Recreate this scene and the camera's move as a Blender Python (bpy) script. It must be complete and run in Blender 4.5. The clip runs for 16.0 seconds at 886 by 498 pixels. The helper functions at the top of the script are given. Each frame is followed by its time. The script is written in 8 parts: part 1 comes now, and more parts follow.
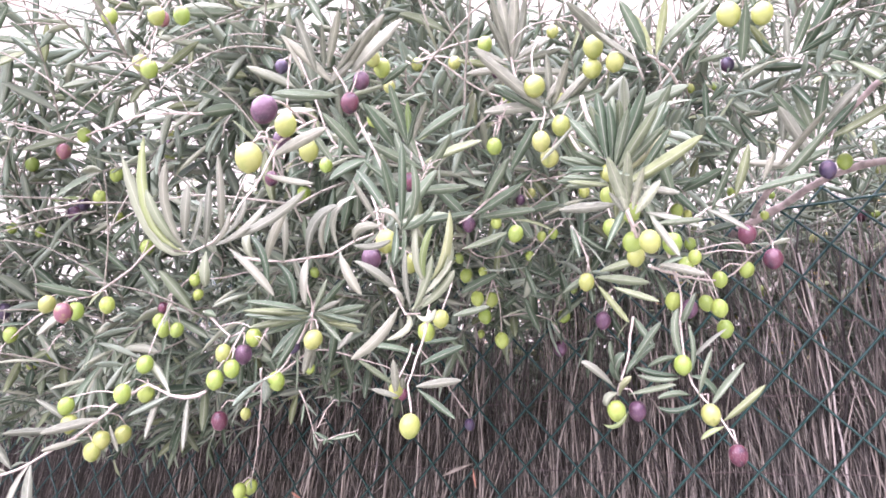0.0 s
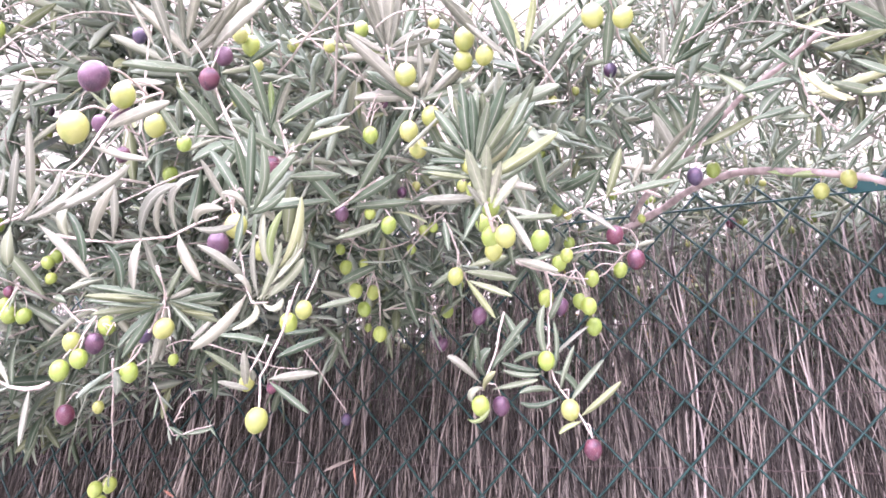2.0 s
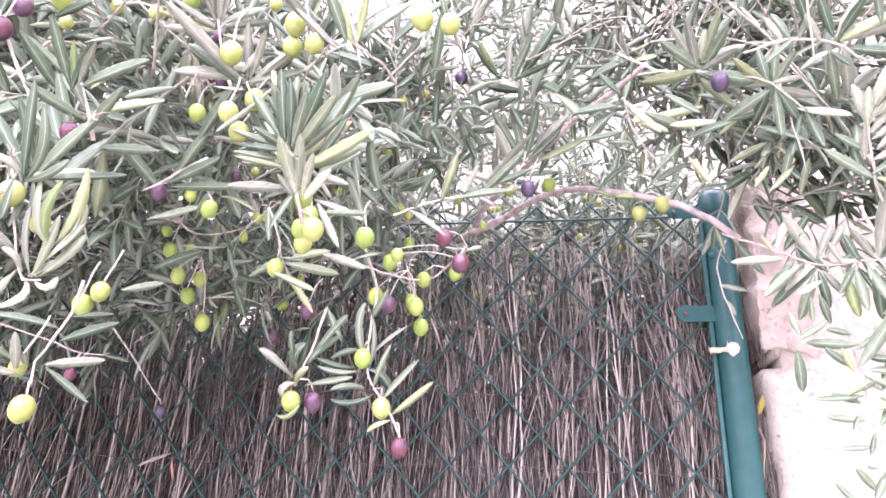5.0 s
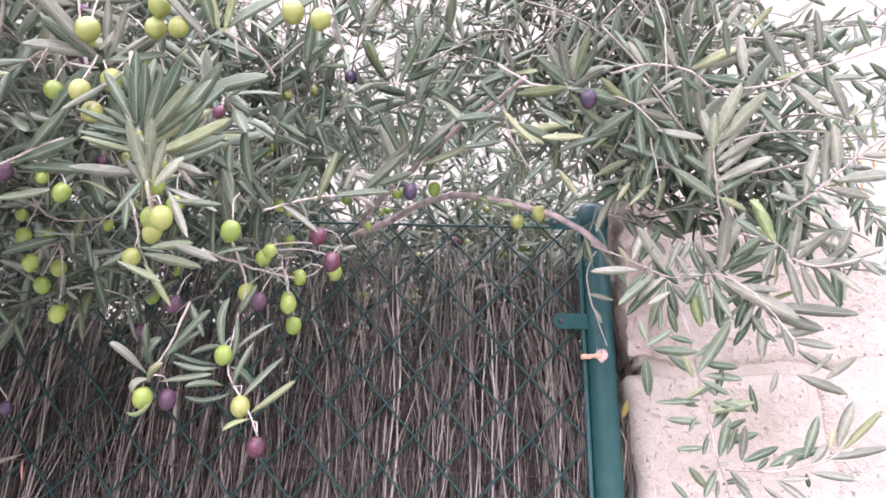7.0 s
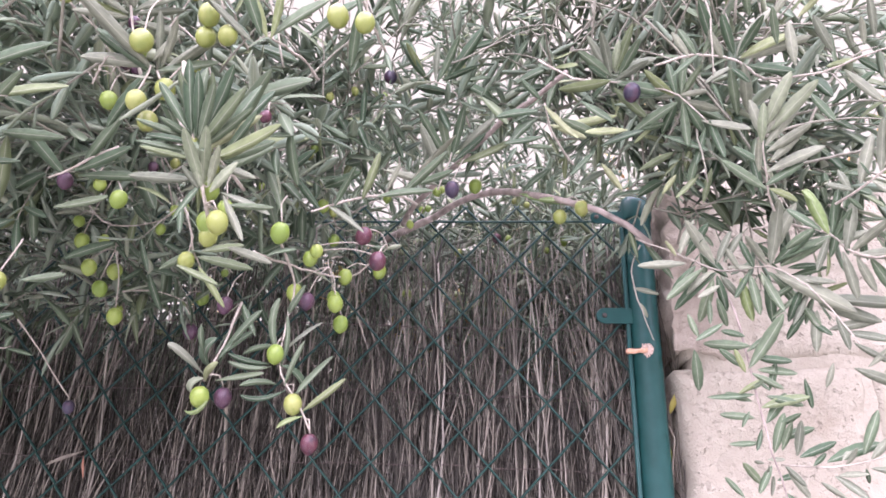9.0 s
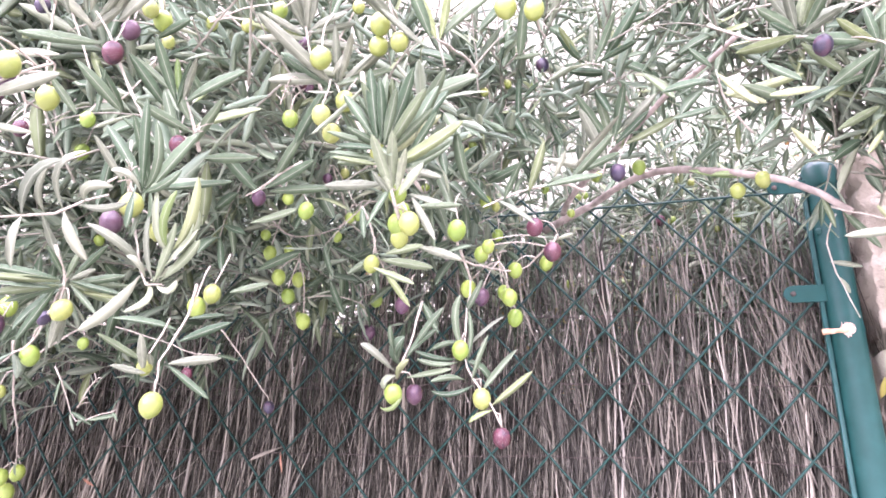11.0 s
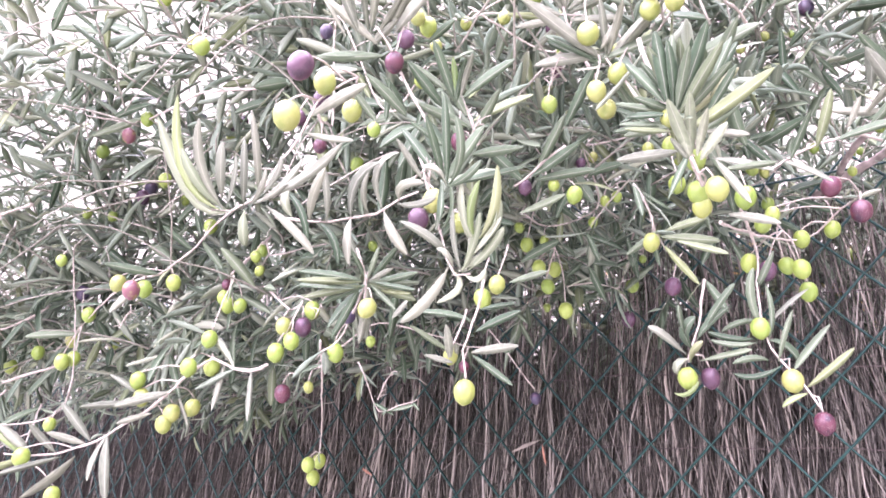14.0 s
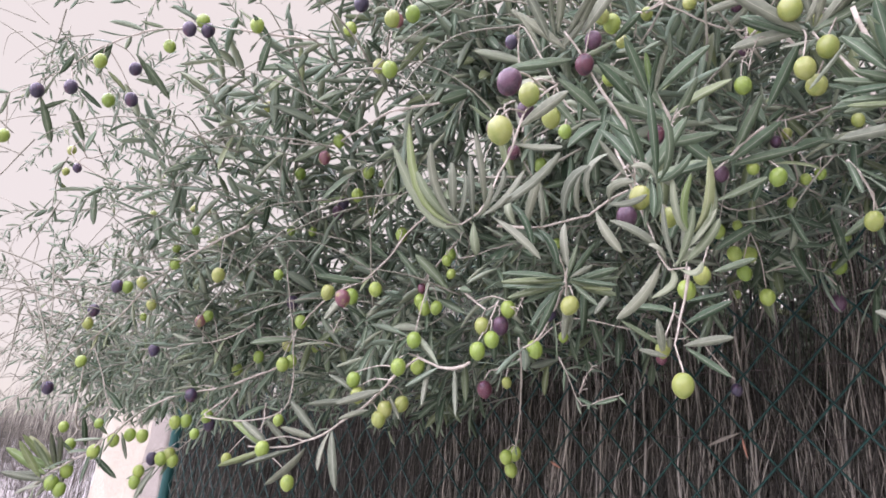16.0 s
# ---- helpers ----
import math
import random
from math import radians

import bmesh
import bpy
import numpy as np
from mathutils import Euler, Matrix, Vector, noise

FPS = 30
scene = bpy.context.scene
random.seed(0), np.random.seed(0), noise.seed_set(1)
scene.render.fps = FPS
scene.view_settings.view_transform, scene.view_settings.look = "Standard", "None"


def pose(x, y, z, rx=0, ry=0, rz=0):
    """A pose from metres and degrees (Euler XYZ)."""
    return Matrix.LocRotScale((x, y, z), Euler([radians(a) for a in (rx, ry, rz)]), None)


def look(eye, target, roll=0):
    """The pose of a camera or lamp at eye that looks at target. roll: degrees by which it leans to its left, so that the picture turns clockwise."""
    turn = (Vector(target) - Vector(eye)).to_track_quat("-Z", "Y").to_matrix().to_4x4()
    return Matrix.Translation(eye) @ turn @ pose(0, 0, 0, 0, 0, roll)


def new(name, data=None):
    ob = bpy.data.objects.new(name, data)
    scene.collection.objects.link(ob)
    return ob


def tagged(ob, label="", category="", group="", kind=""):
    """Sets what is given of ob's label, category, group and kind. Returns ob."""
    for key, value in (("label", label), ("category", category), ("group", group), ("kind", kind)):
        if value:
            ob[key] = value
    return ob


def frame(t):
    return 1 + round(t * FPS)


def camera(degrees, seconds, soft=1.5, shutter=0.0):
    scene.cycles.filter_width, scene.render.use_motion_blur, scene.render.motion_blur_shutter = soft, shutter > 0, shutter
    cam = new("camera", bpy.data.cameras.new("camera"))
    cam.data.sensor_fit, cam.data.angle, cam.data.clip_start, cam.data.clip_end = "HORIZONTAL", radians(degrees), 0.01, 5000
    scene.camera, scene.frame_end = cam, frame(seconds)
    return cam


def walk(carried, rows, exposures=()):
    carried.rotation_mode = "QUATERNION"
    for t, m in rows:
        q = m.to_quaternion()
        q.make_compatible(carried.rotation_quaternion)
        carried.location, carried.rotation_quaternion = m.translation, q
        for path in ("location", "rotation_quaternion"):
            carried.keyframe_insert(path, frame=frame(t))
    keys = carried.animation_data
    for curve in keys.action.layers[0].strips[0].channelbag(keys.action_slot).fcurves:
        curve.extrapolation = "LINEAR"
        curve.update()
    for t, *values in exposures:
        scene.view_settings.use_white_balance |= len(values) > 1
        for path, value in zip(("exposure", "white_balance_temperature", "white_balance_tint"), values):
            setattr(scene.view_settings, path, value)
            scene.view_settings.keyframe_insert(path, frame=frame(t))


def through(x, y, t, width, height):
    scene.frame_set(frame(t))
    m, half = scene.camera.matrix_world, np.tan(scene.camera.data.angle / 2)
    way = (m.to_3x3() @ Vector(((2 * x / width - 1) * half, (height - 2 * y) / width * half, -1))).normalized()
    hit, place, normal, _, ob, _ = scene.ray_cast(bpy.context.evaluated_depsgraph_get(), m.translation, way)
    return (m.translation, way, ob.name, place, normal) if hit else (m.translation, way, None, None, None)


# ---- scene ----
cam = camera(67.1, 16.0, soft=1.7)
PATH = [
    (0.0, (0.0, -1.1474, 1.486), (-0.9309, 0.4575, 2.2328), 3.92),
    (0.5, (0.0045, -1.1409, 1.488), (-0.8858, 0.4892, 2.2298), 3.91),
    (1.0, (0.0133, -1.1289, 1.4886), (-0.8081, 0.5421, 2.2187), 3.68),
    (1.5, (0.0237, -1.1208, 1.49), (-0.7165, 0.5799, 2.2383), 3.16),
    (2.0, (0.0323, -1.1171, 1.4895), (-0.6635, 0.6019, 2.2384), 2.94),
    (2.5, (0.037, -1.1152, 1.4905), (-0.6116, 0.6204, 2.2437), 3.02),
    (3.0, (0.0453, -1.1107, 1.4892), (-0.5417, 0.6461, 2.2436), 2.99),
    (3.5, (0.0508, -1.1065, 1.4903), (-0.4699, 0.6678, 2.2523), 2.95),
    (4.0, (0.0594, -1.1029, 1.4907), (-0.3988, 0.6877, 2.2548), 2.92),
    (4.2, (0.0612, -1.1031, 1.4941), (-0.3697, 0.6954, 2.2556), 3.0),
    (6.5, (0.1077, -1.0944, 1.489), (-0.0149, 0.7471, 2.2596), 2.09),
    (7.0, (0.112, -1.0981, 1.4898), (0.0624, 0.742, 2.2719), 2.13),
    (7.5, (0.1194, -1.1005, 1.4909), (0.1025, 0.7393, 2.2749), 2.21),
    (8.0, (0.1188, -1.1035, 1.4908), (0.0797, 0.7406, 2.264), 1.92),
    (8.2, (0.1165, -1.1045, 1.4898), (0.066, 0.7382, 2.2657), 1.93),
    (10.5, (0.0765, -1.0993, 1.4896), (-0.403, 0.6983, 2.2234), 2.92),
    (11.0, (0.0668, -1.1025, 1.4883), (-0.5017, 0.6692, 2.2218), 2.87),
    (11.5, (0.0555, -1.0999, 1.4889), (-0.608, 0.643, 2.2115), 2.81),
    (12.0, (0.0438, -1.1002, 1.4826), (-0.7356, 0.5964, 2.1996), 2.76),
    (12.5, (0.0286, -1.101, 1.4804), (-0.872, 0.5419, 2.1803), 2.99),
    (13.0, (0.0102, -1.1033, 1.4781), (-0.9846, 0.4917, 2.161), 3.4),
    (13.5, (0.0023, -1.1085, 1.4777), (-1.0554, 0.4422, 2.1682), 3.92),
    (14.0, (-0.0001, -1.116, 1.4774), (-1.1157, 0.3943, 2.1662), 4.43),
    (14.5, (-0.0058, -1.1286, 1.4778), (-1.2294, 0.3015, 2.1543), 4.53),
    (15.0, (-0.011, -1.1399, 1.4739), (-1.3126, 0.2275, 2.1343), 5.22),
    (15.5, (-0.0138, -1.1549, 1.4718), (-1.4231, 0.1034, 2.1279), 5.3),
    (16.0, (-0.0165, -1.1617, 1.4724), (-1.4736, 0.052, 2.108), 5.18),
]
LIGHT = [(0, 2.72, 52), (1.5, 2.87, 56), (4.2, 3.1, 57), (6.5, 2.4, 50), (8.2, 1.93, 45), (10.5, 2.87, 46), (12.5, 3.1, 52), (13.5, 3.07, 54), (14.5, 2.67, 53), (15.5, 1.96, 45), (16, 1.71, 39)]
walk(cam, [(t, look(eye, target, roll)) for t, eye, target, roll in PATH], [(t, stops, 5930, tint) for t, stops, tint in LIGHT])


# ---- light ----
world = bpy.data.worlds.new("sky")
scene.world = world
world.use_nodes = True
wn, wl = world.node_tree.nodes, world.node_tree.links
sky = wn.new("ShaderNodeTexSky")
sky.sky_type, sky.sun_disc = "NISHITA", False
sky.sun_elevation, sky.sun_rotation = radians(48), radians(190)
sky.air_density, sky.dust_density = 1.0, 2.0
haze = wn.new("ShaderNodeMix")
haze.data_type = "RGBA"
haze.inputs["Factor"].default_value = 0.88
haze.inputs["B"].default_value = (7.1, 6.95, 5.15, 1)
wl.new(sky.outputs["Color"], haze.inputs["A"])
wl.new(haze.outputs["Result"], wn["Background"].inputs["Color"])
wn["Background"].inputs["Strength"].default_value = 0.039
sun = new("sun", bpy.data.lights.new("sun", "SUN"))
sun.data.energy, sun.data.angle, sun.data.color = 3.3, radians(105), (1.0, 0.985, 0.98)
sun.matrix_world = look((-0.6, -3.7, 6.2), (0, 0, 0))


# ---- materials ----
def graph(name, rough=0.6, spec=0.3):
    m = bpy.data.materials.new(name)
    m.use_nodes = True
    nt = m.node_tree
    p = nt.nodes["Principled BSDF"]
    p.inputs["Roughness"].default_value = rough
    p.inputs["Specular IOR Level"].default_value = spec
    return m, nt, p


def link(nt, a, b):
    nt.links.new(a, b)


def tex(nt, scale, detail=4.0, stretch=(1, 1, 1), coord="Object"):
    c = nt.nodes.new("ShaderNodeTexCoord")
    mp = nt.nodes.new("ShaderNodeMapping")
    mp.inputs["Scale"].default_value = stretch
    n = nt.nodes.new("ShaderNodeTexNoise")
    n.inputs["Scale"].default_value, n.inputs["Detail"].default_value = scale, detail
    link(nt, c.outputs[coord], mp.inputs["Vector"])
    link(nt, mp.outputs["Vector"], n.inputs["Vector"])
    return n.outputs["Fac"]


def ramp(nt, fac, *stops):
    r = nt.nodes.new("ShaderNodeValToRGB")
    e = r.color_ramp.elements
    while len(e) < len(stops):
        e.new(0.5)
    for k, (pos, col) in zip(e, stops):
        k.position, k.color = pos, (*col, 1)
    link(nt, fac, r.inputs["Fac"])
    return r.outputs["Color"]


def math_node(nt, op, a, b):
    n = nt.nodes.new("ShaderNodeMath")
    n.operation = op
    for s, v in zip(n.inputs, (a, b)):
        if isinstance(v, (int, float)):
            s.default_value = v
        else:
            link(nt, v, s)
    return n.outputs[0]


def mix(nt, fac, a, b, blend="MIX"):
    n = nt.nodes.new("ShaderNodeMix")
    n.data_type, n.blend_type = "RGBA", blend
    for key, v in (("Factor", fac), ("A", a), ("B", b)):
        if isinstance(v, (int, float)):
            n.inputs[key].default_value = v
        elif isinstance(v, tuple):
            n.inputs[key].default_value = (*v, 1)
        else:
            link(nt, v, n.inputs[key])
    return n.outputs["Result"]


def chance(nt):
    """A random number for each object and each loose piece of a joined mesh."""
    o, g = nt.nodes.new("ShaderNodeObjectInfo"), nt.nodes.new("ShaderNodeNewGeometry")
    return math_node(nt, "FRACT", math_node(nt, "ADD", o.outputs["Random"], g.outputs["Random Per Island"]), 0.0)


def bump(nt, p, height, strength, distance):
    b = nt.nodes.new("ShaderNodeBump")
    b.inputs["Strength"].default_value, b.inputs["Distance"].default_value = strength, distance
    link(nt, height, b.inputs["Height"])
    link(nt, b.outputs["Normal"], p.inputs["Normal"])


def leaf_material(name, *stops, rough, spec, through, rib=0.62):
    m, nt, p = graph(name, rough, spec)
    col = ramp(nt, chance(nt), *stops)
    n = tex(nt, 9, 6, (1, 2.5, 1))
    col = mix(nt, 0.32, col, ramp(nt, n, (0.3, (0.25, 0.25, 0.25)), (0.7, (0.78, 0.78, 0.72))), "OVERLAY")
    uv, cut = nt.nodes.new("ShaderNodeUVMap"), nt.nodes.new("ShaderNodeSeparateXYZ")
    link(nt, uv.outputs["UV"], cut.inputs["Vector"])
    across = math_node(nt, "ABSOLUTE", math_node(nt, "SUBTRACT", cut.outputs["Y"], 0.5), 0.0)
    veins = ramp(nt, across, (0.0, (0.9, 0.9, 0.9)), (0.045, (0.1, 0.1, 0.1)), (0.34, (0.0, 0.0, 0.0)), (0.45, (0.06, 0.06, 0.06)), (0.5, (0.36, 0.36, 0.36)))
    col = mix(nt, math_node(nt, "MULTIPLY", veins, rib), col, (0.5, 0.52, 0.42))
    link(nt, col, p.inputs["Base Color"])
    bump(nt, p, n, 0.25, 0.0015)
    t = nt.nodes.new("ShaderNodeBsdfTranslucent")
    link(nt, mix(nt, 1.0, col, (1.0, 1.1, 0.8), "MULTIPLY"), t.inputs["Color"])
    s = nt.nodes.new("ShaderNodeMixShader")
    s.inputs["Fac"].default_value = through
    link(nt, p.outputs[0], s.inputs[1])
    link(nt, t.outputs[0], s.inputs[2])
    link(nt, s.outputs[0], nt.nodes["Material Output"].inputs["Surface"])
    return m


LEAF_TOP = leaf_material("leaf_top", (0.0, (0.045, 0.088, 0.047)), (0.45, (0.084, 0.137, 0.078)), (0.85, (0.134, 0.188, 0.114)), (1.0, (0.191, 0.24, 0.104)),
                         rough=0.55, spec=0.25, through=0.2)
LEAF_UNDER = leaf_material("leaf_underside", (0.0, (0.176, 0.25, 0.18)), (0.6, (0.244, 0.313, 0.231)), (1.0, (0.331, 0.378, 0.27)), rough=0.75, spec=0.2, through=0.2)
YOUNG_TOP = leaf_material("young_leaf_top", (0.0, (0.165, 0.265, 0.086)), (0.5, (0.228, 0.298, 0.122)), (1.0, (0.301, 0.339, 0.18)), rough=0.5, spec=0.4, through=0.22)
CREAM_TOP = leaf_material("cream_young_leaf_top", (0.0, (0.195, 0.252, 0.15)), (1.0, (0.285, 0.333, 0.225)), rough=0.65, spec=0.25, through=0.2)
PALE_TOP = leaf_material("silvery_leaf_top", (0.0, (0.14, 0.17, 0.121)), (1.0, (0.253, 0.282, 0.205)), rough=0.7, spec=0.25, through=0.15)


OCHRE_LEAF = leaf_material("ochre_leaf", (0.0, (0.42, 0.24, 0.09)), (0.5, (0.5, 0.36, 0.14)), (1.0, (0.52, 0.5, 0.16)), rough=0.6, spec=0.25, through=0.3)
YELLOW_LEAF = leaf_material("yellow_leaf", (0.0, (0.6, 0.52, 0.05)), (1.0, (0.66, 0.6, 0.1)), rough=0.55, spec=0.25, through=0.3)


def bark_material(name, a, b, scale):
    m, nt, p = graph(name, 0.85, 0.2)
    n = tex(nt, scale, 6)
    link(nt, ramp(nt, n, (0.3, a), (0.7, b)), p.inputs["Base Color"])
    bump(nt, p, n, 0.8, 0.003)
    return m


TWIG = bark_material("pale_twig", (0.28, 0.262, 0.21), (0.44, 0.415, 0.345), 160)
FINE_TWIG = bark_material("green_grey_fine_twig", (0.17, 0.175, 0.13), (0.3, 0.295, 0.235), 160)
BARK = bark_material("branch_bark", (0.17, 0.148, 0.125), (0.37, 0.325, 0.28), 60)
TRUNK = bark_material("trunk_bark", (0.12, 0.1, 0.085), (0.3, 0.27, 0.23), 30)


def olive_material(name, a, b, blush, amount, specks=0.16):
    m, nt, p = graph(name, 0.38, 0.45)
    base = mix(nt, chance(nt), a, b)
    n = tex(nt, 2.3, 3)
    col = mix(nt, math_node(nt, "MULTIPLY", ramp(nt, n, (0.52, (0, 0, 0)), (0.68, (1, 1, 1))), amount), base, blush)
    v = nt.nodes.new("ShaderNodeTexVoronoi")
    v.inputs["Scale"].default_value = 34
    c = nt.nodes.new("ShaderNodeTexCoord")
    link(nt, c.outputs["Object"], v.inputs["Vector"])
    dots = ramp(nt, v.outputs["Distance"], (0.0, (1, 1, 1)), (0.28, (0, 0, 0)))
    col = mix(nt, math_node(nt, "MULTIPLY", dots, specks), col, (0.75, 0.72, 0.6))
    link(nt, col, p.inputs["Base Color"])
    link(nt, ramp(nt, tex(nt, 4, 4), (0.3, (0.3, 0.3, 0.3)), (0.7, (0.55, 0.55, 0.55))), p.inputs["Roughness"])
    p.inputs["Subsurface Weight"].default_value = 0.12
    p.inputs["Subsurface Radius"].default_value = (0.004, 0.003, 0.001)
    return m


OLIVE = {
    "g": ("bright green unripe olive", olive_material("green_olive", (0.144, 0.233, 0.033), (0.226, 0.304, 0.057), (0.115, 0.19, 0.028), 0.5)),
    "y": ("yellow-green half-ripe olive", olive_material("yellow_olive", (0.186, 0.233, 0.047), (0.237, 0.27, 0.074), (0.14, 0.2, 0.033), 0.6)),
    "r": ("wine-red ripening olive with pale specks", olive_material("red_olive", (0.055, 0.013, 0.022), (0.09, 0.024, 0.037), (0.024, 0.009, 0.018), 0.9, 0.4)),
    "p": ("dull purple olive with a pale bloom", olive_material("purple_olive", (0.046, 0.02, 0.036), (0.078, 0.036, 0.058), (0.022, 0.012, 0.022), 0.8, 0.28)),
    "k": ("ripe blue-black olive", olive_material("black_olive", (0.02, 0.018, 0.035), (0.045, 0.035, 0.06), (0.09, 0.03, 0.05), 0.5)),
    "i": ("pinkish half-ripe olive with a green side", olive_material("blushing_olive", (0.16, 0.072, 0.07), (0.13, 0.05, 0.06), (0.23, 0.24, 0.07), 0.8)),
}


def paint_material(name, a, b, rough):
    m, nt, p = graph(name, rough, 0.3)
    n = tex(nt, 40, 5)
    link(nt, ramp(nt, n, (0.35, a), (0.75, b)), p.inputs["Base Color"])
    bump(nt, p, tex(nt, 300, 2), 0.08, 0.0006)
    return m


GREEN_PAINT = paint_material("green_post_coating", (0.008, 0.056, 0.05), (0.012, 0.073, 0.066), 0.42)
GREEN_WIRE = paint_material("green_wire_coating", (0.004, 0.031, 0.024), (0.0075, 0.05, 0.038), 0.5)
RUST_WIRE = paint_material("dull_binding_wire", (0.06, 0.05, 0.045), (0.13, 0.1, 0.085), 0.6)
PALE_BARK = bark_material("pale_inner_bark", (0.42, 0.3, 0.23), (0.66, 0.56, 0.48), 260)
DRY_LEAF = bark_material("rusty_dry_leaf", (0.26, 0.13, 0.085), (0.4, 0.22, 0.15), 120)
CORK = bark_material("peeled_bark", (0.45, 0.24, 0.14), (0.72, 0.47, 0.32), 120)


def stick_material(name, *stops, rough=0.8):
    m, nt, p = graph(name, rough, 0.25)
    col = ramp(nt, chance(nt), *stops)
    n = tex(nt, 90, 7, (1, 1, 0.2))
    col = mix(nt, 0.6, col, ramp(nt, n, (0.32, (0.2, 0.2, 0.2)), (0.68, (0.75, 0.74, 0.71))), "OVERLAY")
    blotch = tex(nt, 14, 3, (1, 1, 0.5))
    col = mix(nt, math_node(nt, "MULTIPLY", ramp(nt, blotch, (0.5, (0, 0, 0)), (0.68, (1, 1, 1))), 0.45), col, (0.085, 0.082, 0.07))
    link(nt, col, p.inputs["Base Color"])
    bump(nt, p, n, 0.6, 0.0015)
    return m


STICK = stick_material("dry_brushwood", (0.0, (0.016, 0.015, 0.012)), (0.42, (0.044, 0.042, 0.033)), (0.78, (0.11, 0.104, 0.083)), (1.0, (0.3, 0.288, 0.242)))
PALE_STICK = stick_material("bleached_stick", (0.0, (0.12, 0.114, 0.094)), (0.3, (0.19, 0.176, 0.142)), (0.6, (0.255, 0.242, 0.203)), (0.85, (0.305, 0.279, 0.228)), (1.0, (0.38, 0.364, 0.318)))


def plaster_material(name, a, b, c, pits):
    m, nt, p = graph(name, 0.92, 0.15)
    big, mid, fine = tex(nt, 3.0, 6), tex(nt, 55, 8), tex(nt, 320, 8)
    col = mix(nt, ramp(nt, big, (0.35, (0, 0, 0)), (0.7, (1, 1, 1))), a, b)
    col = mix(nt, ramp(nt, tex(nt, 9, 5), (0.62, (0, 0, 0)), (0.74, (0.8, 0.8, 0.8))), col, c)
    holes = ramp(nt, tex(nt, 120, 3), (0.3, (0, 0, 0)), (0.38, (1, 1, 1)))
    col = mix(nt, math_node(nt, "MULTIPLY", ramp(nt, mid, (0.42, (1, 1, 1)), (0.6, (0, 0, 0))), 0.22), col, c)
    link(nt, col, p.inputs["Base Color"])
    rough = math_node(nt, "ADD", math_node(nt, "ADD", math_node(nt, "MULTIPLY", fine, 0.35), math_node(nt, "MULTIPLY", mid, 0.9)), math_node(nt, "MULTIPLY", holes, 0.45))
    bump(nt, p, rough, pits, 0.008)
    return m


PLASTER = plaster_material("rough_pale_stone", (0.331, 0.315, 0.248), (0.409, 0.393, 0.316), (0.281, 0.253, 0.193), 1.0)
MORTAR = plaster_material("smooth_pale_mortar", (0.322, 0.306, 0.242), (0.396, 0.379, 0.305), (0.276, 0.25, 0.191), 0.6)
STONE = plaster_material("pinkish_old_mortar", (0.3, 0.265, 0.21), (0.42, 0.385, 0.315), (0.23, 0.195, 0.155), 1.0)
PILLAR = plaster_material("grey_cement", (0.23, 0.215, 0.185), (0.3, 0.283, 0.245), (0.19, 0.17, 0.14), 0.9)
# the ground's paleness is chosen for bounce: fill light from below
GROUND = plaster_material("pale_bounce_ground", (0.36, 0.36, 0.34), (0.46, 0.455, 0.43), (0.3, 0.31, 0.26), 0.8)
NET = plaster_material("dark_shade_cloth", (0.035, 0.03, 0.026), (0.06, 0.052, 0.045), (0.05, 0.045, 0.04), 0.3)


# ---- mesh helpers ----
def mesh_of(name, verts, faces, mats, slots=None, uv=None):
    me = bpy.data.meshes.new(name)
    me.from_pydata([tuple(v) for v in verts], [], faces)
    for m in mats:
        me.materials.append(m)
    if slots is not None:
        me.polygons.foreach_set("material_index", slots)
    me.polygons.foreach_set("use_smooth", [True] * len(me.polygons))
    if uv is not None:
        corner = np.empty(len(me.loops), dtype=np.int32)
        me.loops.foreach_get("vertex_index", corner)
        me.uv_layers.new(name="leaf").data.foreach_set("uv", np.asarray(uv, dtype=np.float32)[corner].ravel())
    me.update()
    return me


def part(name, mesh, parent, label="", kind=""):
    ob = new(name, mesh)
    ob.parent = parent
    return tagged(ob, label, kind=kind)


def smooth_line(points, step):
    """Points along a rounded curve through the given ones, about a step apart."""
    p = [Vector(q) for q in points]
    if len(p) == 2:
        p.insert(1, (p[0] + p[1]) / 2)
    out = []
    for i in range(len(p) - 1):
        a, b, c, d = p[max(i - 1, 0)], p[i], p[i + 1], p[min(i + 2, len(p) - 1)]
        n = max(1, int((c - b).length / step))
        for k in range(n):
            t = k / n
            out.append(0.5 * (2 * b + (c - a) * t + (2 * a - 5 * b + 4 * c - d) * t * t + (3 * b - a - 3 * c + d) * t ** 3))
    out.append(p[-1])
    return out


def tube(line, radii, sides, verts, faces, lumps=0.0):
    """Adds a tube along a line to the lists of a mesh."""
    start, n = len(verts), len(line)
    ref = Vector((0.31, 0.87, 0.38))
    for i, q in enumerate(line):
        d = (line[min(i + 1, n - 1)] - line[max(i - 1, 0)]).normalized()
        u = d.cross(ref)
        u = u.normalized() if u.length > 1e-4 else d.orthogonal().normalized()
        v = d.cross(u)
        r = radii[0] + (radii[1] - radii[0]) * i / max(n - 1, 1)
        r *= 1 + lumps * random.uniform(-1, 1)
        for k in range(sides):
            a = 2 * math.pi * k / sides
            verts.append(q + r * (math.cos(a) * u + math.sin(a) * v))
    for i in range(n - 1):
        for k in range(sides):
            a, b = start + i * sides + k, start + i * sides + (k + 1) % sides
            faces.append((a, b, b + sides, a + sides))
    faces.append(tuple(range(start + sides - 1, start - 1, -1)))
    faces.append(tuple(range(start + (n - 1) * sides, start + n * sides)))


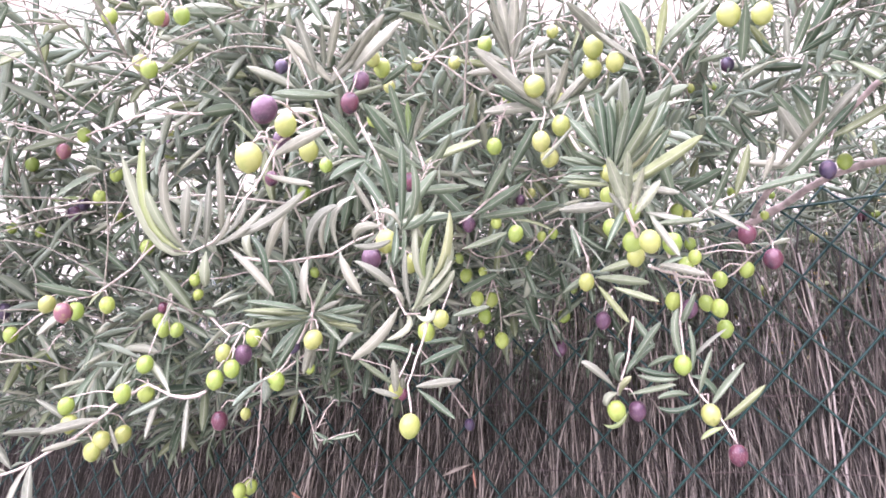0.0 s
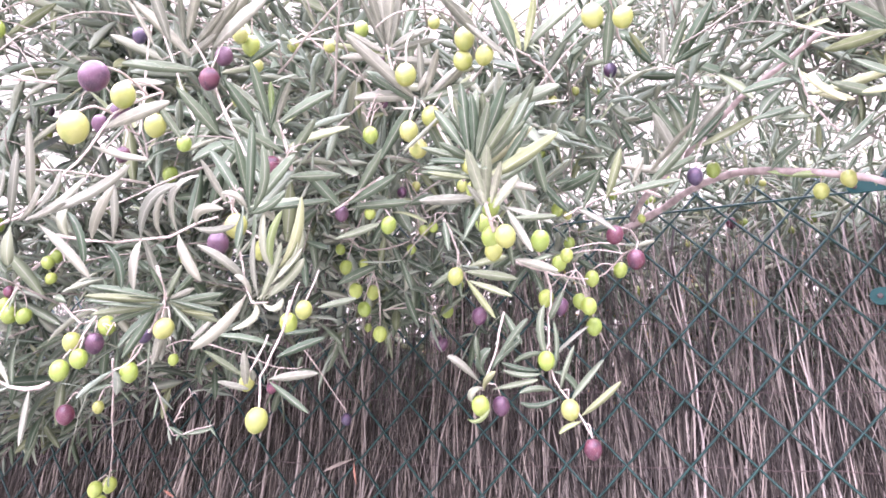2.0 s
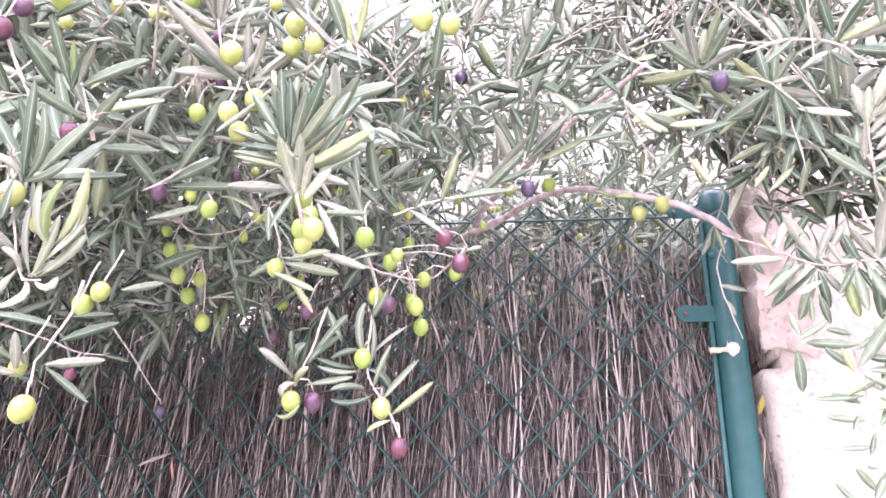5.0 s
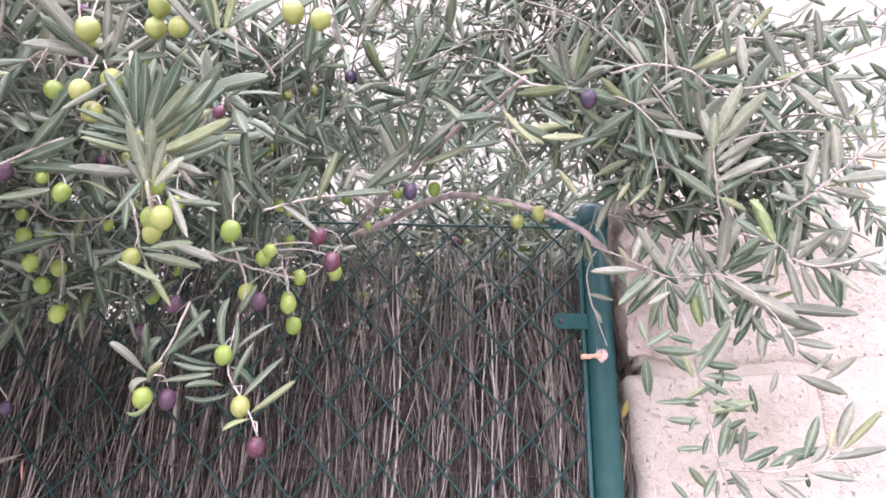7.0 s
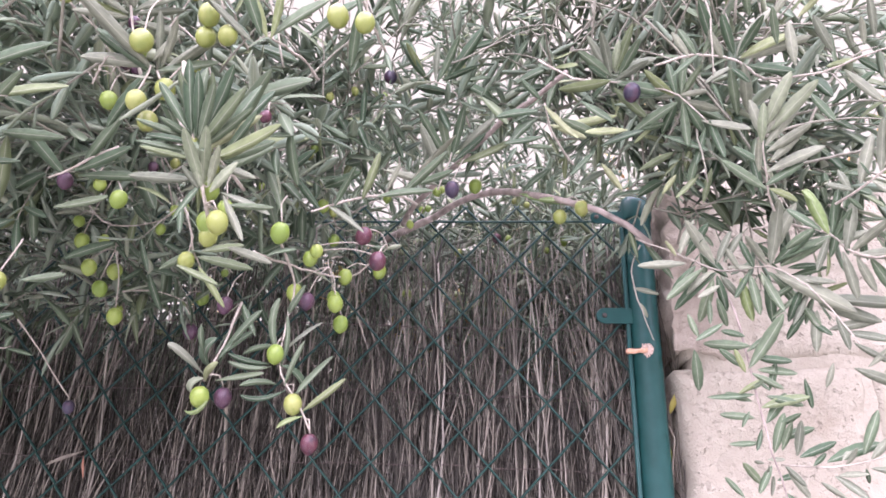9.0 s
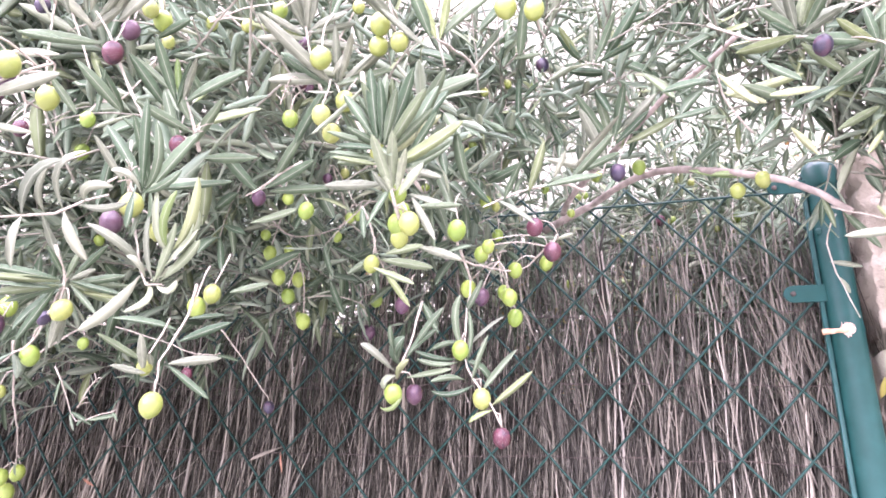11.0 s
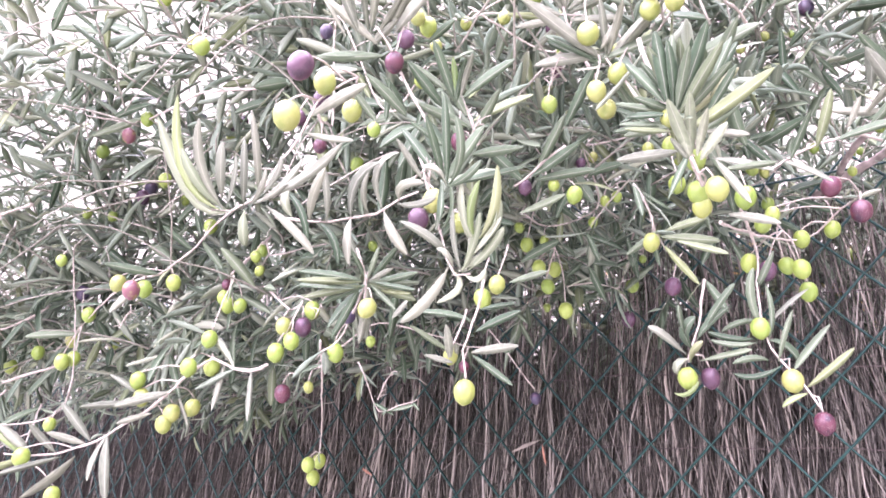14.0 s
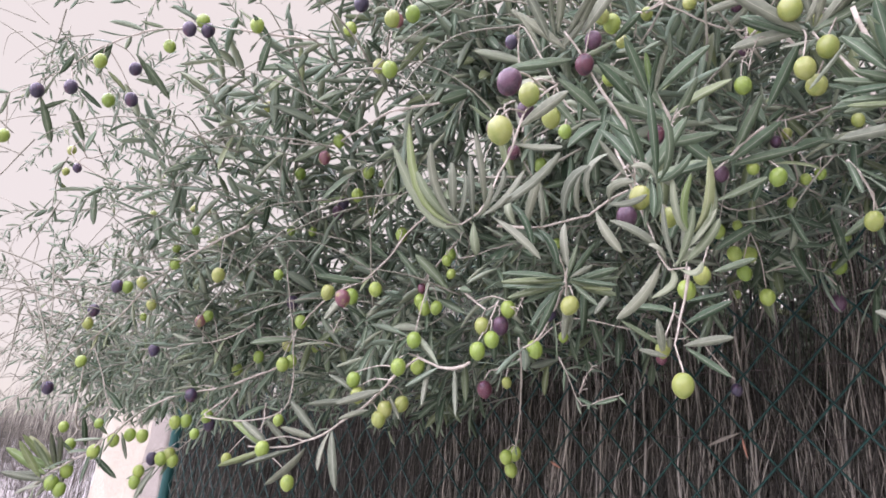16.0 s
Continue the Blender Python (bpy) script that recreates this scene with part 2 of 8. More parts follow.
def box_bm(bm, lo, hi):
    m = Matrix.LocRotScale([(a + b) / 2 for a, b in zip(lo, hi)], None, [b - a for a, b in zip(lo, hi)])
    return bmesh.ops.create_cube(bm, size=1, matrix=m)["verts"]


def bm_mesh(name, bm, mat, bevel=0.0, smooth=True):
    if bevel:
        bmesh.ops.bevel(bm, geom=bm.edges[:], offset=bevel, segments=2, profile=0.5, affect="EDGES")
    me = bpy.data.meshes.new(name)
    bm.to_mesh(me)
    bm.free()
    me.materials.append(mat)
    me.polygons.foreach_set("use_smooth", [smooth] * len(me.polygons))
    return me


# ---- ground ----
# out of view; a pale reflector that brightens leaf undersides and shaded parts
bm = bmesh.new()
bmesh.ops.create_grid(bm, x_segments=90, y_segments=90, size=300)
for v in bm.verts:
    r = math.hypot(v.co.x, v.co.y)
    if r > 6:
        v.co.z = 0.25 * noise.noise(v.co * 0.05) * min(1, (r - 6) / 30)
tagged(new("ground", bm_mesh("ground", bm, GROUND)), "unseen ground along the fence, kept pale to bounce light upwards", "ground", kind="structure")

# ---- walls beside the fence ----
def rough_wall(name, x0, x1, y0, y1, z0, z1, mat, label, lump=0.008, cell=0.04):
    """A rendered wall with an uneven face and broken edges."""
    bm = bmesh.new()
    box_bm(bm, (x0, y0, z0), (x1, y1, z1))
    n = [max(2, int(s / cell)) for s in (x1 - x0, y1 - y0, z1 - z0)]
    for axis in range(3):
        lo, hi = (x0, y0, z0)[axis], (x1, y1, z1)[axis]
        for k in range(1, n[axis]):
            co, no = [0, 0, 0], [0, 0, 0]
            co[axis], no[axis] = lo + (hi - lo) * k / n[axis], 1
            bmesh.ops.bisect_plane(bm, geom=bm.verts[:] + bm.edges[:] + bm.faces[:], plane_co=co, plane_no=no)
    mid = Vector(((x0 + x1) / 2, (y0 + y1) / 2, (z0 + z1) / 2))
    for v in bm.verts:
        if v.co.z > 0.02:
            v.co += lump * (noise.noise_vector(v.co * 9) + 0.6 * noise.noise_vector(v.co * 31))
    return tagged(new(name, bm_mesh(name, bm, mat)), label, "wall", kind="structure")


def stone_block(x0, x1, y0, y1, z0, z1, parent):
    """A rough-faced block: worn corners, a pitted and bulging face."""
    w, d, h = x1 - x0, y1 - y0, z1 - z0
    fine = 0.01 if z1 > 1.4 and x0 < 1.2 else 0.06
    n = [max(3, int(s / fine)) for s in (w, h)]
    verts, faces = [], []
    for j in range(n[1] + 1):
        for i in range(n[0] + 1):
            u, v = i / n[0], j / n[1]
            q = Vector((x0 + w * u, y0, z0 + h * v))
            edge = min(u * w, (1 - u) * w, v * h, (1 - v) * h)
            y = 0.011 * max(0.0, 1 - edge / 0.025) ** 2 - 0.009 * noise.noise(q * 6) - 0.004 * noise.noise(q * 17) - 0.0035 * max(0.0, noise.noise(q * 55))
            shift = Vector((noise.noise(q * 13), 0, noise.noise(q * 13 + Vector((5, 2, 8))))) * 0.009
            verts.append(q + shift + Vector((0, y, 0)))
    row = n[0] + 1
    for j in range(n[1]):
        for i in range(n[0]):
            a = j * row + i
            faces.append((a, a + 1, a + row + 1, a + row))
    rim = [i for i in range(row)] + [j * row + n[0] for j in range(1, n[1] + 1)] + [n[1] * row + i for i in range(n[0] - 1, -1, -1)] + [j * row for j in range(n[1] - 1, 0, -1)]
    back = len(verts)
    verts += [Vector((verts[k].x, y1, verts[k].z)) for k in rim]
    for k in range(len(rim)):
        m = (k + 1) % len(rim)
        faces.append((rim[m], rim[k], back + k, back + m))
    faces.append(tuple(range(back, back + len(rim))))
    part("stone_block", mesh_of("stone_block", verts, faces, [PLASTER]), parent)


wall = rough_wall("wall_right", 0.42, 3.1, -0.017, 0.19, 0, 2.085, MORTAR, "rough pale stone block wall with wide mortar joints", 0.004, 0.06)
for j in range(6):
    z0, z1 = 0.03 + 0.345 * j, 0.03 + 0.345 * (j + 1) - 0.018
    edges = [0.396 if j < 5 else 0.41] + [(0.685, 0.95)[j % 2] + 0.56 * k for k in range(5)]
    for xa, xb in zip(edges, edges[1:]):
        stone_block(xa, xb - 0.014, -0.024 + (0.004 if j == 5 else 0), 0.2, z0, z1 + (0.0 if j < 5 else 0.012), wall)
bm = bmesh.new()
box_bm(bm, (0.392, -0.03, 1.765), (0.47, 0.12, 2.07))
bmesh.ops.subdivide_edges(bm, edges=bm.edges[:], cuts=24, use_grid_fill=True)
for v in bm.verts:
    v.co += 0.016 * noise.noise_vector(v.co * 16) + 0.009 * noise.noise_vector(v.co * 45)
part("old_mortar", bm_mesh("old_mortar", bm, STONE), wall, "lumpy pinkish old mortar at the wall's end")
rough_wall("wall_left", -4.3, -3.2, 0.0, 0.22, 0, 1.75, PLASTER, "white rendered wall between two brushwood fences")

rough_wall("wall_pillar", -3.47, -3.203, -0.02, 0.235, 0, 1.74, PILLAR, "rough grey cement end of the white rendered wall")

# ---- chain-link fence ----
PITCH, ROW, Z0, TOP = 0.0935, 0.05, 0.0795, 2.0
LEFT, RIGHT = -3.17, 0.352


def post(x, y, label):
    root = tagged(new("fence_post"), label, "fence post", "posts of the chain-link fence")
    root.location = (x, y, 0)
    bm = bmesh.new()
    prof = [(0.0238, 0.0), (0.0238, 1.762), (0.0248, 1.766), (0.0248, 1.772), (0.0238, 1.776), (0.0238, 2.02)]
    rings = [[bm.verts.new((r * math.cos(a), r * math.sin(a), z)) for a in [2 * math.pi * k / 28 for k in range(28)]] for r, z in prof]
    for a, b in zip(rings, rings[1:]):
        for k in range(28):
            bm.faces.new((a[k], a[(k + 1) % 28], b[(k + 1) % 28], b[k]))
    part("tube", bm_mesh("post_tube", bm, GREEN_PAINT), root)
    bm = bmesh.new()
    prof = [(0.026, 2.005), (0.027, 2.01), (0.027, 2.035), (0.022, 2.047), (0.01, 2.052), (0.001, 2.053)]
    rings = [[bm.verts.new((r * math.cos(a), r * math.sin(a), z)) for a in [2 * math.pi * k / 28 for k in range(28)]] for r, z in prof]
    for a, b in zip(rings, rings[1:]):
        for k in range(28):
            bm.faces.new((a[k], a[(k + 1) % 28], b[(k + 1) % 28], b[k]))
    part("cap", bm_mesh("post_cap", bm, GREEN_PAINT), root, "domed green plastic cap")
    return root


right_post = post(RIGHT, 0.0, "dark green coated steel fence post beside the white wall")
post(LEFT, 0.0, "dark green coated steel fence post before a white wall")
# tension bar, brackets and bolt of the right post
bm = bmesh.new()
box_bm(bm, (-0.0315, -0.01, 0.05), (-0.0245, -0.003, 1.99))
part("tension_bar", bm_mesh("tension_bar", bm, GREEN_PAINT, 0.0015), right_post)


def bracket(z, w, h):
    """A flat steel tab with a rounded end and a bolt through it."""
    bm = bmesh.new()
    far, arc = -0.02 - w + h / 2, [math.pi * (0.5 + k / 10) for k in range(11)]
    rim = [(-0.02, z + h / 2)] + [(far + h / 2 * math.cos(a), z + h / 2 * math.sin(a)) for a in arc] + [(-0.02, z - h / 2)]
    rings = [[bm.verts.new((x, y, zz)) for x, zz in rim] for y in (-0.012, -0.008)]
    bm.faces.new(rings[0])
    bm.faces.new(rings[1][::-1])
    for k in range(len(rim)):
        m = (k + 1) % len(rim)
        bm.faces.new((rings[0][m], rings[0][k], rings[1][k], rings[1][m]))
    ob = part("bracket", bm_mesh("bracket", bm, GREEN_PAINT, 0.0012, False), right_post, "flat green steel bracket")
    bm = bmesh.new()
    bmesh.ops.create_cone(bm, cap_ends=True, segments=16, radius1=0.0042, radius2=0.0036, depth=0.004, matrix=pose(far, -0.0135, z, 90))
    part("bolt", bm_mesh("bracket_bolt", bm, RUST_WIRE, 0.0006), ob, "small dark bolt head")


bracket(1.826, 0.06, 0.027)
bracket(2.008, 0.062, 0.022)
bm = bmesh.new()
bmesh.ops.create_uvsphere(bm, u_segments=14, v_segments=8, radius=0.0055, matrix=pose(-0.018, -0.0165, 1.925) @ Matrix.Diagonal((1, 0.8, 1, 1)))
part("bolt", bm_mesh("post_bolt", bm, GREEN_PAINT), right_post, "painted round bolt head")

fence = tagged(new("chain_link_fence"), "green coated chain-link fence stretched between steel posts", "fence")
fence.location = (0, 0, 0)


def zigzag(flip):
    verts, faces, line = [], [], []
    n = int((TOP - Z0) / ROW) + 2
    for j in range(n):
        side = (j + flip) % 2
        z = Z0 + j * ROW
        x = side * PITCH / 2
        s = 1 if side else -1
        line += [Vector((x - s * 0.004, -0.0016, z - 0.0045)), Vector((x, 0.0, z)), Vector((x - s * 0.004, 0.0016, z + 0.0045))]
    tube(line, (0.0021, 0.0021), 6, verts, faces)
    return mesh_of("zigzag_wire", verts, faces, [GREEN_WIRE])


weave = [zigzag(0), zigzag(1)]
k0, k1 = math.ceil((LEFT + 0.03) / (PITCH / 2)), math.floor((RIGHT - 0.02) / (PITCH / 2)) - 1
for k in range(k0, k1 + 1):
    w = part("wire", weave[k % 2], fence)
    w.location = (k * PITCH / 2, -0.002, 0)
for z in (TOP, 1.02, 0.06):
    verts, faces = [], []
    line = [Vector((x, -0.006 + 0.0015 * math.sin(9 * x), z + 0.002 * math.sin(5 * x))) for x in np.linspace(LEFT, RIGHT, 90)]
    tube(line, (0.002, 0.002), 6, verts, faces)
    part("tension_wire", mesh_of("tension_wire", verts, faces, [GREEN_WIRE]), fence)

# ---- brushwood screen ----
def stick_line(x, y, z0, z1, lean, wobble):
    """A crooked dry stick: it leans and wanders as it rises."""
    n = max(4, int((z1 - z0) / 0.042))
    line, drift, side, depth = [], 0.0, 0.0, 0.0
    for k in range(n):
        line.append(Vector((x + side + lean * k / (n - 1), y + depth, z0 + (z1 - z0) * k / (n - 1))))
        drift = 0.62 * drift + random.gauss(0, wobble) + (random.gauss(0, 4 * wobble) if random.random() < 0.06 else 0)
        side += drift
        depth = max(-0.004, min(0.008, depth + random.gauss(0, 0.0015)))
    return line


def twiggy_stick(x, y, z0, z1, lean, r, wobble, forks, verts, faces):
    """A gnarled stick that narrows upwards, with thin side twigs."""
    line = stick_line(x, y, z0, z1, lean, wobble)
    tube(line, (r, r * 0.5), 5, verts, faces, 0.22)
    for k in range(forks):
        i = random.randrange(len(line) // 3, len(line) - 1)
        way, n = random.choice((-1, 1)) * random.uniform(0.08, 0.36), random.uniform(0.06, 0.24)
        top = min(line[i].z + n, z1 + 0.02)
        if top - line[i].z > 0.03:
            tube(stick_line(line[i].x, line[i].y, line[i].z, top, way * (top - line[i].z), 0.002), (r * 0.5, 0.0004), 4, verts, faces, 0.2)


def brush_screen(name, x0, x1, y, top, count, label, single):
    root = tagged(new(name), label, "screen", "brushwood screens")
    root.location = (0, 0, 0)
    verts, faces = [], []
    bunches = []
    x = x0 + 0.02
    while x < x1 - 0.01:
        bunches.append((x, random.uniform(0.004, 0.011), top + random.choice((0.01, 0.0, -0.01, -0.03, -0.06, -0.12)), random.gauss(-0.012, 0.028)))
        x += random.uniform(0.024, 0.066)
    bunches += [(x1 - 0.006, 0.004, top - 0.02, 0.0), (x1 - 0.014, 0.006, top, 0.01)] * 2
    near = -1.5 if x0 < -1.5 < x1 else x0
    for i in range(count):
        if random.random() < 0.8:
            x = random.uniform(near if random.random() < 0.65 else x0, x1)
            z1, tilt = top - random.uniform(0.2, 0.48), random.gauss(0, 0.05)
        else:
            c, wide, cap, tilt = random.choice(bunches)
            x = min(max(c + random.gauss(0, wide), x0), x1)
            z1 = cap - abs(random.gauss(0, 0.07))
        z0 = random.choice((0.0, 0.4, 0.8)) if random.random() < 0.3 else random.uniform(1.0, 1.5)
        lean = (tilt + random.gauss(0, 0.035)) * (z1 - z0)
        tube(stick_line(x - lean * 0.7, y + random.uniform(0.003, 0.034), z0, z1, lean, random.uniform(0.002, 0.007)),
             (random.choice((0.0004, 0.0006, 0.0008, 0.001, 0.0015)), random.uniform(0.0003, 0.0007)), 4, verts, faces, 0.22)
    for i in range(count):
        z0 = random.uniform(0.9, top - 0.4)
        n = random.uniform(0.08, 0.26)
        tube(stick_line(random.uniform(near + 0.05 if i % 3 else x0 + 0.05, x1 - 0.05), y + random.uniform(0.0, 0.02), z0, min(z0 + n, top), random.gauss(0, 0.17) * n, 0.004),
             (random.uniform(0.0005, 0.0011), 0.0004), 3, verts, faces, 0.15)
    part("brushwood", mesh_of(name, verts, faces, [STICK]), root, "", "stuff")
    shown = [q for q in bunches if q[0] > -1.35]
    for i in range(single):
        c, wide, cap, tilt = shown[(i * 7) % len(shown)]
        verts, faces = [], []
        r = random.choice((0.0009, 0.0011, 0.0014, 0.0017, 0.0021, 0.0026, 0.0037))
        z0 = random.choice((0.0, 0.9, 1.1))
        z1 = cap - random.uniform(0.0, 0.1)
        twiggy_stick(c + random.gauss(0, wide) - tilt * 0.8 * (z1 - z0), y + random.uniform(0.0, 0.008), z0, z1, (tilt + random.gauss(0, 0.025)) * (z1 - z0), r,
                     random.uniform(0.002, 0.0048), random.choice((1, 2, 3, 5)), verts, faces)
        part("stick", mesh_of("stick", verts, faces, [PALE_STICK if random.random() < 0.68 else STICK]), root)
    for z in np.arange(0.19, 1.9, 0.1155):
        verts, faces = [], []
        line = [Vector((x, y - 0.003 + 0.003 * math.sin(31 * x), z + 0.003 * math.sin(6 * x + z * 9) + 0.0015 * math.sin(40 * x))) for x in np.linspace(x0, x1, 160)]
        tube(line, (0.0008, 0.0008), 4, verts, faces)
        part("binding_wire", mesh_of("binding_wire", verts, faces, [RUST_WIRE]), root)
    return root


brush_screen("brushwood_screen", LEFT + 0.03, RIGHT - 0.026, 0.008, 2.02, 5400, "dry brown brushwood screen tied behind the chain-link fence", 290)
brush_screen("brushwood_screen", -9.0, -4.32, 0.01, 1.95, 1500, "grey brushwood screen beyond the white wall", 0)
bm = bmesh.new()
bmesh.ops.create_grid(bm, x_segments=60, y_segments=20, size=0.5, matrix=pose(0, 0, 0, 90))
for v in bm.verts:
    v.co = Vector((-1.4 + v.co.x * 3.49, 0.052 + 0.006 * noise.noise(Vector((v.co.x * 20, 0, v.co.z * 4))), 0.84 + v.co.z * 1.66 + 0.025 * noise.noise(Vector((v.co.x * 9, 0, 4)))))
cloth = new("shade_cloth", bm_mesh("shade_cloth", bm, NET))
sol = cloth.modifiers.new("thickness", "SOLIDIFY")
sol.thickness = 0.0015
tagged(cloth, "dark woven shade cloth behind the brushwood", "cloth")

# torn bark on the right post
scrap = tagged(new("bark_scrap"), "torn pale bark scrap and splinter on the green post", "bark scrap")
scrap.location = (RIGHT, 0, 1.764)
verts, faces = [], []
rows, cols = 12, 24
for face in (0.0, 0.0018):
    for i in range(rows):
        for j in range(cols):
            u, v = j / (cols - 1), i / (rows - 1)
            ang = radians(238 + 46 * u)
            edge = max(0.0, math.sin(math.pi * u)) ** 0.6
            tear = (0.0135 if v > 0.5 else 0.0165) * edge * (0.62 + 0.9 * noise.noise(Vector((u * 9, 3 * (v > 0.5), 3))) ** 2 + 0.45 * noise.noise(Vector((u * 31, v > 0.5, 5))))
            r = 0.0242 + face + 0.0014 * abs(noise.noise(Vector((u * 16, v * 9, 1))))
            verts.append(Vector((r * math.cos(ang), r * math.sin(ang), (v - 0.5) * 2 * tear + 0.002)))
for k in (0, 1):
    for i in range(rows - 1):
        for j in range(cols - 1):
            a = k * rows * cols + i * cols + j
            q = (a, a + 1, a + cols + 1, a + cols)
            faces.append(q if k else q[::-1])
part("torn_bark", mesh_of("torn_bark", verts, faces, [PALE_BARK]), scrap, "ragged pale inner bark")
verts, faces = [], []
tube([Vector((-0.036 + 0.0065 * j, -0.0155 - 0.0022 * j, -0.0005 + 0.0008 * (j % 2))) for j in range(6)], (0.0042, 0.0036), 8, verts, faces, 0.16)
part("splinter", mesh_of("splinter", verts, faces, [CORK]), scrap, "short orange-brown wood splinter")


# dry leaves and a pale twig caught in the fence
def dry_leaf(base, tip, wide, mat, label):
    base, tip = Vector(base), Vector(tip)
    n = (tip - base).length
    verts, faces = [], []
    x = (tip - base).normalized()
    y = Vector((0, -1, 0)).cross(x).normalized()
    z = x.cross(y)
    for s, w in ((0, 0.1), (0.2, 0.7), (0.5, 1.0), (0.8, 0.6), (1, 0.05)):
        for e, h in ((-1, 0.25), (0, 0), (1, 0.25)):
            verts.append(base + x * n * s + y * e * wide * w / 2 + z * (h * wide * w - 0.1 * n * s * s))
    for i in range(4):
        for k in (0, 1):
            a = 3 * i + k
            faces.append((a, a + 1, a + 4, a + 3))
    ob = tagged(new("dry_leaf", mesh_of("dry_leaf", verts, faces, [mat])), label, "leaf", "dry leaves caught in the fence")
    ob.modifiers.new("thickness", "SOLIDIFY").thickness = 0.0006


dry_leaf((-0.627, -0.012, 1.558), (-0.568, -0.012, 1.583), 0.0065, PALE_STICK, "curled pale dry leaf caught in the chain-link fence")
dry_leaf((-0.566, -0.01, 1.575), (-0.559, -0.01, 1.538), 0.0045, DRY_LEAF, "narrow rusty dry leaf caught in the chain-link fence")
dry_leaf((-0.98, -0.012, 1.517), (-0.952, -0.012, 1.504), 0.006, DRY_LEAF, "small rusty dry leaf caught in the chain-link fence")


# ---- olive tree ----
tree = tagged(new("olive_tree"), "olive tree hanging over the fence, with silvery leaves and many olives", "tree")
tree.location = (-0.55, 0.75, 0)
BASE = Matrix.Translation((0.55, -0.75, 0))


def under_tree(name, mesh, parent, label="", kind=""):
    ob = new(name, mesh)
    ob.parent = parent
    if parent is tree:
        ob.matrix_parent_inverse = BASE
    return tagged(ob, label, kind=kind)


verts, faces = [], []
tube(smooth_line([(-0.55, 0.75, -0.05), (-0.5, 0.72, 0.5), (-0.6, 0.7, 1.1), (-0.5, 0.62, 1.6)], 0.06), (0.11, 0.06), 14, verts, faces, 0.06)
under_tree("trunk", mesh_of("trunk", verts, faces, [TRUNK]), tree, "grey fissured olive trunk behind the fence")


def leaf_shape(curl, fold, twist, wide, stations=((0.0, 0.1), (0.1, 0.42), (0.32, 0.88), (0.6, 1.0), (0.86, 0.7), (0.97, 0.28), (1.0, 0.05))):
    """A lance-shaped leaf of length 1 along x: a thin shell with a grooved top and a ridged underside."""
    verts, faces, slots = [], [], []
    for s, w in stations:
        h = 0.5 * wide * w
        z = -curl * s * s
        a = twist * s
        for v in ((-h * math.cos(a), fold * h - h * math.sin(a)), (h * math.cos(a), fold * h + h * math.sin(a)), (0, -0.004), (0, -0.016 * (1 - 0.6 * s) - 0.003)):
            verts.append((s, v[0], z + v[1]))
    for i in range(len(stations) - 1):
        a, b = 4 * i, 4 * i + 4
        faces += [(a, a + 2, b + 2, b), (a + 2, a + 1, b + 1, b + 2), (a, b, b + 3, a + 3), (a + 3, b + 3, b + 1, a + 1)]
        slots += [0, 0, 1, 1]
    return np.array(verts), faces, slots, np.array([(s, v) for s, _ in stations for v in (0.0, 1.0, 0.5, 0.5)])


LEAF_BENDS = ((0.08, 0.25, 0.2, 0.17), (0.2, 0.15, -0.3, 0.19), (-0.1, 0.35, 0.4, 0.16), (0.3, 0.3, 0.1, 0.18),
              (0.02, 0.5, -0.2, 0.2), (-0.2, 0.2, 0.5, 0.15), (0.12, 0.1, 0.9, 0.18), (0.25, 0.2, -0.9, 0.2))
SHAPES = [leaf_shape(*a) for a in LEAF_BENDS]
FAR_SHAPES = [leaf_shape(*a, ((0.0, 0.12), (0.32, 0.92), (0.72, 0.9), (1.0, 0.06))) for a in LEAF_BENDS]
LEAVES = {}
LEAF_TOPS = {"d": LEAF_TOP, "y": YOUNG_TOP, "s": PALE_TOP, "w": CREAM_TOP}
for key, top in LEAF_TOPS.items():
    LEAVES[key] = [mesh_of("olive_leaf", v, f, [top, LEAF_UNDER], s, uv) for v, f, s, uv in SHAPES]


def leaf_frame(direction, up, roll):
    x = Vector(direction).normalized()
    y = Vector(up).cross(x)
    y = y.normalized() if y.length > 1e-3 else x.orthogonal().normalized()
    z = x.cross(y)
    c, s = math.cos(roll), math.sin(roll)
    y, z = c * y + s * z, c * z - s * y
    return Matrix((x, y, z)).transposed()


OPEN = Vector((0.05, -1.15, 1.55))  # the clearing before the fence, to which the outer leaves turn their faces


def leaf(parent, base, tip, kind="d", wide=1.0, roll=None, rng=random):
    """One leaf from its base to its tip."""
    base, tip = Vector(base), Vector(tip)
    n = (tip - base).length
    up = (rng.uniform(-0.3, 0.3), -0.5, 0.8)
    if rng is random:
        up = (OPEN - base).normalized() + Vector((random.gauss(0, 0.15), random.gauss(0, 0.12), random.gauss(0.12, 0.15)))
        wide = wide if wide < 1.2 else 1.2 + 0.4 * (wide - 1.2)
    m = leaf_frame(tip - base, up, rng.gauss(0, 0.7 if rng is not random else 0.22) if roll is None else roll).to_4x4()
    ob = under_tree("leaf", LEAVES[kind][rng.randrange(8) if rng is not random else rng.choice((0, 1, 2, 3, 5))], parent)
    ob.matrix_parent_inverse = BASE if parent is tree else Matrix()
    ob.matrix_local = Matrix.Translation(base) @ m @ Matrix.Diagonal((n, n * wide, n, 1))
    return ob


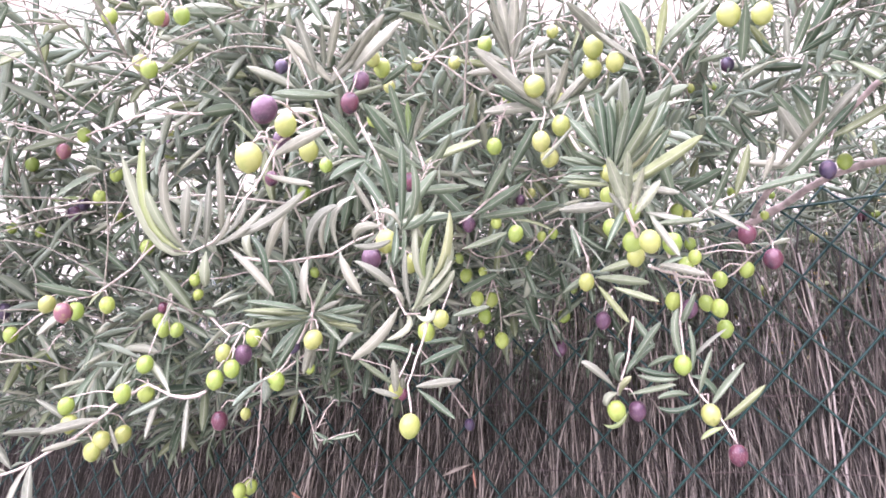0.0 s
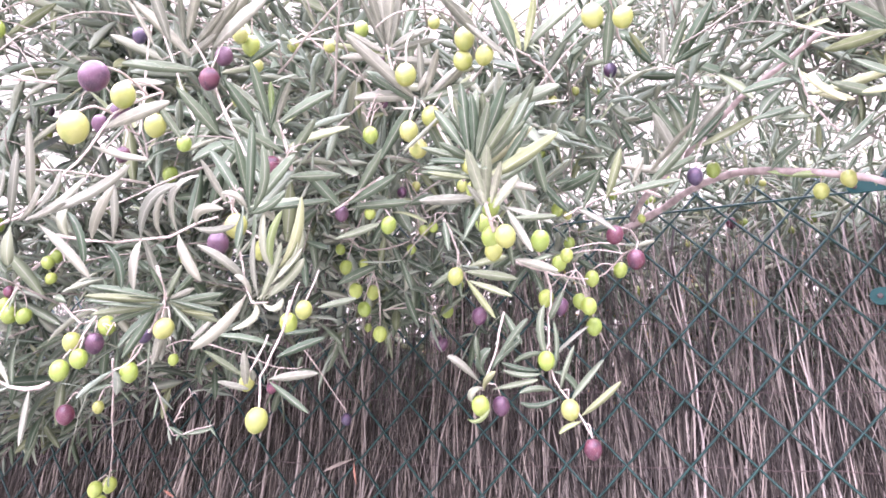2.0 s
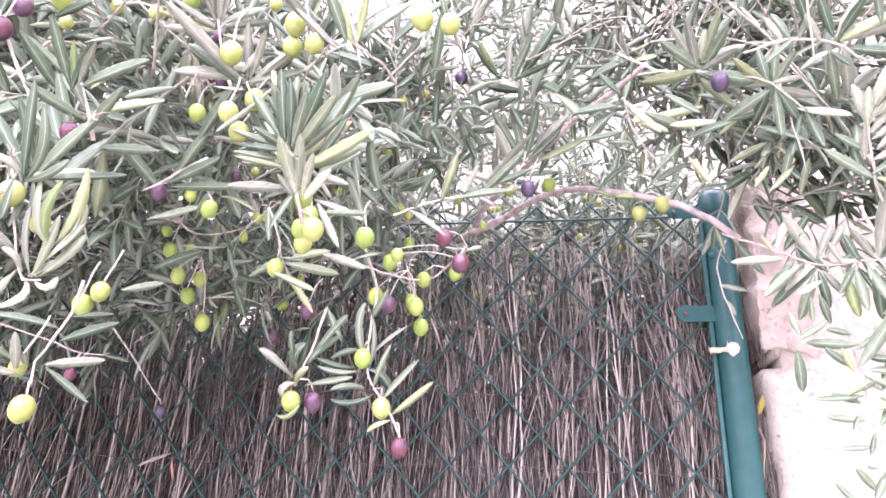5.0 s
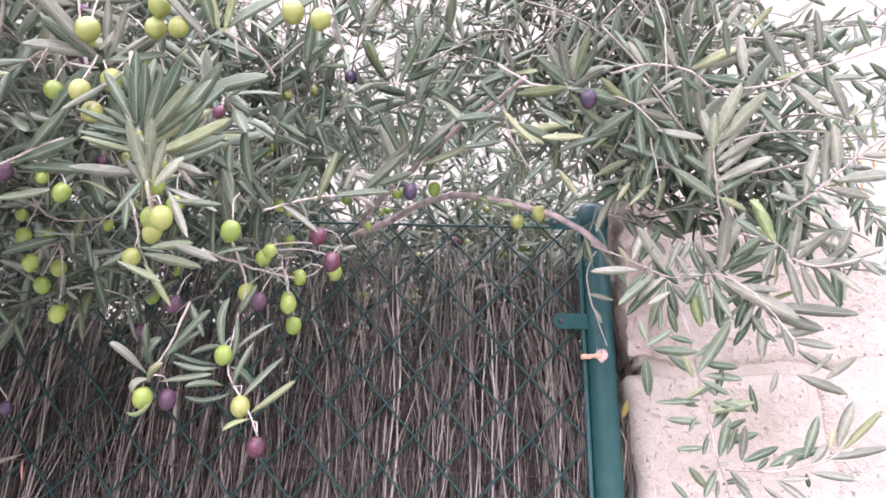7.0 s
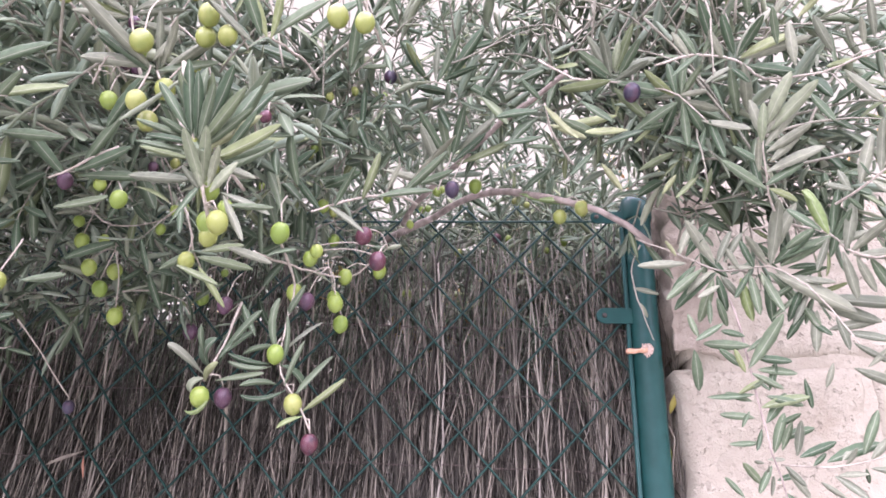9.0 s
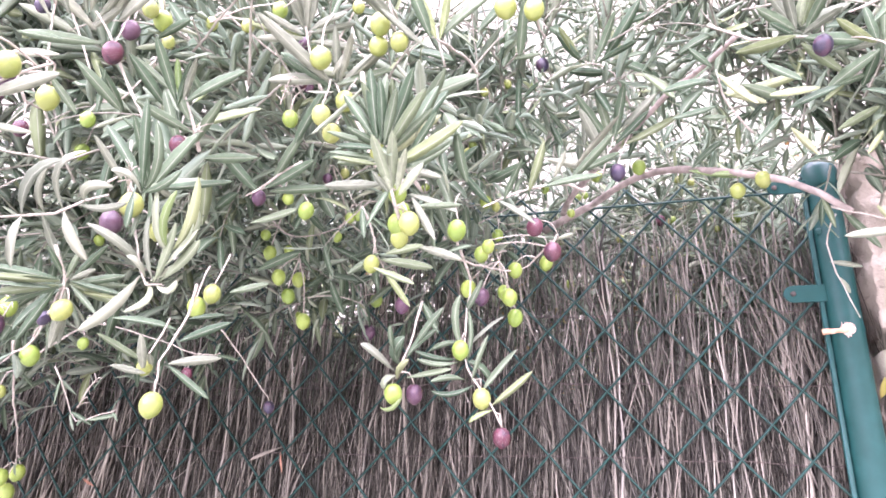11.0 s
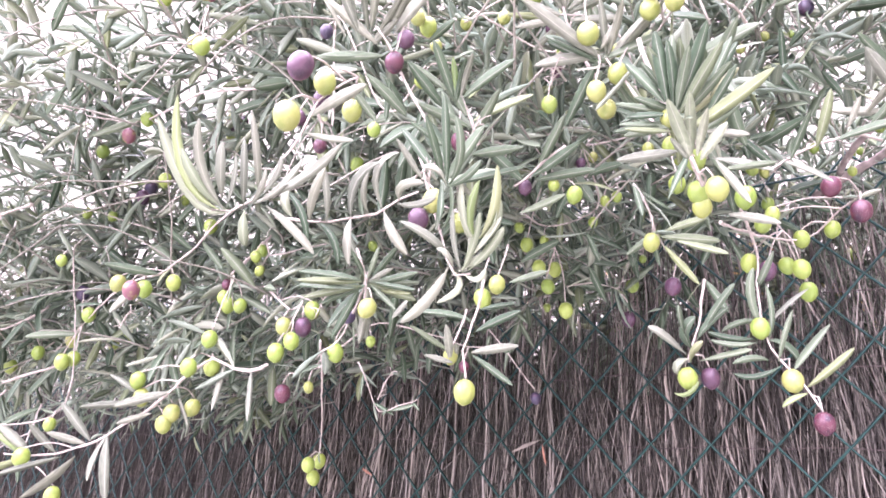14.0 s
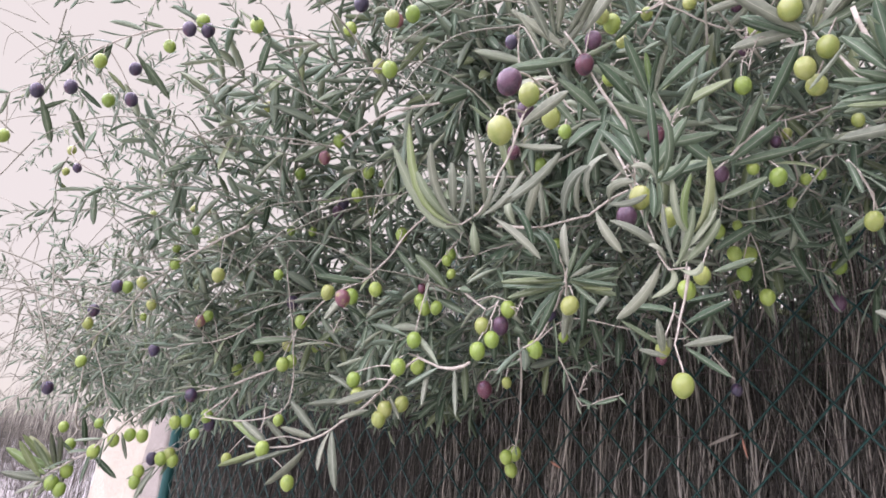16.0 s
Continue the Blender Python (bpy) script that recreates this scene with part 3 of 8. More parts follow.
def bent_leaf(parent, base, middle, tip, kind, width):
    """A strap-like young leaf that bows from its base through its middle to its tip."""
    base, middle, tip = Vector(base), Vector(middle), Vector(tip)
    knee = 2 * middle - (base + tip) / 2
    face = (OPEN - base).normalized() + Vector((random.gauss(0, 0.3), random.gauss(0, 0.1), random.gauss(0.1, 0.25)))
    fold, twist = random.uniform(0.2, 0.55), random.uniform(-0.5, 0.5)
    verts, faces, slots, uv = [], [], [], []
    rows = ((0.0, 0.14), (0.08, 0.24), (0.2, 0.62), (0.36, 0.9), (0.55, 1.0), (0.74, 0.94), (0.89, 0.66), (0.97, 0.3), (1.0, 0.06))
    for s, w in rows:
        q = base * (1 - s) ** 2 + knee * 2 * s * (1 - s) + tip * s * s
        along = ((knee - base) * (1 - s) + (tip - knee) * s).normalized()
        side = Matrix.Rotation(twist * (s - 0.4), 3, along) @ along.cross(face).normalized()
        up, h = side.cross(along), 0.5 * width * w
        verts += [q - side * h + up * fold * h, q + side * h + up * fold * h, q - up * 0.0002, q - up * (0.0003 + 0.0008 * (1 - s))]
        uv += [(s, 0.0), (s, 1.0), (s, 0.5), (s, 0.5)]
    for i in range(len(rows) - 1):
        a, b = 4 * i, 4 * i + 4
        faces += [(a, a + 2, b + 2, b), (a + 2, a + 1, b + 1, b + 2), (a, b, b + 3, a + 3), (a + 3, b + 3, b + 1, a + 1)]
        slots += [0, 0, 1, 1]
    faces = [f[::-1] for f in faces]
    under_tree("leaf", mesh_of("olive_leaf", verts, faces, [LEAF_TOPS[kind], LEAF_UNDER], slots, uv), parent)


def branch(points, r0=0.002, r1=0.0008, mat=TWIG, pairs=0, size=0.05, u0=0.1, u1=1.0, droop=0.1, kind="d", label=""):
    """A bough or twig with pairs of leaves along it."""
    line = smooth_line(points, 0.012 if r0 < 0.004 else 0.025)
    line = [q + 0.0022 * noise.noise_vector(q * 38) for q in line]
    if r0 < 0.004:
        r0, r1 = 0.8 * r0, 0.85 * r1
    verts, faces = [], []
    tube(line, (r0, r1), 7 if r0 < 0.004 else 10, verts, faces, 0.22 if r0 < 0.004 else 0.1)
    b = under_tree("branch", mesh_of("branch", verts, faces, [mat]), tree, label)
    b["line"] = [c for q in line for c in q]
    rng = random.Random(int(1000 * abs(points[0][0] + 3 * points[0][2])) + len(points))
    turn = rng.uniform(0, 3)
    for k in range(pairs):
        u = u0 + (u1 - u0) * (k + rng.uniform(-0.2, 0.2)) / max(pairs - 1, 1)
        i = min(max(int(u * (len(line) - 1)), 0), len(line) - 2)
        d = (line[i + 1] - line[i]).normalized()
        turn += math.pi / 2 + rng.uniform(-0.3, 0.3)
        side = d.orthogonal().normalized()
        side = Matrix.Rotation(turn, 3, d) @ side
        for s in (1, -1):
            if rng.random() < 0.1:
                continue
            a = rng.uniform(0.5, 0.95)
            way = d * math.cos(a) + s * side * math.sin(a) + Vector((0, 0, -droop))
            n = size * rng.uniform(0.65, 1.15) * (1 - 0.3 * (u > 0.9))
            kk = kind if rng.random() < 0.88 else rng.choice("sdy")
            leaf(b, line[i], line[i] + way.normalized() * n, kk, rng.uniform(0.8, 1.2), None, rng)
    return b


def olive_mesh(mat):
    bm = bmesh.new()
    bmesh.ops.create_uvsphere(bm, u_segments=20, v_segments=14, radius=0.5)
    for v in bm.verts:
        z = v.co.z
        v.co.x *= 0.84 * (1 + 0.06 * z)
        v.co.y *= 0.84 * (1 + 0.06 * z)
        if z < -0.46:
            v.co.z -= 0.02
        if z > 0.47:
            v.co.z -= 0.025
    return bm_mesh("olive", bm, mat)


OLIVE_MESH = {k: olive_mesh(m) for k, (_, m) in OLIVE.items()}


fruit = []


def olive(b, place, size, hue, lean=0.15):
    """One olive, hanging on its stalk from the nearest point of the branch."""
    fruit.append(Vector(place))
    p = Vector(place)
    size = size if size < 0.022 else 0.022 + 0.2 * (size - 0.022)
    rng = random.Random(int(1e4 * abs(p.x + p.z)))
    ob = under_tree("olive", OLIVE_MESH[hue], b, OLIVE[hue][0])
    tilt = Matrix.Rotation(rng.gauss(0, lean), 4, "X") @ Matrix.Rotation(rng.gauss(0, lean), 4, "Y") @ Matrix.Rotation(rng.uniform(0, 6), 4, "Z")
    ob.matrix_local = Matrix.Translation(p) @ tilt @ Matrix.Diagonal((size, size, size, 1))
    top = p + (tilt.to_3x3() @ Vector((0, 0, 0.47))) * size
    c = b["line"]
    near = min((Vector(c[i:i + 3]) for i in range(0, len(c), 3)), key=lambda q: (q - top).length + (0.06 if q.z < top.z + 0.004 else 0))
    if (near - top).length > 0.09:
        near = top + Vector((rng.uniform(-0.01, 0.01), 0.012, 0.035))
    mid = (top + near) / 2 + Vector((rng.uniform(-0.004, 0.004), 0, 0.006))
    verts, faces = [], []
    tube(smooth_line([top, mid, near], 0.006), (0.0007, 0.0009), 5, verts, faces)
    under_tree("stalk", mesh_of("stalk", verts, faces, [TWIG]), b)
    return ob


# ---- the mass of the crown ----
leaf_rows, twig_v, twig_f = [], [], []


def shoot(start, way, length, size, droop, pairs, rng, floor):
    """A leafy shoot of the crown, added to the joined foliage."""
    p, d = Vector(start), Vector(way).normalized()
    n = max(pairs, 4)
    step = length / n
    side = d.orthogonal().normalized()
    line, turn = [p.copy()], rng.uniform(0, 6)
    for k in range(n):
        d = (d + Vector((rng.gauss(0, 0.06), rng.gauss(0, 0.06), -droop * k / n + rng.gauss(0, 0.05)))).normalized()
        p = p + d * step
        if p.z < floor(p.x) - 0.04 or (start[1] > 0.05 and p.y < 0.075):
            break
        line.append(p.copy())
        side = (side - d * side.dot(d)).normalized()
        turn += math.pi / 2 + rng.uniform(-0.35, 0.35)
        u = Matrix.Rotation(turn, 3, d) @ side
        if start[1] < 0 and not in_front(p + Vector((0, -0.04, 0))):
            continue
        for s in (1, -1):
            if rng.random() < 0.12:
                continue
            a = rng.uniform(0.45, 1.0)
            w = d * math.cos(a) + s * u * math.sin(a) + Vector((0, 0, -0.08))
            m = leaf_frame(w, (rng.uniform(-0.3, 0.3), -0.4, 0.8), rng.gauss(0, 0.6))
            leaf_rows.append((m, p.copy(), size * rng.uniform(0.6, 1.15), rng.uniform(0.95, 1.35), rng.randrange(8)))
    if len(line) > 1:
        tube(line, (0.0016, 0.0006), 4, twig_v, twig_f)


def fill(count, lo, hi, floor, way, droop, seed, size=0.052, keep=None):
    """Shoots that start at random in a box, above the floor's height at their place."""
    rng = random.Random(seed)
    made = 0
    for _ in range(count * 12):
        if made >= count:
            break
        q = Vector([rng.uniform(a, b) for a, b in zip(lo, hi)])
        if q.z < floor(q.x) or (keep and not keep(q)):
            continue
        w = Vector(way) + Vector((rng.gauss(0, 0.55), rng.gauss(0, 0.4), rng.gauss(0, 0.5)))
        n = rng.randint(7, 13)
        shoot(q, w, 0.021 * n, size, droop * rng.uniform(0.3, 1.2), n, rng, floor)
        made += 1


def low(*rows):
    xs, zs = zip(*rows)
    return lambda x: float(np.interp(x, xs, zs))


FLOOR = low((-1.4, 1.62), (-0.95, 1.64), (-0.75, 1.68), (-0.58, 1.75), (-0.38, 1.79), (-0.25, 1.82), (-0.13, 1.89), (-0.07, 2.0), (0.0, 2.06), (0.24, 2.04), (0.32, 1.8), (0.7, 1.8))


FACE_X = (-1.5, -1.2, -0.9, -0.65, -0.4, -0.2, 0.0, 0.2, 0.4)
FACE_Z = (1.65, 1.8, 1.95, 2.15)
FACE_Y = (
    (-0.79, -0.71, -0.65, -0.64, -0.7, -0.69, -0.64, -0.45, -0.46),
    (-0.83, -0.79, -0.63, -0.64, -0.7, -0.67, -0.65, -0.47, -0.51),
    (-1.06, -1.01, -0.87, -0.77, -0.69, -0.65, -0.39, -0.49, -0.54),
    (-1.04, -0.98, -0.92, -0.81, -0.69, -0.34, -0.34, -0.34, -0.5),
)


def in_front(q):
    """Keeps the crown's mass behind the boughs that hang out of its face."""
    rows = [np.interp(q.x, FACE_X, row) for row in FACE_Y]
    return q.y > np.interp(q.z, FACE_Z, rows)


def shoulder(q):
    """The crown slopes down and thins towards its far end."""
    return q.z < np.interp(q.x, (-3.0, -1.4, -1.1, -0.85, -0.6), (1.8, 1.92, 2.0, 2.12, 2.32)) + 0.12 * noise.noise(q * 4)


def thin_top(q):
    """Thins the crown out towards its top, where the sky shows through."""
    return in_front(q) and noise.noise(q * 3.1) > 0.9 * (q.z - 2.35) + 0.45 * max(q.x + 0.5, -0.6) - 0.05


fill(520, (-1.35, -0.85, 1.6), (0.0, 0.0, 2.2), FLOOR, (0.0, -0.6, 0.1), 0.25, 11, 0.064, keep=lambda q: in_front(q) and shoulder(q))
fill(150, (-0.25, -0.6, 1.9), (0.45, -0.18, 2.4), FLOOR, (0.2, -0.5, 0.3), 0.2, 12, 0.062, keep=in_front)
fill(125, (0.16, -0.55, 1.8), (0.42, -0.15, 2.2), FLOOR, (0.3, -0.3, 0.1), 0.25, 14, 0.05)
fill(34, (0.4, -0.5, 1.85), (0.75, -0.1, 2.35), FLOOR, (0.5, -0.3, 0.1), 0.25, 21, 0.048)
near_rows = leaf_rows[:]
leaf_rows.clear()
fill(60, (-1.6, -0.75, 2.05), (-0.7, 0.2, 2.75), lambda x: 2.0, (-0.2, -0.4, 0.2), 0.2, 26, 0.05)
fill(340, (-1.0, -0.6, 2.1), (0.35, 0.8, 2.9), FLOOR, (0.0, -0.5, 0.5), 0.2, 13, 0.062, keep=lambda q: thin_top(q) and (q.x < -0.2 or q.y > 0.35 or q.y < -0.25 and q.z < 2.45))
fill(120, (-0.25, 0.45, 2.12), (0.4, 1.0, 2.85), lambda x: 2.0, (0.0, -0.4, 0.4), 0.2, 28, 0.06)
fill(420, (-3.0, 0.12, 1.5), (0.3, 0.8, 2.2), lambda x: 1.5, (0.0, -0.3, 0.3), 0.2, 15, 0.056)
fill(270, (-1.2, 0.12, 1.5), (0.42, 0.45, 2.1), lambda x: 1.5, (0.0, -0.1, 0.5), 0.15, 17, 0.058)
fill(120, (-0.45, 0.1, 1.5), (0.4, 0.42, 2.0), lambda x: 1.45, (0.0, 0.0, 0.4), 0.15, 20, 0.06)
fill(120, (0.22, 0.08, 1.55), (0.385, 0.3, 1.98), lambda x: 1.5, (0.1, 0.0, 0.4), 0.15, 27, 0.055)
fill(190, (0.0, 0.3, 1.6), (0.9, 0.6, 2.2), lambda x: 1.3, (0.0, -0.1, 0.5), 0.15, 19, 0.058)
fill(480, (-2.8, 1.0, 1.5), (0.6, 1.7, 2.9), lambda x: 1.2, (0.0, -0.4, 0.3), 0.2, 18, 0.09, keep=lambda q: q.z < np.interp(q.x, (-1.4, -0.7, 0.4), (2.9, 2.7, 2.65)))
fill(300, (-2.6, 0.9, 1.5), (0.7, 1.5, 2.1), lambda x: 1.4, (0.0, -0.3, 0.3), 0.2, 24, 0.12)
fill(330, (-2.2, 0.25, 1.6), (-0.3, 0.9, 2.5), lambda x: 1.3, (0.0, -0.3, 0.3), 0.2, 22, 0.07)
fill(210, (-2.4, -1.05, 1.6), (-1.15, -0.45, 1.88), lambda x: 1.58, (-0.5, -0.2, 0.1), 0.3, 25, 0.045)
fill(150, (-2.7, -1.05, 1.85), (-1.3, -0.2, 2.9), lambda x: 1.6, (-0.6, -0.2, 0.1), 0.2, 23, 0.045, keep=lambda q: noise.noise(q * 2.3) > -0.1)
fill(500, (-3.0, -0.65, 1.65), (-1.2, 0.4, 2.4), lambda x: 1.6, (-0.3, -0.4, 0.1), 0.3, 16, 0.045, keep=shoulder)

def joined_leaves(leaves, mats, shapes=FAR_SHAPES):
    """All the leaves given, as one mesh."""
    by_shape = {}
    for row in leaves:
        by_shape.setdefault(row[4], []).append(row)
    all_v, all_f, all_s, all_uv, count = [], [], [], [], 0
    for key, rows in sorted(by_shape.items()):
        v, f, s, uv = shapes[key]
        rot = np.array([[list(r) for r in m] for m, *_ in rows])
        size = np.array([[n, n * w, n] for _, _, n, w, _ in rows])
        pts = np.einsum("nij,nvj->nvi", rot, v[None] * size[:, None]) + np.array([list(p) for _, p, *_ in rows])[:, None]
        all_v.append(pts.reshape(-1, 3))
        ff = np.array(f)
        all_f.append((ff[None] + (count + len(v) * np.arange(len(rows)))[:, None, None]).reshape(-1, 4))
        all_s.append(np.tile(np.array(s), len(rows)))
        all_uv.append(np.tile(uv, (len(rows), 1)))
        count += len(v) * len(rows)
    return mesh_of("foliage", np.concatenate(all_v).tolist(), np.concatenate(all_f).tolist(), mats, np.concatenate(all_s).tolist(), np.concatenate(all_uv))


under_tree("foliage", joined_leaves(leaf_rows, [LEAF_TOP, LEAF_UNDER]), tree, "small grey-green olive leaves deep in the crown", "stuff")
under_tree("twig", mesh_of("twig", twig_v, twig_f, [FINE_TWIG]), tree, "thin pale olive twigs", "stuff")

# ---- autumn shrub behind the wall, and yellow leaves in the gap beside the post ----
def autumn_shrub(x, y, wide, seed, count, label, low_z=1.75, high_z=2.85, deep=0.5):
    shrub = tagged(new("shrub"), label, "shrub", "autumn shrubs behind the fence")
    shrub.location = (x, y, 0)
    leaf_rows.clear()
    twig_v.clear()
    twig_f.clear()
    rng = random.Random(seed)
    for k in range(count):
        way = rng.uniform(-0.9, 0.9)
        start = Vector((wide * rng.uniform(-1, 1), deep * rng.uniform(-1, 1), rng.uniform(low_z, high_z)))
        shoot(start, (math.sin(way), -0.2, rng.uniform(0.2, 1.0)), rng.uniform(0.14, 0.3), 0.034, 0.1, rng.randint(5, 10), rng, lambda x: -9.0)
    broad = [(m, q, n, w * 1.7, key) for m, q, n, w, key in leaf_rows]
    for k in range(7):
        top = Vector((wide * (k - 3) / 3.5, 0.6 * deep * rng.uniform(-1, 1), high_z - rng.uniform(0.05, 0.45)))
        tube(smooth_line([(rng.uniform(-0.1, 0.1), 0.0, -0.02), (top.x * 0.4, top.y * 0.5, 1.1), (top.x * 0.8, top.y, 1.8), tuple(top)], 0.1), (0.012, 0.003), 6, twig_v, twig_f, 0.1)
    part("foliage", joined_leaves(broad, [OCHRE_LEAF, OCHRE_LEAF]), shrub, "ochre and yellow leaves", "stuff")
    part("twig", mesh_of("twig", twig_v, twig_f, [BARK]), shrub, "thin brown stems", "stuff")


autumn_shrub(1.7, 1.2, 1.0, 31, 420, "sparse ochre autumn shrub behind the stone wall")
autumn_shrub(-0.6, 2.6, 1.3, 33, 260, "thin yellowing shrub beyond the olive tree")
autumn_shrub(0.12, 0.42, 0.26, 35, 34, "small yellow-leaved shrub close behind the brushwood", 1.7, 1.95, 0.12)
for base, tip in (((0.386, 0.02, 1.672), (0.397, 0.012, 1.705)), ((0.388, 0.05, 1.59), (0.382, 0.03, 1.625))):
    dry_leaf(base, tip, 0.01, YELLOW_LEAF, "bright yellow leaf in the gap between post and wall")

# ---- boughs, leaves and olives of the olive tree ----

b = branch([(-0.306, -0.823, 1.759), (-0.310, -0.852, 1.723), (-0.311, -0.863, 1.694), (-0.307, -0.876, 1.664), (-0.306, -0.886, 1.644), (-0.306, -0.893, 1.630), (-0.311, -0.902, 1.621), (-0.314, -0.913, 1.619)], .0012, .0007, pairs=0, size=.05, kind="s")
olive(b, (-0.299, -0.881, 1.730), 0.0206, "p")
olive(b, (-0.308, -0.851, 1.738), 0.0185, "y")
olive(b, (-0.308, -0.878, 1.697), 0.0210, "y")
olive(b, (-0.327, -0.804, 1.747), 0.0183, "y")
olive(b, (-0.323, -0.838, 1.736), 0.0156, "p")
bent_leaf(b, (-0.312, -0.905, 1.620), (-0.324, -0.922, 1.627), (-0.336, -0.945, 1.668), "w", 0.0084)
bent_leaf(b, (-0.313, -0.909, 1.620), (-0.323, -0.930, 1.638), (-0.322, -0.944, 1.679), "y", 0.0058)
bent_leaf(b, (-0.312, -0.905, 1.621), (-0.317, -0.923, 1.632), (-0.321, -0.935, 1.649), "w", 0.0058)
bent_leaf(b, (-0.312, -0.907, 1.621), (-0.312, -0.927, 1.640), (-0.308, -0.936, 1.664), "s", 0.0055)
bent_leaf(b, (-0.311, -0.910, 1.626), (-0.304, -0.919, 1.638), (-0.302, -0.923, 1.654), "s", 0.0055)
bent_leaf(b, (-0.312, -0.906, 1.622), (-0.300, -0.912, 1.633), (-0.297, -0.916, 1.648), "s", 0.0032)
bent_leaf(b, (-0.308, -0.897, 1.626), (-0.302, -0.905, 1.641), (-0.301, -0.910, 1.663), "s", 0.0046)
bent_leaf(b, (-0.306, -0.889, 1.635), (-0.297, -0.902, 1.652), (-0.295, -0.913, 1.678), "s", 0.0047)
bent_leaf(b, (-0.307, -0.894, 1.628), (-0.295, -0.897, 1.634), (-0.291, -0.899, 1.646), "s", 0.0033)
bent_leaf(b, (-0.305, -0.889, 1.635), (-0.291, -0.891, 1.644), (-0.288, -0.892, 1.657), "s", 0.0037)
bent_leaf(b, (-0.306, -0.892, 1.629), (-0.289, -0.888, 1.638), (-0.278, -0.884, 1.656), "s", 0.0046)
bent_leaf(b, (-0.305, -0.891, 1.631), (-0.275, -0.883, 1.644), (-0.255, -0.877, 1.664), "s", 0.0060)
bent_leaf(b, (-0.299, -0.873, 1.647), (-0.296, -0.878, 1.635), (-0.293, -0.873, 1.626), "w", 0.0055)
bent_leaf(b, (-0.308, -0.896, 1.624), (-0.307, -0.895, 1.611), (-0.309, -0.890, 1.604), "w", 0.0062)
bent_leaf(b, (-0.301, -0.887, 1.629), (-0.287, -0.878, 1.616), (-0.279, -0.864, 1.603), "s", 0.0057)
bent_leaf(b, (-0.300, -0.875, 1.643), (-0.287, -0.872, 1.629), (-0.286, -0.864, 1.611), "d", 0.0045)
bent_leaf(b, (-0.306, -0.883, 1.649), (-0.314, -0.894, 1.653), (-0.328, -0.902, 1.659), "d", 0.0038)
bent_leaf(b, (-0.310, -0.862, 1.694), (-0.295, -0.852, 1.690), (-0.284, -0.840, 1.692), "s", 0.0048)
bent_leaf(b, (-0.311, -0.866, 1.690), (-0.313, -0.875, 1.696), (-0.319, -0.880, 1.705), "d", 0.0052)
b = branch([(-0.316, -0.867, 1.633), (-0.311, -0.848, 1.635), (-0.307, -0.832, 1.640), (-0.297, -0.820, 1.646), (-0.286, -0.808, 1.653), (-0.275, -0.798, 1.664), (-0.266, -0.790, 1.672)], .0012, .0008, pairs=0, size=.05, kind="s")
bent_leaf(b, (-0.310, -0.844, 1.637), (-0.298, -0.855, 1.648), (-0.288, -0.857, 1.665), "s", 0.0062)
bent_leaf(b, (-0.307, -0.832, 1.640), (-0.302, -0.840, 1.656), (-0.303, -0.846, 1.676), "s", 0.0049)
bent_leaf(b, (-0.297, -0.820, 1.646), (-0.288, -0.829, 1.667), (-0.275, -0.822, 1.682), "s", 0.0068)
bent_leaf(b, (-0.289, -0.812, 1.651), (-0.284, -0.825, 1.660), (-0.278, -0.828, 1.673), "s", 0.0042)
bent_leaf(b, (-0.283, -0.805, 1.656), (-0.278, -0.821, 1.676), (-0.264, -0.816, 1.690), "s", 0.0054)
bent_leaf(b, (-0.275, -0.798, 1.664), (-0.267, -0.806, 1.670), (-0.255, -0.798, 1.673), "s", 0.0066)
bent_leaf(b, (-0.282, -0.805, 1.655), (-0.276, -0.801, 1.639), (-0.271, -0.789, 1.627), "s", 0.0069)
bent_leaf(b, (-0.277, -0.799, 1.662), (-0.263, -0.794, 1.660), (-0.253, -0.786, 1.667), "s", 0.0050)
bent_leaf(b, (-0.297, -0.820, 1.646), (-0.293, -0.825, 1.629), (-0.293, -0.820, 1.612), "s", 0.0057)
bent_leaf(b, (-0.249, -0.780, 1.677), (-0.246, -0.797, 1.681), (-0.253, -0.805, 1.681), "s", 0.0051)
bent_leaf(b, (-0.249, -0.780, 1.678), (-0.243, -0.793, 1.704), (-0.241, -0.802, 1.736), "d", 0.0066)
bent_leaf(b, (-0.248, -0.779, 1.678), (-0.234, -0.788, 1.695), (-0.233, -0.798, 1.719), "d", 0.0066)
bent_leaf(b, (-0.249, -0.780, 1.677), (-0.235, -0.778, 1.682), (-0.226, -0.774, 1.695), "d", 0.0055)
bent_leaf(b, (-0.252, -0.784, 1.681), (-0.246, -0.789, 1.664), (-0.248, -0.787, 1.648), "d", 0.0059)
bent_leaf(b, (-0.308, -0.837, 1.638), (-0.297, -0.833, 1.626), (-0.297, -0.826, 1.611), "d", 0.0052)
b = branch([(-0.407, -0.697, 1.683), (-0.411, -0.679, 1.667), (-0.416, -0.670, 1.655), (-0.416, -0.671, 1.644)], .0017, .001, pairs=0, size=.05, kind="d")
leaf(b, (-0.416, -0.676, 1.659), (-0.444, -0.730, 1.648), "d", 0.70)
leaf(b, (-0.416, -0.677, 1.660), (-0.438, -0.729, 1.659), "d", 0.75)
leaf(b, (-0.418, -0.674, 1.656), (-0.441, -0.718, 1.637), "d", 0.80)
leaf(b, (-0.418, -0.673, 1.654), (-0.439, -0.718, 1.641), "d", 0.70)
leaf(b, (-0.411, -0.671, 1.660), (-0.371, -0.648, 1.659), "d", 0.75)
leaf(b, (-0.411, -0.671, 1.661), (-0.373, -0.647, 1.651), "d", 0.75)
leaf(b, (-0.411, -0.671, 1.662), (-0.383, -0.669, 1.671), "s", 1.26)
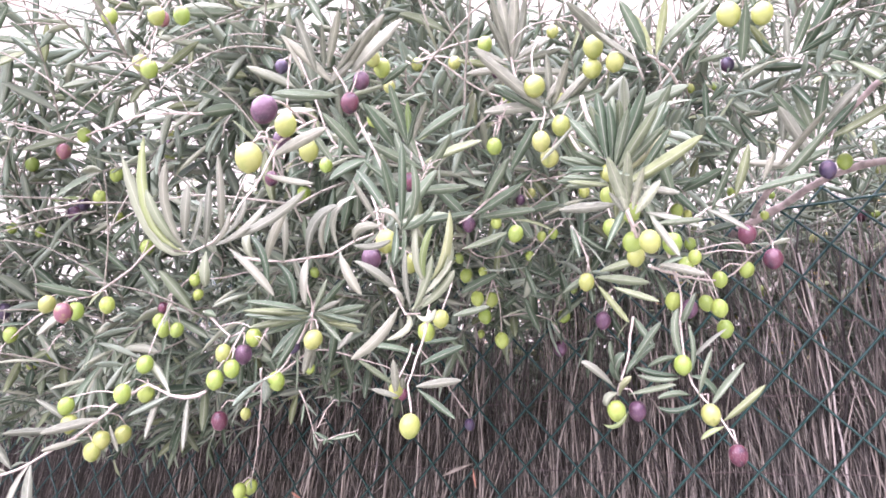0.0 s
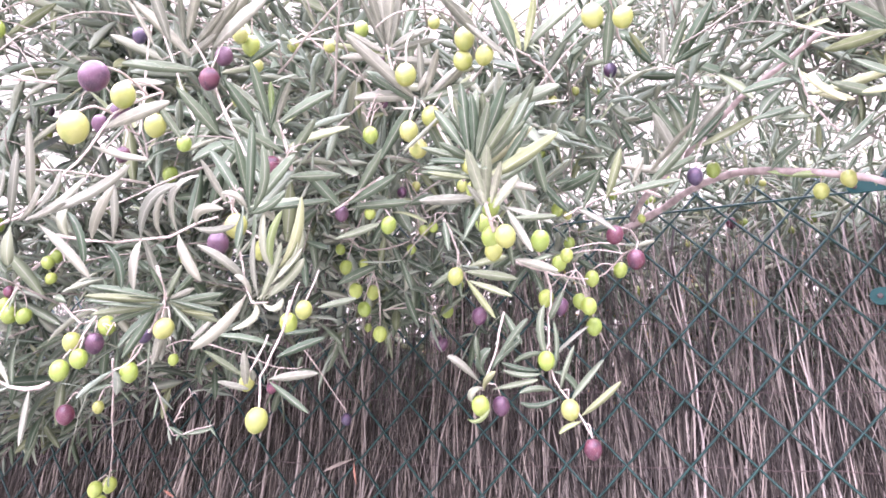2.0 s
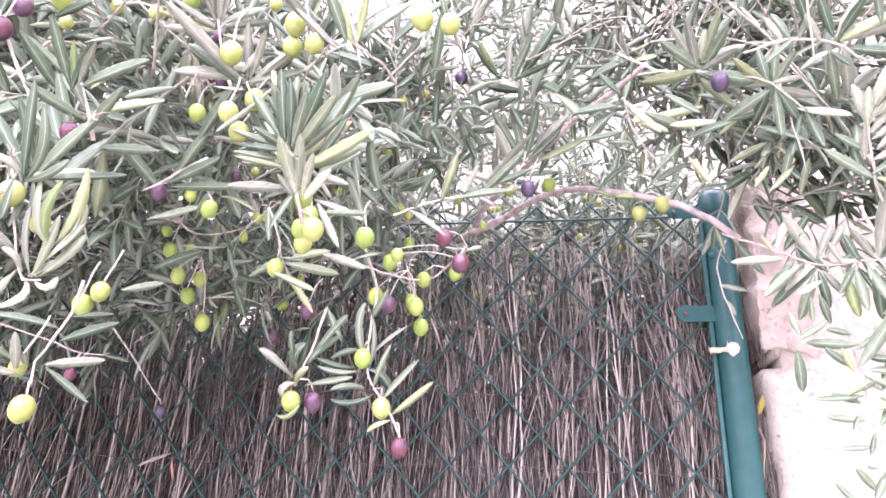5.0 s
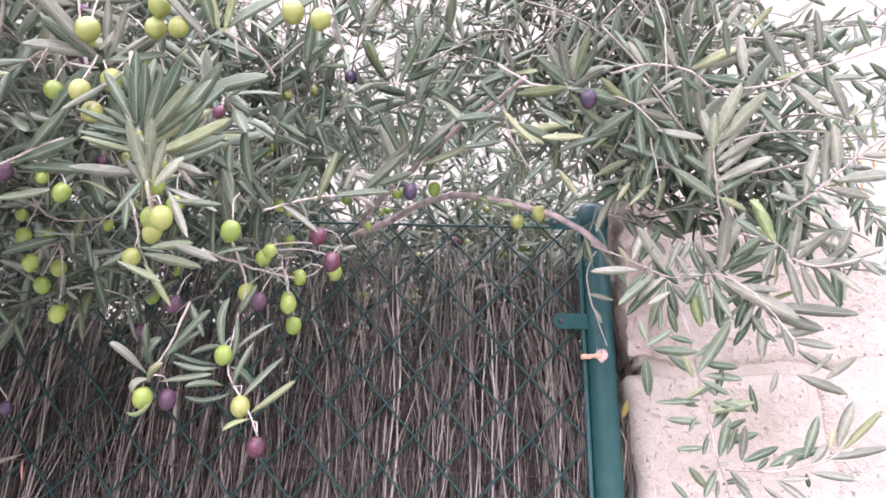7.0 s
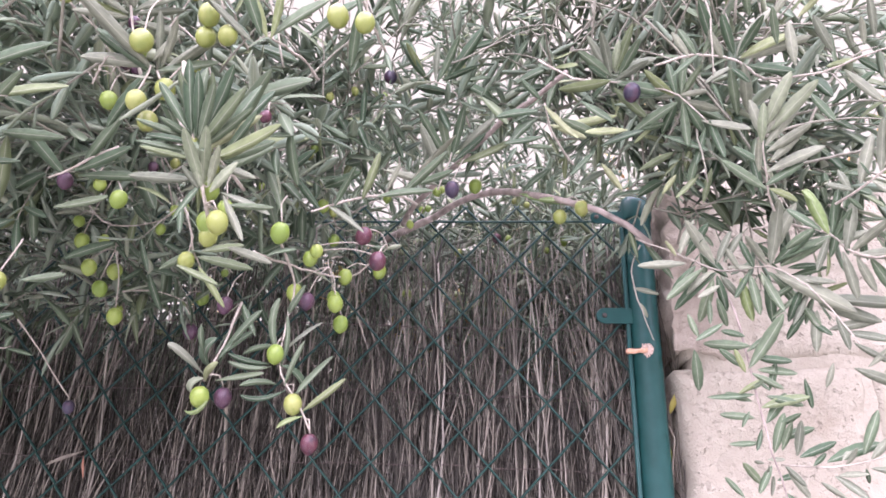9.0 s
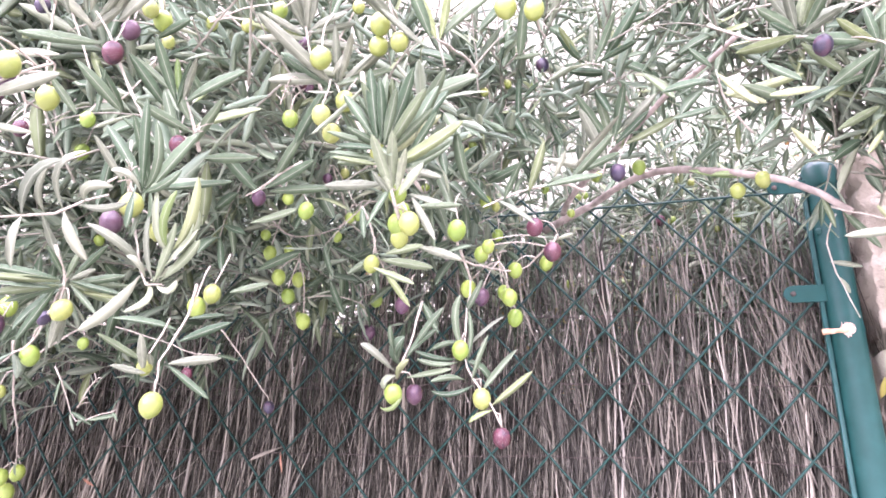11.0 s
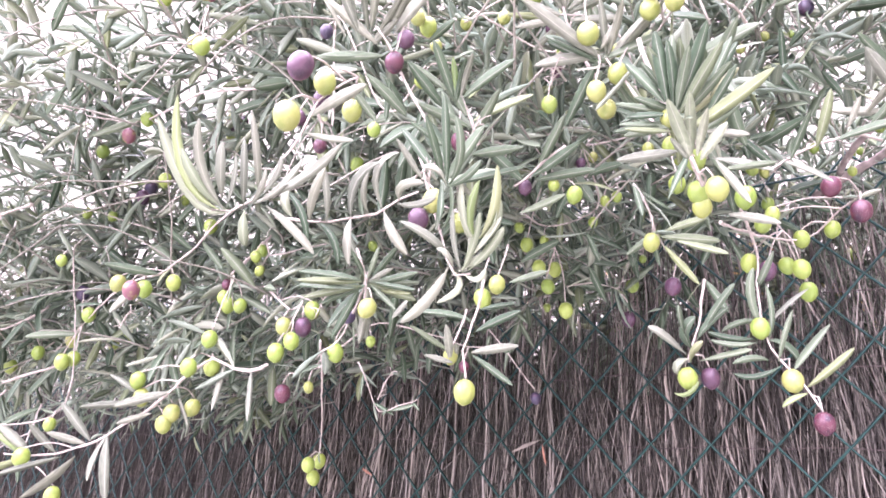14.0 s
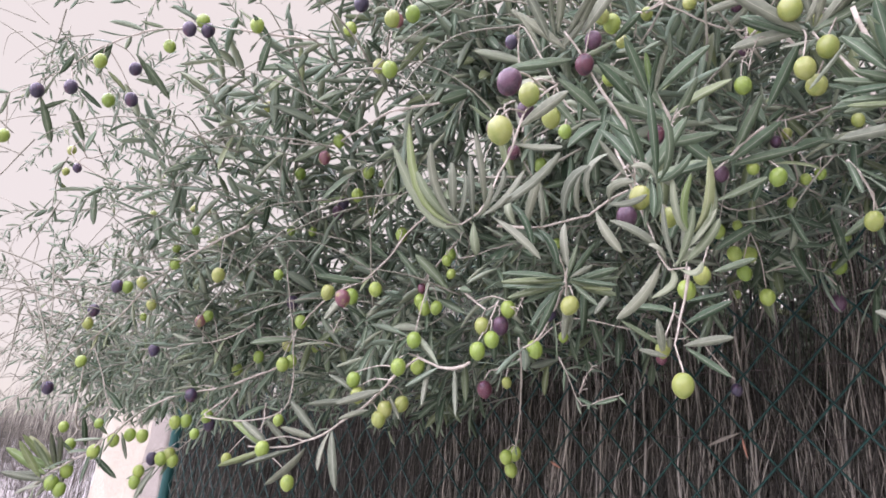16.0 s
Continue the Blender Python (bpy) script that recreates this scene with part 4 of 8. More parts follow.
leaf(b, (-0.412, -0.668, 1.658), (-0.389, -0.655, 1.633), "d", 0.90)
leaf(b, (-0.415, -0.669, 1.654), (-0.414, -0.667, 1.604), "s", 1.03)
leaf(b, (-0.420, -0.675, 1.654), (-0.430, -0.689, 1.606), "d", 0.85)
leaf(b, (-0.409, -0.662, 1.655), (-0.378, -0.647, 1.647), "d", 0.80)
leaf(b, (-0.397, -0.628, 1.654), (-0.401, -0.646, 1.626), "s", 1.38)
leaf(b, (-0.413, -0.675, 1.662), (-0.407, -0.704, 1.680), "d", 0.90)
leaf(b, (-0.412, -0.674, 1.662), (-0.391, -0.686, 1.684), "d", 0.90)
b = branch([(-0.321, -0.729, 1.755), (-0.299, -0.742, 1.712), (-0.284, -0.746, 1.677), (-0.274, -0.748, 1.654), (-0.270, -0.745, 1.638), (-0.263, -0.742, 1.626), (-0.251, -0.742, 1.627)], .0016, .0009, pairs=0, size=.055, kind="d")
olive(b, (-0.276, -0.759, 1.680), 0.0191, "y")
olive(b, (-0.283, -0.766, 1.664), 0.0180, "p")
olive(b, (-0.261, -0.745, 1.665), 0.0156, "y")
olive(b, (-0.325, -0.608, 1.652), 0.0198, "g")
olive(b, (-0.307, -0.613, 1.662), 0.0184, "y")
olive(b, (-0.312, -0.672, 1.584), 0.0146, "y")
bent_leaf(b, (-0.270, -0.745, 1.641), (-0.272, -0.765, 1.648), (-0.287, -0.782, 1.657), "s", 0.0070)
bent_leaf(b, (-0.240, -0.753, 1.644), (-0.241, -0.768, 1.655), (-0.239, -0.777, 1.681), "w", 0.0055)
bent_leaf(b, (-0.240, -0.754, 1.645), (-0.236, -0.770, 1.658), (-0.227, -0.773, 1.680), "y", 0.0059)
bent_leaf(b, (-0.238, -0.753, 1.646), (-0.224, -0.759, 1.661), (-0.218, -0.766, 1.693), "y", 0.0079)
bent_leaf(b, (-0.239, -0.751, 1.642), (-0.225, -0.754, 1.652), (-0.220, -0.756, 1.672), "w", 0.0059)
bent_leaf(b, (-0.253, -0.742, 1.628), (-0.231, -0.749, 1.639), (-0.220, -0.750, 1.653), "w", 0.0068)
bent_leaf(b, (-0.258, -0.742, 1.627), (-0.241, -0.755, 1.642), (-0.233, -0.761, 1.662), "w", 0.0057)
bent_leaf(b, (-0.258, -0.743, 1.628), (-0.257, -0.756, 1.647), (-0.256, -0.761, 1.669), "s", 0.0044)
bent_leaf(b, (-0.246, -0.748, 1.637), (-0.231, -0.754, 1.644), (-0.220, -0.754, 1.659), "w", 0.0052)
bent_leaf(b, (-0.256, -0.742, 1.626), (-0.243, -0.744, 1.619), (-0.237, -0.744, 1.627), "w", 0.0052)
bent_leaf(b, (-0.264, -0.742, 1.628), (-0.262, -0.739, 1.616), (-0.279, -0.741, 1.607), "w", 0.0057)
bent_leaf(b, (-0.269, -0.744, 1.632), (-0.279, -0.752, 1.607), (-0.298, -0.757, 1.590), "s", 0.0082)
bent_leaf(b, (-0.255, -0.742, 1.627), (-0.247, -0.749, 1.642), (-0.246, -0.751, 1.659), "s", 0.0048)
bent_leaf(b, (-0.265, -0.743, 1.631), (-0.263, -0.755, 1.637), (-0.269, -0.760, 1.641), "s", 0.0045)
bent_leaf(b, (-0.260, -0.730, 1.691), (-0.263, -0.744, 1.696), (-0.271, -0.749, 1.701), "s", 0.0052)
bent_leaf(b, (-0.276, -0.746, 1.664), (-0.261, -0.755, 1.672), (-0.259, -0.762, 1.687), "d", 0.0059)
bent_leaf(b, (-0.260, -0.743, 1.628), (-0.246, -0.744, 1.634), (-0.238, -0.739, 1.641), "w", 0.0053)
b = branch([(-0.306, -0.637, 1.664), (-0.316, -0.629, 1.639), (-0.313, -0.643, 1.615), (-0.305, -0.665, 1.589), (-0.295, -0.675, 1.571)], .0017, .001, pairs=0, size=.05, kind="d")
olive(b, (-0.287, -0.686, 1.552), 0.0199, "y")
leaf(b, (-0.307, -0.675, 1.578), (-0.315, -0.706, 1.576), "s", 1.95)
leaf(b, (-0.310, -0.675, 1.580), (-0.300, -0.695, 1.599), "s", 1.61)
leaf(b, (-0.307, -0.670, 1.584), (-0.298, -0.686, 1.594), "s", 2.07)
leaf(b, (-0.299, -0.662, 1.588), (-0.264, -0.647, 1.596), "s", 1.09)
leaf(b, (-0.297, -0.663, 1.586), (-0.271, -0.642, 1.563), "d", 0.90)
leaf(b, (-0.313, -0.674, 1.588), (-0.325, -0.717, 1.599), "d", 0.90)
leaf(b, (-0.309, -0.642, 1.611), (-0.272, -0.632, 1.630), "d", 1.00)
leaf(b, (-0.314, -0.629, 1.635), (-0.283, -0.619, 1.640), "d", 0.90)
leaf(b, (-0.315, -0.640, 1.622), (-0.331, -0.686, 1.627), "d", 0.85)
b = branch([(-0.141, -0.693, 1.818), (-0.132, -0.687, 1.776), (-0.119, -0.687, 1.742), (-0.110, -0.687, 1.714), (-0.103, -0.688, 1.696)], .0025, .0015, pairs=3, size=.06, kind="d")
olive(b, (-0.094, -0.685, 1.683), 0.0182, "y")
olive(b, (-0.111, -0.666, 1.692), 0.0181, "g")
olive(b, (-0.110, -0.662, 1.682), 0.0163, "y")
olive(b, (-0.106, -0.523, 1.747), 0.0220, "g")
olive(b, (-0.122, -0.690, 1.743), 0.0146, "y")
olive(b, (-0.138, -0.633, 1.753), 0.0161, "g")
olive(b, (-0.166, -0.521, 1.774), 0.0192, "g")
olive(b, (-0.109, -0.675, 1.713), 0.0163, "g")
leaf(b, (-0.109, -0.688, 1.709), (-0.114, -0.718, 1.742), "w", 1.30)
leaf(b, (-0.109, -0.687, 1.711), (-0.102, -0.714, 1.746), "w", 1.49)
leaf(b, (-0.110, -0.688, 1.709), (-0.109, -0.710, 1.727), "w", 1.56)
leaf(b, (-0.105, -0.687, 1.710), (-0.092, -0.707, 1.735), "w", 1.37)
leaf(b, (-0.103, -0.687, 1.706), (-0.083, -0.702, 1.722), "w", 1.95)
leaf(b, (-0.111, -0.688, 1.708), (-0.116, -0.708, 1.716), "s", 1.38)
leaf(b, (-0.117, -0.688, 1.716), (-0.150, -0.711, 1.706), "s", 1.09)
leaf(b, (-0.121, -0.688, 1.733), (-0.150, -0.712, 1.729), "d", 0.90)
leaf(b, (-0.123, -0.687, 1.740), (-0.153, -0.711, 1.734), "d", 0.85)
leaf(b, (-0.122, -0.686, 1.750), (-0.156, -0.714, 1.751), "d", 0.90)
leaf(b, (-0.125, -0.686, 1.755), (-0.148, -0.706, 1.744), "d", 0.90)
leaf(b, (-0.101, -0.684, 1.730), (-0.070, -0.682, 1.718), "s", 1.26)
leaf(b, (-0.101, -0.684, 1.734), (-0.073, -0.692, 1.744), "d", 1.00)
leaf(b, (-0.100, -0.683, 1.739), (-0.071, -0.698, 1.766), "d", 0.95)
leaf(b, (-0.101, -0.684, 1.745), (-0.077, -0.708, 1.787), "d", 0.90)
leaf(b, (-0.106, -0.684, 1.752), (-0.087, -0.704, 1.781), "d", 0.90)
leaf(b, (-0.109, -0.685, 1.758), (-0.095, -0.709, 1.790), "d", 0.85)
leaf(b, (-0.113, -0.684, 1.760), (-0.106, -0.709, 1.787), "d", 0.90)
leaf(b, (-0.119, -0.686, 1.759), (-0.118, -0.714, 1.789), "d", 0.90)
leaf(b, (-0.122, -0.686, 1.763), (-0.132, -0.712, 1.779), "d", 0.95)
leaf(b, (-0.124, -0.685, 1.766), (-0.143, -0.708, 1.767), "d", 0.90)
leaf(b, (-0.093, -0.686, 1.704), (-0.075, -0.679, 1.670), "s", 0.98)
leaf(b, (-0.096, -0.685, 1.707), (-0.059, -0.680, 1.694), "s", 0.92)
leaf(b, (-0.093, -0.663, 1.673), (-0.062, -0.662, 1.664), "s", 1.15)
leaf(b, (-0.090, -0.684, 1.697), (-0.058, -0.685, 1.695), "d", 0.90)
leaf(b, (-0.127, -0.668, 1.657), (-0.094, -0.664, 1.642), "d", 0.90)
b = branch([(-0.118, -0.490, 1.756), (-0.119, -0.418, 1.730), (-0.120, -0.426, 1.684), (-0.112, -0.458, 1.638), (-0.101, -0.460, 1.612), (-0.087, -0.456, 1.594), (-0.078, -0.456, 1.581), (-0.072, -0.457, 1.568)], .0018, .001, pairs=1, size=.05, kind="d")
olive(b, (-0.114, -0.465, 1.641), 0.0204, "g")
olive(b, (-0.093, -0.456, 1.594), 0.0215, "y")
olive(b, (-0.072, -0.458, 1.557), 0.0200, "r")
bent_leaf(b, (-0.102, -0.460, 1.611), (-0.096, -0.466, 1.630), (-0.086, -0.464, 1.656), "d", 0.0055)
bent_leaf(b, (-0.092, -0.457, 1.602), (-0.078, -0.457, 1.619), (-0.059, -0.451, 1.644), "d", 0.0087)
bent_leaf(b, (-0.084, -0.456, 1.587), (-0.063, -0.459, 1.602), (-0.043, -0.455, 1.621), "d", 0.0070)
bent_leaf(b, (-0.101, -0.459, 1.607), (-0.119, -0.476, 1.595), (-0.136, -0.485, 1.597), "d", 0.0055)
bent_leaf(b, (-0.110, -0.462, 1.612), (-0.120, -0.484, 1.610), (-0.134, -0.494, 1.604), "d", 0.0061)
bent_leaf(b, (-0.119, -0.459, 1.633), (-0.138, -0.471, 1.632), (-0.157, -0.478, 1.638), "d", 0.0062)
bent_leaf(b, (-0.118, -0.460, 1.630), (-0.135, -0.474, 1.625), (-0.154, -0.483, 1.629), "d", 0.0056)
bent_leaf(b, (-0.109, -0.459, 1.631), (-0.103, -0.467, 1.653), (-0.105, -0.472, 1.680), "d", 0.0050)
bent_leaf(b, (-0.112, -0.453, 1.644), (-0.092, -0.460, 1.660), (-0.072, -0.456, 1.677), "s", 0.0051)
bent_leaf(b, (-0.109, -0.459, 1.631), (-0.096, -0.451, 1.626), (-0.088, -0.434, 1.613), "d", 0.0084)
bent_leaf(b, (-0.082, -0.456, 1.583), (-0.092, -0.470, 1.576), (-0.101, -0.472, 1.569), "y", 0.0059)
bent_leaf(b, (-0.112, -0.458, 1.638), (-0.118, -0.475, 1.669), (-0.113, -0.476, 1.696), "d", 0.0079)
bent_leaf(b, (-0.115, -0.449, 1.651), (-0.131, -0.459, 1.650), (-0.150, -0.457, 1.642), "d", 0.0058)
bent_leaf(b, (-0.120, -0.423, 1.696), (-0.113, -0.432, 1.702), (-0.101, -0.435, 1.725), "d", 0.0073)
b = branch([(-0.166, -0.443, 1.702), (-0.168, -0.465, 1.647), (-0.175, -0.479, 1.616), (-0.176, -0.479, 1.610)], .0016, .001, pairs=1, size=.045, kind="d")
olive(b, (-0.177, -0.480, 1.595), 0.0213, "g")
olive(b, (-0.160, -0.466, 1.597), 0.0204, "p")
bent_leaf(b, (-0.177, -0.481, 1.617), (-0.190, -0.505, 1.631), (-0.202, -0.513, 1.638), "s", 0.0079)
bent_leaf(b, (-0.173, -0.475, 1.624), (-0.173, -0.495, 1.635), (-0.162, -0.498, 1.648), "d", 0.0114)
bent_leaf(b, (-0.169, -0.470, 1.633), (-0.157, -0.473, 1.647), (-0.139, -0.466, 1.664), "d", 0.0075)
bent_leaf(b, (-0.174, -0.478, 1.610), (-0.167, -0.495, 1.617), (-0.157, -0.497, 1.625), "y", 0.0073)
bent_leaf(b, (-0.175, -0.479, 1.613), (-0.183, -0.487, 1.607), (-0.186, -0.480, 1.599), "w", 0.0079)
bent_leaf(b, (-0.167, -0.474, 1.612), (-0.141, -0.474, 1.616), (-0.122, -0.466, 1.622), "d", 0.0068)
bent_leaf(b, (-0.192, -0.475, 1.583), (-0.177, -0.484, 1.580), (-0.165, -0.487, 1.591), "y", 0.0045)
bent_leaf(b, (-0.168, -0.468, 1.637), (-0.146, -0.476, 1.664), (-0.131, -0.473, 1.684), "d", 0.0069)
bent_leaf(b, (-0.173, -0.475, 1.625), (-0.174, -0.501, 1.640), (-0.173, -0.512, 1.657), "d", 0.0068)
b = branch([(-0.201, -0.544, 1.772), (-0.188, -0.539, 1.741), (-0.185, -0.532, 1.725), (-0.181, -0.516, 1.712)], .002, .001, pairs=3, size=.05, kind="d")
olive(b, (-0.188, -0.536, 1.712), 0.0184, "y")
olive(b, (-0.226, -0.345, 1.729), 0.0264, "p")
leaf(b, (-0.178, -0.531, 1.709), (-0.155, -0.509, 1.675), "y", 0.91)
leaf(b, (-0.181, -0.536, 1.723), (-0.207, -0.545, 1.699), "d", 1.12)
leaf(b, (-0.179, -0.534, 1.717), (-0.131, -0.513, 1.713), "d", 1.08)
leaf(b, (-0.175, -0.535, 1.722), (-0.139, -0.524, 1.734), "d", 1.18)
b = branch([(-0.375, -0.320, 1.754), (-0.358, -0.279, 1.769), (-0.334, -0.240, 1.769), (-0.323, -0.234, 1.749)], .0016, .0009, pairs=2, size=.05, kind="d")
olive(b, (-0.335, -0.178, 1.792), 0.0290, "g")
olive(b, (-0.334, -0.199, 1.735), 0.0315, "p")
leaf(b, (-0.339, -0.201, 1.777), (-0.297, -0.206, 1.816), "d", 1.22)
leaf(b, (-0.341, -0.220, 1.773), (-0.398, -0.250, 1.781), "d", 1.06)
leaf(b, (-0.333, -0.218, 1.763), (-0.334, -0.215, 1.741), "s", 1.46)
b = branch([(-0.454, -0.201, 1.879), (-0.415, -0.282, 1.844), (-0.389, -0.336, 1.817), (-0.376, -0.356, 1.797)], 0.0017, 0.0008, pairs=3)
olive(b, (-0.398, -0.311, 1.784), 0.0247, "g")
olive(b, (-0.392, -0.343, 1.749), 0.0221, "g")
olive(b, (-0.368, -0.337, 1.715), 0.0233, "g")
olive(b, (-0.382, -0.389, 1.760), 0.0211, "g")
b = branch([(-0.383, -0.371, 1.892), (-0.343, -0.452, 1.857), (-0.317, -0.506, 1.830), (-0.303, -0.525, 1.810)], 0.0017, 0.0008, pairs=2)
olive(b, (-0.257, -0.555, 1.767), 0.0191, "g")
olive(b, (-0.281, -0.553, 1.784), 0.0146, "g")
olive(b, (-0.306, -0.568, 1.780), 0.0170, "p")
olive(b, (-0.404, -0.383, 1.797), 0.0202, "g")
b = branch([(-0.129, -0.523, 1.727), (-0.115, -0.393, 1.758), (-0.086, -0.303, 1.782), (-0.050, -0.323, 1.800), (-0.025, -0.383, 1.792)], .002, .001, pairs=3, size=.05, kind="d")
olive(b, (-0.046, -0.419, 1.790), 0.0241, "r")
olive(b, (-0.023, -0.445, 1.749), 0.0229, "r")
olive(b, (-0.065, -0.206, 1.827), 0.0272, "g")
olive(b, (-0.117, -0.378, 1.778), 0.0211, "g")
olive(b, (-0.089, -0.311, 1.780), 0.0211, "g")
olive(b, (-0.103, -0.403, 1.777), 0.0177, "g")
b = branch([(-0.131, -0.170, 1.863), (-0.119, -0.259, 1.828), (-0.111, -0.319, 1.801), (-0.104, -0.341, 1.781)], 0.0017, 0.0008, pairs=2)
olive(b, (-0.138, -0.356, 1.743), 0.0228, "g")
olive(b, (-0.119, -0.365, 1.729), 0.0238, "p")
olive(b, (-0.114, -0.258, 1.768), 0.0239, "g")
olive(b, (-0.088, -0.351, 1.731), 0.0241, "g")
olive(b, (-0.088, -0.315, 1.716), 0.0250, "g")
b = branch([(-0.267, -0.497, 2.000), (-0.233, -0.581, 1.965), (-0.210, -0.636, 1.938), (-0.197, -0.656, 1.918)], 0.0017, 0.0008, pairs=3)
olive(b, (-0.187, -0.683, 1.847), 0.0240, "y")
olive(b, (-0.246, -0.601, 1.905), 0.0272, "g")
olive(b, (-0.169, -0.664, 1.813), 0.0195, "y")
olive(b, (-0.182, -0.678, 1.792), 0.0189, "y")
olive(b, (-0.182, -0.657, 1.787), 0.0194, "y")
olive(b, (-0.270, -0.588, 1.857), 0.0196, "g")
leaf(b, (-0.186, -0.667, 1.829), (-0.216, -0.699, 1.853), "d", 1.06)
leaf(b, (-0.183, -0.666, 1.832), (-0.229, -0.721, 1.872), "s", 0.89)
leaf(b, (-0.181, -0.666, 1.834), (-0.233, -0.691, 1.833), "s", 1.02)
leaf(b, (-0.181, -0.671, 1.837), (-0.160, -0.679, 1.856), "s", 1.35)
leaf(b, (-0.181, -0.664, 1.832), (-0.133, -0.651, 1.846), "d", 1.04)
leaf(b, (-0.178, -0.666, 1.819), (-0.156, -0.638, 1.780), "d", 1.05)
leaf(b, (-0.186, -0.667, 1.829), (-0.219, -0.657, 1.783), "d", 0.92)
b = branch([(-0.170, -0.528, 1.964), (-0.146, -0.615, 1.929), (-0.130, -0.673, 1.902), (-0.121, -0.694, 1.882)], 0.0017, 0.0008, pairs=3)
olive(b, (-0.132, -0.687, 1.869), 0.0207, "y")
olive(b, (-0.136, -0.678, 1.854), 0.0197, "y")
olive(b, (-0.115, -0.683, 1.851), 0.0183, "y")
b = branch([(-0.017, -0.530, 1.958), (-0.015, -0.620, 1.923), (-0.013, -0.680, 1.896), (-0.008, -0.702, 1.876)], 0.0017, 0.0008, pairs=3)
olive(b, (-0.024, -0.689, 1.863), 0.0211, "y")
olive(b, (-0.001, -0.691, 1.854), 0.0189, "y")
leaf(b, (-0.011, -0.677, 1.882), (-0.020, -0.647, 1.846), "d", 1.12)
leaf(b, (-0.006, -0.678, 1.891), (-0.056, -0.673, 1.867), "d", 1.04)
b = branch([(-0.064, -0.136, 2.196), (-0.058, -0.226, 2.161), (-0.055, -0.286, 2.134), (-0.049, -0.308, 2.114)], 0.0017, 0.0008, pairs=2)
olive(b, (-0.054, -0.296, 2.101), 0.0267, "k")
leaf(b, (-0.047, -0.349, 2.080), (-0.082, -0.356, 2.072), "d", 1.12)
b = branch([(0.068, -0.095, 2.066), (0.062, -0.185, 2.031), (0.058, -0.245, 2.004), (0.061, -0.267, 1.984)], 0.0017, 0.0008, pairs=2)
olive(b, (0.044, -0.311, 1.906), 0.0285, "k")
olive(b, (0.071, -0.198, 1.971), 0.0307, "g")
leaf(b, (0.050, -0.278, 1.934), (-0.014, -0.273, 1.942), "d", 0.87)
leaf(b, (0.057, -0.242, 1.964), (0.078, -0.269, 2.003), "d", 1.07)
b = branch([(-0.430, -0.617, 1.983), (-0.374, -0.687, 1.948), (-0.336, -0.733, 1.921), (-0.318, -0.750, 1.901)], 0.0017, 0.0008, pairs=3)
olive(b, (-0.328, -0.762, 1.818), 0.0195, "r")
olive(b, (-0.326, -0.753, 1.847), 0.0180, "p")
olive(b, (-0.332, -0.717, 1.888), 0.0194, "g")
olive(b, (-0.332, -0.733, 1.887), 0.0169, "y")
leaf(b, (-0.339, -0.765, 1.827), (-0.382, -0.803, 1.817), "d", 0.99)
leaf(b, (-0.345, -0.768, 1.839), (-0.358, -0.824, 1.856), "s", 0.97)
leaf(b, (-0.324, -0.751, 1.826), (-0.305, -0.719, 1.793), "d", 1.06)
leaf(b, (-0.341, -0.765, 1.845), (-0.302, -0.776, 1.886), "s", 1.00)
leaf(b, (-0.334, -0.759, 1.853), (-0.280, -0.773, 1.887), "s", 1.06)
b = branch([(-0.398, -0.582, 1.959), (-0.346, -0.656, 1.924), (-0.312, -0.705, 1.897), (-0.295, -0.723, 1.877)], 0.0017, 0.0008, pairs=3)
olive(b, (-0.291, -0.711, 1.758), 0.0170, "r")
olive(b, (-0.322, -0.715, 1.864), 0.0134, "y")
leaf(b, (-0.288, -0.725, 1.785), (-0.271, -0.740, 1.818), "d", 1.03)
leaf(b, (-0.290, -0.709, 1.754), (-0.292, -0.739, 1.795), "d", 0.95)
leaf(b, (-0.285, -0.707, 1.755), (-0.245, -0.723, 1.788), "d", 0.94)
leaf(b, (-0.294, -0.711, 1.749), (-0.322, -0.743, 1.766), "d", 0.98)
b = branch([(-0.436, -0.517, 2.017), (-0.385, -0.591, 1.982), (-0.350, -0.641, 1.955), (-0.334, -0.659, 1.935)], 0.0017, 0.0008, pairs=2)
olive(b, (-0.509, -0.610, 1.835), 0.0194, "g")
olive(b, (-0.245, -0.670, 1.922), 0.0175, "g")
olive(b, (-0.280, -0.667, 1.913), 0.0154, "y")
b = branch([(-0.595, -0.624, 1.600), (-0.628, -0.621, 1.593), (-0.661, -0.631, 1.603), (-0.667, -0.643, 1.607), (-0.689, -0.659, 1.583), (-0.724, -0.655, 1.567), (-0.751, -0.662, 1.544), (-0.776, -0.678, 1.521), (-0.815, -0.688, 1.501), (-0.852, -0.703, 1.490), (-0.872, -0.727, 1.485), (-0.882, -0.745, 1.485)], .0026, .0012, pairs=4, size=.055, kind="s")
olive(b, (-0.728, -0.616, 1.554), 0.0259, "y")
olive(b, (-0.728, -0.642, 1.544), 0.0269, "y")
olive(b, (-0.732, -0.647, 1.531), 0.0224, "y")
olive(b, (-0.755, -0.668, 1.559), 0.0226, "y")
olive(b, (-0.757, -0.676, 1.578), 0.0211, "g")
olive(b, (-0.674, -0.668, 1.591), 0.0225, "g")
olive(b, (-0.678, -0.635, 1.598), 0.0231, "g")
olive(b, (-0.866, -0.733, 1.483), 0.0225, "g")
leaf(b, (-0.871, -0.728, 1.486), (-0.883, -0.767, 1.518), "y", 1.43)
leaf(b, (-0.867, -0.724, 1.487), (-0.883, -0.757, 1.520), "s", 1.45)
leaf(b, (-0.854, -0.702, 1.491), (-0.863, -0.736, 1.520), "s", 1.35)
